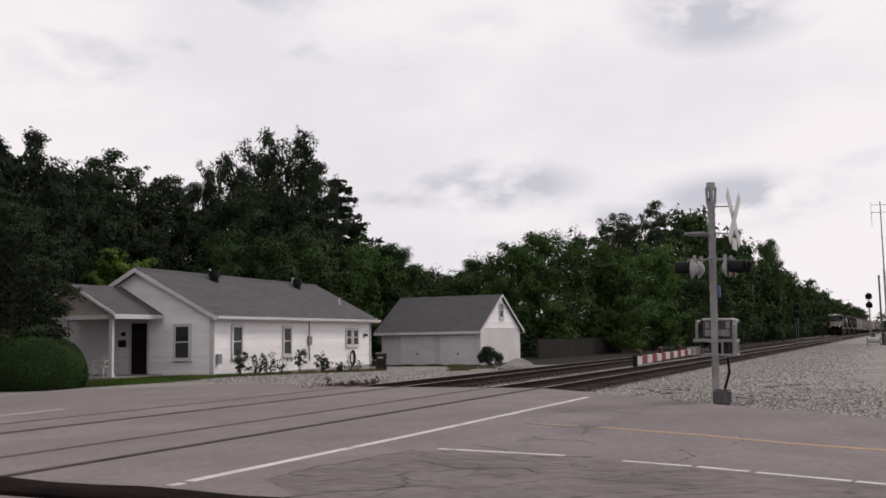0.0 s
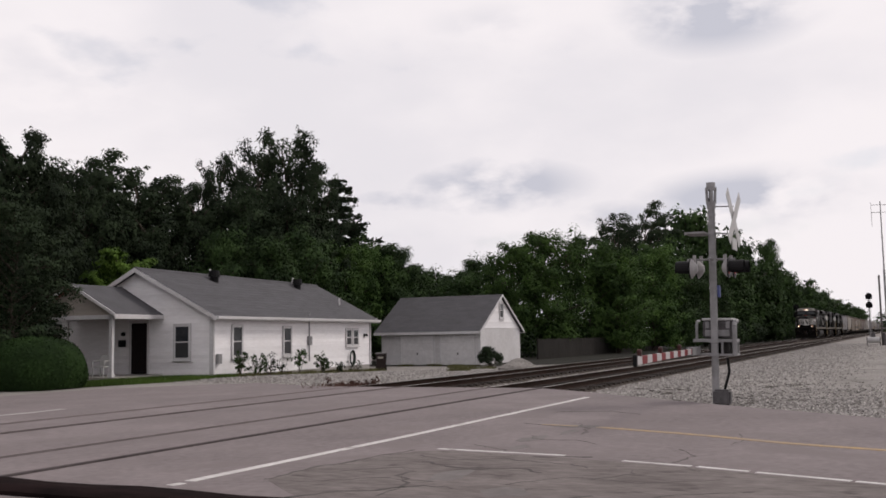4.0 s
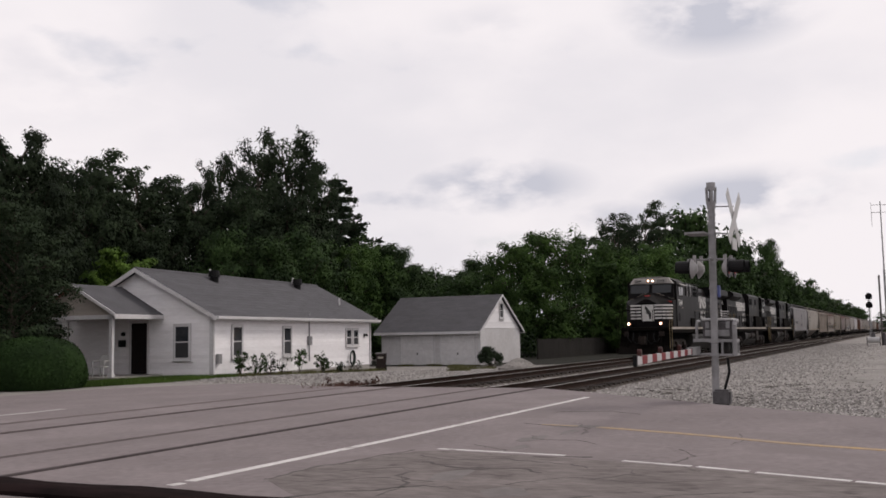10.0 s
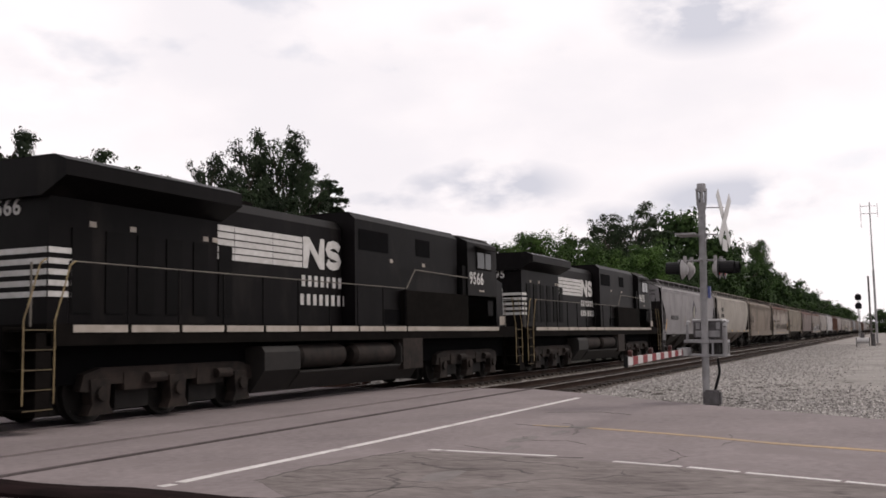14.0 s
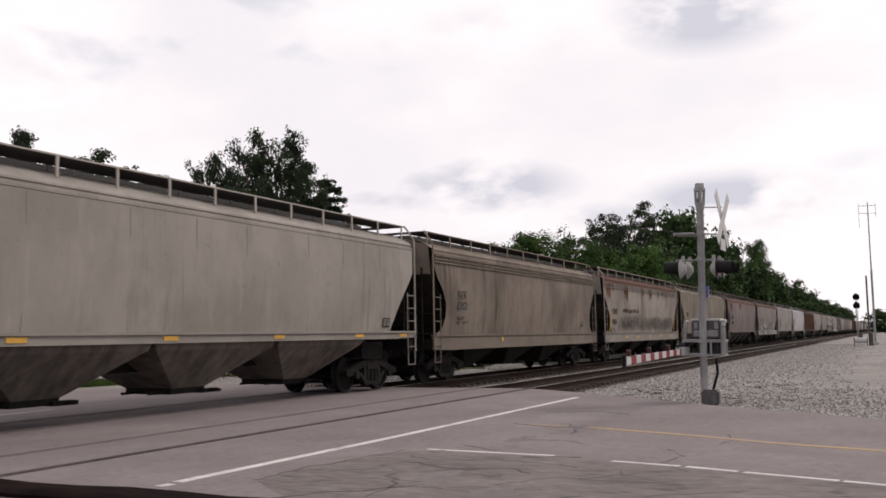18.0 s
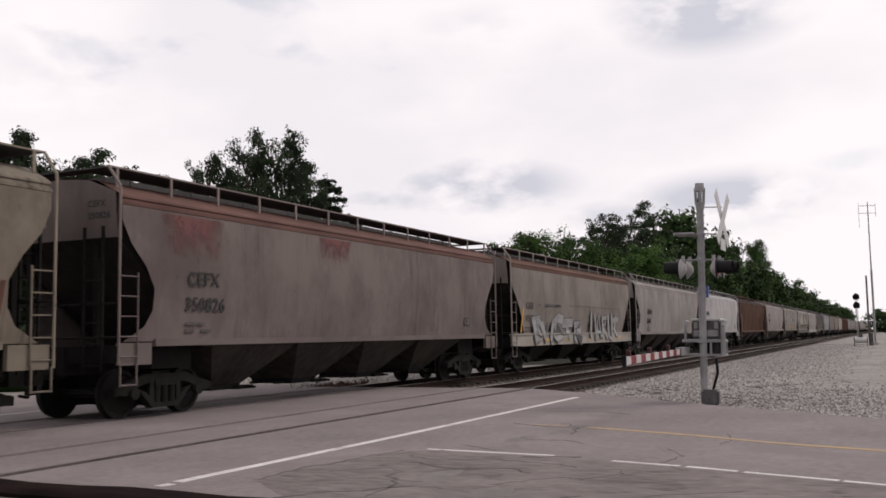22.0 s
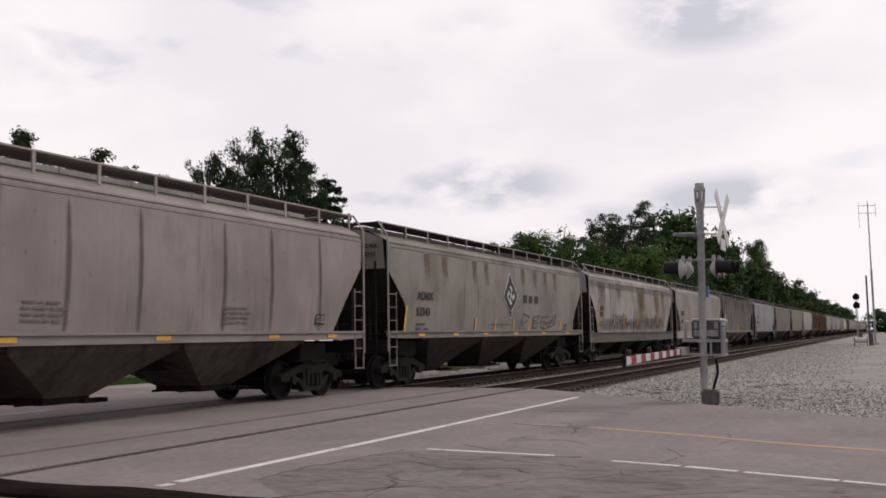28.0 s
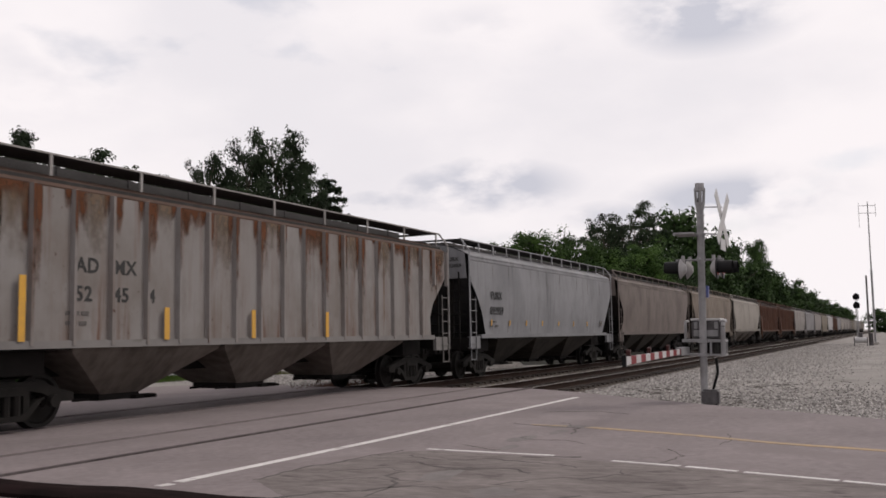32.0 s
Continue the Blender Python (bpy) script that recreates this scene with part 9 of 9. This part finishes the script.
def crossing_signal():
    s = thing("crossing_signal", "grey crossing signal mast with lowered gate arm", "railway signal", pose(20.0, 3.57, -0.1, 1.0, 0, 0))
    bm = B()
    rod(bm, (0, 0, 0), (0, 0, 4.15), 0.074, 16)
    part("mast", bm, STEEL, s, smooth=True)
    for z in (2.38, 3.02, 3.48, 3.9):
        bm = B()
        rod(bm, (0, 0, z), (0, 0, z + 0.05), 0.086, 16)
        part("mast_clamp", bm, STEEL, s)
    # bell with its open housing on top
    bm = B()
    for a in range(4):
        p = math.radians(a * 90 + 20)
        beam(bm, (math.cos(p) * 0.075, math.sin(p) * 0.075, 4.15), (math.cos(p) * 0.09, math.sin(p) * 0.09, 4.5), 0.05)
    rod(bm, (0, 0, 4.05), (0, 0, 4.2), 0.085, 16, r2=0.097)
    rod(bm, (0, 0, 4.44), (0, 0, 4.6), 0.097, 16, r2=0.092)
    part("bell_housing", bm, STEEL, s)
    bm = B()
    rod(bm, (0, 0.02, 4.24), (0, 0.05, 4.24), 0.07, 14, r2=0.05)
    part("bell", bm, CABINET, s)
    # crossbuck on its bracket, facing the road
    bm = B()
    rod(bm, (0, -0.05, 4.1), (0, -0.45, 4.08), 0.013, 6)
    rod(bm, (0, -0.05, 3.55), (0, -0.45, 3.5), 0.018, 6)
    part("crossbuck_bracket", bm, STEEL, s)
    for k in (-1, 1):
        bm = B()
        d = Vector((0.69, -0.055, 0.72 * k))
        n = Vector((-0.72 * k, 0.057 * k, 0.69)) * 0.11
        c = Vector((0, -0.45 - 0.012 * k, 3.84))
        q = [c - d * 0.7 - n, c + d * 0.7 - n, c + d * 0.7 + n, c - d * 0.7 + n]
        loft(bm, [[v + Vector((0, -0.005, 0)) for v in q], [v + Vector((0, 0.005, 0)) for v in q]])
        part("crossbuck_blade", bm, SIGWHITE, s, "white crossbuck blade")
    bm = B()
    box(bm, -0.3, 0.3, -0.455, -0.44, 3.18, 3.42)
    part("track_count_sign", bm, SIGWHITE, s, "small white plate under the crossbuck")
    bm = B()
    box(bm, -0.32, 0.3, 0.1, 0.5, 3.52, 3.56)
    rod(bm, (0, 0, 3.54), (0, 0.45, 3.54), 0.022, 6)
    part("lamp_shelf", bm, STEEL, s)
    # flashing lamps: two pairs, back to back
    bm = B()
    rod(bm, (-0.4, 0.0, 3.0), (0.4, 0.0, 3.0), 0.028, 8)
    rod(bm, (0, -0.45, 3.0), (0, 0.52, 3.0), 0.022, 8)
    part("lamp_arm", bm, STEEL, s)
    for x in (-0.36, 0.36):
        for f, y in ((-1, -0.37), (1, 0.36)):
            l = new("flashing_lamp")
            l.parent = s
            z = 2.80 if x < 0 else 2.83
            bm = B()
            rod(bm, (x, y, z), (x, y + f * 0.02, z), 0.215, 24)
            part("lamp_background", bm, HOODB, l, "round black backing disc")
            bm = B()
            rod(bm, (x, y - f * 0.12, z), (x, y - f * 0.05, z), 0.07, 20, r2=0.16)
            rod(bm, (x, y - f * 0.05, z), (x, y, z), 0.16, 20, r2=0.205)
            rod(bm, (x, y - f * 0.06, z), (x, y - f * 0.06, z + 0.27), 0.035, 8)
            part("lamp_case", bm, mat("grey_lamp_casing", (0.34, 0.33, 0.33), (0.24, 0.23, 0.23), rough=0.6, scale=8, bump=0), l, "grey lamp casing", True)
            bm = B()
            n = 14
            ring = []
            for yy in (y + f * 0.02, y + f * 0.31):
                ring.append([(x + math.cos(math.radians(-35 + a * 250 / n)) * 0.155, yy, z + math.sin(math.radians(-35 + a * 250 / n)) * 0.155) for a in range(n + 1)])
                ring.append([(x + math.cos(math.radians(-35 + a * 250 / n)) * 0.147, yy, z + math.sin(math.radians(-35 + a * 250 / n)) * 0.147) for a in range(n + 1)])
            loft(bm, [ring[0], ring[2]], closed=False)
            loft(bm, [ring[1], ring[3]], closed=False)
            part("lamp_hood", bm, HOODB, l, "black lamp visor")
            bm = B()
            rod(bm, (x, y + f * 0.02, z), (x, y + f * 0.035, z), 0.14, 20)
            part("lamp_lens", bm, REDLENS, l)
    bm = B()
    box(bm, -0.02, 0.1, -0.13, -0.085, 2.22, 2.46)
    part("notice_plate", bm, mat("blue_plate", (0.05, 0.07, 0.22), (0.08, 0.10, 0.24), rough=0.5), s, "small blue notice plate")
    # gate machine on its saddle
    bm = B()
    box(bm, 0.12, 0.62, -0.33, 0.26, 1.38, 1.74)
    bmesh.ops.bevel(bm, geom=bm.edges[:], offset=0.03, segments=2, affect="EDGES")
    cab = part("gate_machine", bm, CABINET, s, "grey gate machine cabinet", True)
    bm = B()
    box(bm, 0.1, 0.64, -0.34, 0.27, 1.74, 1.79)
    bmesh.ops.bevel(bm, geom=bm.edges[:], offset=0.012, segments=1, affect="EDGES")
    part("machine_lid", bm, SIGWHITE, cab, "pale lid")
    for y in (-0.25, 0.16):
        bm = B()
        box(bm, 0.095, 0.125, y - 0.04, y + 0.04, 1.58, 1.72)
        rod(bm, (0.07, y, 1.62), (0.12, y, 1.62), 0.018, 6)
        part("machine_latch", bm, STEEL, cab)
    bm = B()
    box(bm, 0.108, 0.122, -0.28, 0.21, 1.42, 1.55)
    part("machine_door", bm, STEEL, cab, "grey access door")
    bm = B()
    box(bm, 0.04, 0.64, -0.40, 0.44, 1.30, 1.36)
    box(bm, 0.04, 0.64, -0.40, 0.40, 1.02, 1.06)
    for x in (0.07, 0.61):
        for y in (-0.37, -0.14):
            beam(bm, (x, y, 1.02), (x, y, 1.33), 0.04)
    box(bm, -0.09, 0.1, -0.095, 0.095, 1.29, 1.37)
    box(bm, -0.09, 0.1, -0.095, 0.095, 1.01, 1.07)
    part("saddle_bracket", bm, STEEL, s)
    bm = B()
    box(bm, 0.15, 0.55, -0.32, 0.14, 1.06, 1.30)
    for y in (-0.26, -0.12, 0.02):
        rod(bm, (0.09, y, 1.1), (0.09, y, 1.28), 0.03, 8)
    part("drive_gear", bm, mat("oily_drive_gear", (0.02, 0.019, 0.019), (0.045, 0.042, 0.04), rough=0.6, scale=12), s, "dark oily drive gear under the cabinet")
    for y, r, q in ((0.36, 0.028, [(0.02, 1.36), (0.02, 1.65), (0.05, 1.71), (0.12, 1.73), (0.3, 1.73)]), (-0.40, 0.048, [(0.0, 1.02), (0.0, 1.62), (0.04, 1.7), (0.12, 1.73), (0.3, 1.73)])):
        bm = B()
        pipe(bm, [(a, y, b) for a, b in q], r, 10)
        part("counterweight_arm", bm, STEEL, s, smooth=True)
    # gate arm, striped, with three lamps
    bm = B()
    p, q = Vector((-0.2, 0.36, 1.12)), Vector((-6.05, 0.08, 1.10))
    box(bm, -0.75, 0.1, 0.3, 0.42, 1.04, 1.2)
    part("arm_root", bm, STEEL, s)
    n = 14
    for i in range(n):
        a, b = p.lerp(q, (i + 0.7) / (n + 0.7)), p.lerp(q, (i + 1.7) / (n + 0.7))
        hh = 0.052 + 0.0008 * i
        bm = B()
        loft(bm, [[(v.x, v.y - 0.02, v.z - hh), (v.x, v.y + 0.02, v.z - hh), (v.x, v.y + 0.02, v.z + hh), (v.x, v.y - 0.02, v.z + hh)] for v in (a, b)])
        part("arm_section", bm, SIGRED if i % 2 == 0 else SIGWHITE, s, "red reflective band" if i % 2 == 0 else "white reflective band")
    bm = B()
    box(bm, q.x - 0.05, q.x, q.y - 0.03, q.y + 0.03, q.z - 0.085, q.z + 0.085)
    part("arm_tip", bm, HOODB, s)
    for t in (0.33, 0.66, 0.95):
        v = p.lerp(q, t)
        bm = B()
        box(bm, v.x - 0.03, v.x + 0.03, v.y - 0.03, v.y + 0.03, v.z + 0.06, v.z + 0.12)
        rod(bm, (v.x, v.y - 0.03, v.z + 0.13), (v.x, v.y + 0.03, v.z + 0.13), 0.034, 12)
        part("arm_lamp", bm, mat("red_lamp", (0.05, 0.016, 0.014), rough=0.4), s, "small red lamp on the gate arm")
    # foot: junction box, base, conduit
    bm = B()
    box(bm, -0.12, 0.14, -0.3, 0.05, 0.02, 0.34)
    bmesh.ops.bevel(bm, geom=bm.edges[:], offset=0.04, segments=2, affect="EDGES")
    part("base_casting", bm, CABINET, s, smooth=True)
    bm = B()
    box(bm, -0.22, 0.22, -0.24, 0.22, -0.15, 0.03)
    part("footing", bm, CONCRETE, s)
    bm = B()
    pipe(bm, [(0.05, -0.16, 0.3), (0.05, -0.2, 0.45), (0.05, -0.27, 0.7), (0.05, -0.24, 0.98)], 0.028, 8)
    part("conduit", bm, RUBBER, s, "black flexible conduit")
    return s


crossing_signal()


# ---- lineside things ----
def colour_light_signal(x, y, z, h, label, back=False):
    s = thing("railway_signal", label, "railway signal", pose(x, y, z), group="lineside signals")
    bm = B()
    rod(bm, (0, 0, -0.5), (0, 0, h), 0.1, 10)
    part("mast", bm, BLACKMETAL if back else STEEL, s)
    for k, zz in enumerate((h - 0.6, h - 2.1)):
        bm = B()
        rod(bm, (-0.12, 0, zz), (-0.08, 0, zz), 0.55, 20)
        box(bm, -0.12, -0.08, -0.5, 0.5, zz - 0.5, zz)
        part("signal_head", bm, HOODB, s, "round black signal backing")
        bm = B()
        for d in (-0.2, 0.2):
            rod(bm, (-0.3, 0, zz + d), (-0.12, 0, zz + d), 0.14, 12)
        part("lens_hood", bm, HOODB, s)
    bm = B()
    for i in range(12):
        rod(bm, (0.18, -0.2, 0.4 + i * 0.4), (0.18, 0.2, 0.4 + i * 0.4), 0.02, 5)
    for yy in (-0.2, 0.2):
        beam(bm, (0.18, yy, 0), (0.18, yy, h - 0.3), 0.05)
    part("ladder", bm, STEEL, s)
    bm = B()
    box(bm, -0.35, 0.35, -0.35, 0.35, -0.6, 0.25)
    part("footing", bm, CONCRETE, s)


colour_light_signal(179.0, 5.5, -0.3, 7.9, "tall two-headed railway signal beside the track")
colour_light_signal(196.0, 19.0, -0.5, 6.9, "railway signal half hidden before the trees", True)


def radio_mast():
    m = thing("radio_mast", "slender grey radio mast with a cross aerial", "mast", pose(110.5, 1.75, -0.35))
    bm = B()
    rod(bm, (0, 0, 0), (0, 0, 8), 0.11, 8)
    rod(bm, (0, 0, 8), (0, 0, 15.3), 0.075, 8, r2=0.05)
    part("mast_tube", bm, STEEL, m)
    for z in (14.1, 14.9):
        bm = B()
        rod(bm, (0.3, -0.75, z), (-0.3, 0.9, z), 0.03, 6)
        part("aerial_bar", bm, STEEL, m)
    for s, e in ((-1, 0.75), (1, 0.9)):
        bm = B()
        rod(bm, (-s * 0.3, s * e, 13.7 if s < 0 else 12.6), (-s * 0.3, s * e, 15.2), 0.025, 6)
        part("aerial_rod", bm, STEEL, m)
    bm = B()
    rod(bm, (0, 0, -0.2), (0, 0, 0.3), 0.35, 10)
    part("footing", bm, CONCRETE, m)


radio_mast()


def utility_pole():
    p = thing("utility_pole", "slender weathered utility pole beside the mast", "pole", pose(108.2, 2.25, -0.35))
    bm = B()
    rod(bm, (0, 0, -0.2), (-0.1, 0, 7.3), 0.10, 10, r2=0.09)
    part("pole", bm, mat("weathered_pole", (0.11, 0.10, 0.098), (0.07, 0.064, 0.062), rough=0.95, scale=6, stretch=(1, 1, 0.1)), p)
    bm = B()
    box(bm, -0.3, 0.1, -0.35, -0.1, 0.0, 1.3)
    part("meter_cabinet", bm, CABINET, p)


utility_pole()


def trackside_tank():
    t = thing("trackside_tank", "small white tank on a dark frame by the track", "tank", pose(104.8, 3.0, -0.33))
    bm = B()
    rod(bm, (0, -0.55, 0.62), (0, 0.55, 0.62), 0.3, 16)
    part("tank", bm, SIGWHITE, t, smooth=True)
    for y in (-0.6, 0.6):
        bm = B()
        beam(bm, (0, y, 0), (0, y, 0.9), 0.07)
        beam(bm, (-0.3, y, 0), (0, y, 0.6), 0.06)
        part("frame", bm, BLACKMETAL, t)
    bm = B()
    rod(bm, (0, 0, 0.9), (0, 0, 1.35), 0.2, 12)
    part("filler_dome", bm, CABINET, t)


trackside_tank()


def parked_vans():
    """Far vehicles at the end of the lot."""
    for x, y, c in ((236.0, -0.5, (0.10, 0.11, 0.12)), ):
        v = thing("parked_car", "dark parked car at the end of the lot", "car", pose(x, y, -0.3))
        paint = mat("dark_car_paint", c, rough=0.3, scale=3)
        bm = B()
        prism(bm, [(-2.2, 0.35), (2.2, 0.35), (2.25, 0.8), (1.4, 0.95), (0.8, 1.45), (-1.2, 1.45), (-2.0, 0.95), (-2.25, 0.85)], "y", -0.85, 0.85)
        part("body", bm, paint, v)
        for a in (-1.35, 1.35):
            for b in (-0.8, 0.8):
                bm = B()
                rod(bm, (a, b - 0.1, 0.33), (a, b + 0.1, 0.33), 0.33, 14)
                part("wheel", bm, RUBBER, v)


parked_vans()

# ---- ground cover ----
def ballast():
    """Loose crushed stone over the bed and down its shoulder, thickest near the crossing."""
    rng = random.Random(12)
    verts, faces = [], []
    base = [(1, 0, 0.1), (-0.3, 1, 0), (-0.7, -0.9, 0), (0, 0.1, 1), (0.2, 0, -0.8)]
    tri = [(0, 1, 3), (1, 2, 3), (2, 0, 3), (1, 0, 4), (2, 1, 4), (0, 2, 4)]
    n = 0
    while n < 64000:
        x = 17.5 + (rng.random() ** 2.1) * 105
        y = rng.uniform(-1.0, 18.2) if n % 6 else rng.uniform(16.0, 25.0)
        if y < 7.6 and x < 16.5 + y * 0.86 + 0.7 * rng.random() ** 2:
            continue
        if y >= 7.6 and x < 24.4:
            continue
        if (abs(y - Y_NEAR) < 1.0 or abs(y - Y_FAR) < 1.0) and rng.random() < 0.93:
            continue
        if y < 6.6 and rng.random() < min(0.98, (6.6 - y) / 5.5) * min(1, max(0, (x - 18.5) / 11)):
            continue
        if y > 18.2 and (x > 58 or x < 25.5 + 0.2 * (y - 18)):
            continue
        r = rng.uniform(0.016, 0.046)
        z = height(x, y) + r * 0.25
        s = rng.uniform(0, 6.28)
        c, d = math.cos(s), math.sin(s)
        k = len(verts)
        for a, b, e in base:
            a, b, e = a * r * rng.uniform(0.7, 1.2), b * r * rng.uniform(0.7, 1.2), e * r * rng.uniform(0.5, 0.9)
            verts.append((x + a * c - b * d, y + a * d + b * c, z + e))
        faces += [(k + p, k + q, k + t) for p, q, t in tri]
        n += 1
    me = bpy.data.meshes.new("ballast")
    me.from_pydata(verts, [], faces)
    me.materials.append(island_mat("loose_ballast", (0.42, 0.395, 0.375), (0.11, 0.10, 0.095)))
    tagged(new("ballast", me), "loose grey crushed-stone ballast round the rails", "ballast", kind="stuff")


def island_mat(name, a, b):
    m = bpy.data.materials.new(name)
    m.use_nodes = True
    N, K = nodes_of(m.node_tree)
    out, p, geo, mix = N.new("ShaderNodeOutputMaterial"), N.new("ShaderNodeBsdfPrincipled"), N.new("ShaderNodeNewGeometry"), N.new("ShaderNodeMix")
    mix.data_type = "RGBA"
    mix.inputs["A"].default_value, mix.inputs["B"].default_value = (*a, 1), (*b, 1)
    K.new(geo.outputs["Random Per Island"], mix.inputs["Factor"])
    K.new(mix.outputs["Result"], p.inputs["Base Color"])
    p.inputs["Roughness"].default_value = 0.9
    K.new(p.outputs["BSDF"], out.inputs["Surface"])
    return m


ballast()


def blades(name, spots, n, tall, material, label, seed):
    """Grass: thin upright blades over discs (x, y, radius)."""
    rng = np.random.default_rng(seed)
    area = np.array([s[2] ** 2 for s in spots])
    pick = rng.choice(len(spots), size=n, p=area / area.sum())
    a, r = rng.uniform(0, 6.283, n), np.sqrt(rng.uniform(0, 1, n))
    sp = np.array(spots)[pick]
    x, y = sp[:, 0] + np.cos(a) * r * sp[:, 2], sp[:, 1] + np.sin(a) * r * sp[:, 2]
    z = np.array([height(p, q) for p, q in zip(x, y)])
    h = tall * rng.uniform(0.4, 1.2, n)
    w, t = rng.uniform(0.008, 0.02, n), rng.uniform(0, 6.283, n)
    lx, ly = rng.normal(size=n) * 0.35 * h, rng.normal(size=n) * 0.35 * h
    v = np.stack([np.stack([x - np.cos(t) * w, y - np.sin(t) * w, z - 0.02], 1), np.stack([x + np.cos(t) * w, y + np.sin(t) * w, z - 0.02], 1), np.stack([x + lx, y + ly, z + h], 1)], 1).reshape(-1, 3)
    me = bpy.data.meshes.new(name)
    me.from_pydata(v.tolist(), [], [(3 * i, 3 * i + 1, 3 * i + 2) for i in range(n)])
    me.materials.append(material)
    tagged(new(name, me), label, "grass", kind="stuff")


GRASS = leaf_mat("lawn_grass", (0.075, 0.125, 0.024), (0.035, 0.06, 0.014), 0.1)
WEED = leaf_mat("dry_weeds", (0.12, 0.125, 0.045), (0.06, 0.055, 0.03), 0.1)
lawn = []
for i in range(26):
    q = at_house(-8.5 + i * 0.42, -1.0 + 0.04 * i if i > 12 else 0.6 - 0.12 * i, 0)
    lawn.append((q.x, q.y, 0.75))
for i in range(14):
    q = at_house(-6.5 + i * 0.5, 1.6 - 0.05 * i, 0)
    lawn.append((q.x, q.y, 0.8))
blades("grass", lawn, 26000, 0.13, GRASS, "strip of green lawn before the house", 3)
verge = []
for i in range(30):
    q = at_house(1.0 + i * 0.52, -0.7 - 0.2 * math.sin(i * 1.3), 0)
    verge.append((q.x, q.y, 0.3))
for u, v in ((52.5, 24.6), (53.6, 25.3), (56.4, 26.6), (57.0, 28.5), (56.8, 30.5), (55.5, 25.0), (45.5, 21.4), (46.6, 21.7), (50.6, 23.0), (51.8, 22.4)):
    verge.append((u, v, 0.55))
blades("weeds", verge, 9000, 0.16, WEED, "sparse dry weeds along wall and gravel", 4)


def dead_weeds():
    rng = random.Random(6)
    bm = B()
    for i in range(420):
        x, y = 24.9 + rng.gauss(0, 0.6), 15.75 + rng.gauss(0, 0.25)
        z = height(x, y)
        h = rng.uniform(0.06, 0.24)
        q = (x + rng.gauss(0, 0.16), y + rng.gauss(0, 0.12), z + h)
        rod(bm, (x, y, z - 0.03), q, 0.008, 3, r2=0.003)
        rod(bm, q, (q[0] + rng.gauss(0, 0.08), q[1], q[2] + rng.uniform(-0.02, 0.1)), 0.005, 3, r2=0.012)
    solid("dead_weeds", bm, mat("red_brown_stalks", (0.11, 0.055, 0.04), (0.06, 0.035, 0.028), rough=0.95, scale=4), "clump of dead red-brown weeds beside the rail", "weeds", kind="stuff")


dead_weeds()


def twigs():
    """Dead twigs and dark debris on the gravel beside the signal."""
    rng = random.Random(31)
    bm = B()
    for i in range(60):
        x, y = rng.choice(((20.2, 4.6, 1.0), (21.5, 2.8, 1.6), (27.0, 2.2, 3.0), (24.0, 5.5, 1.2)))[:2]
        x, y = x + rng.gauss(0, 0.9), y + rng.gauss(0, 0.5)
        if x < 16.8 + 0.87 * y:
            continue
        a, L = rng.uniform(0, 3.14), rng.uniform(0.1, 0.45)
        z = height(x, y) + 0.05
        rod(bm, (x, y, z), (x + math.cos(a) * L, y + math.sin(a) * L, z + rng.uniform(-0.02, 0.04)), 0.009, 4, r2=0.004)
    solid("dead_twigs", bm, mat("dark_dead_twigs", (0.03, 0.024, 0.02), (0.05, 0.04, 0.033), rough=0.95, scale=6), "dead dark twigs lying on the gravel", "twigs", kind="stuff")


twigs()


def motions():
    for car, x in TRAIN:
        walk(car, [(t, pose(x + along(t), Y_FAR, 0)) for t in TIMES])


motions()
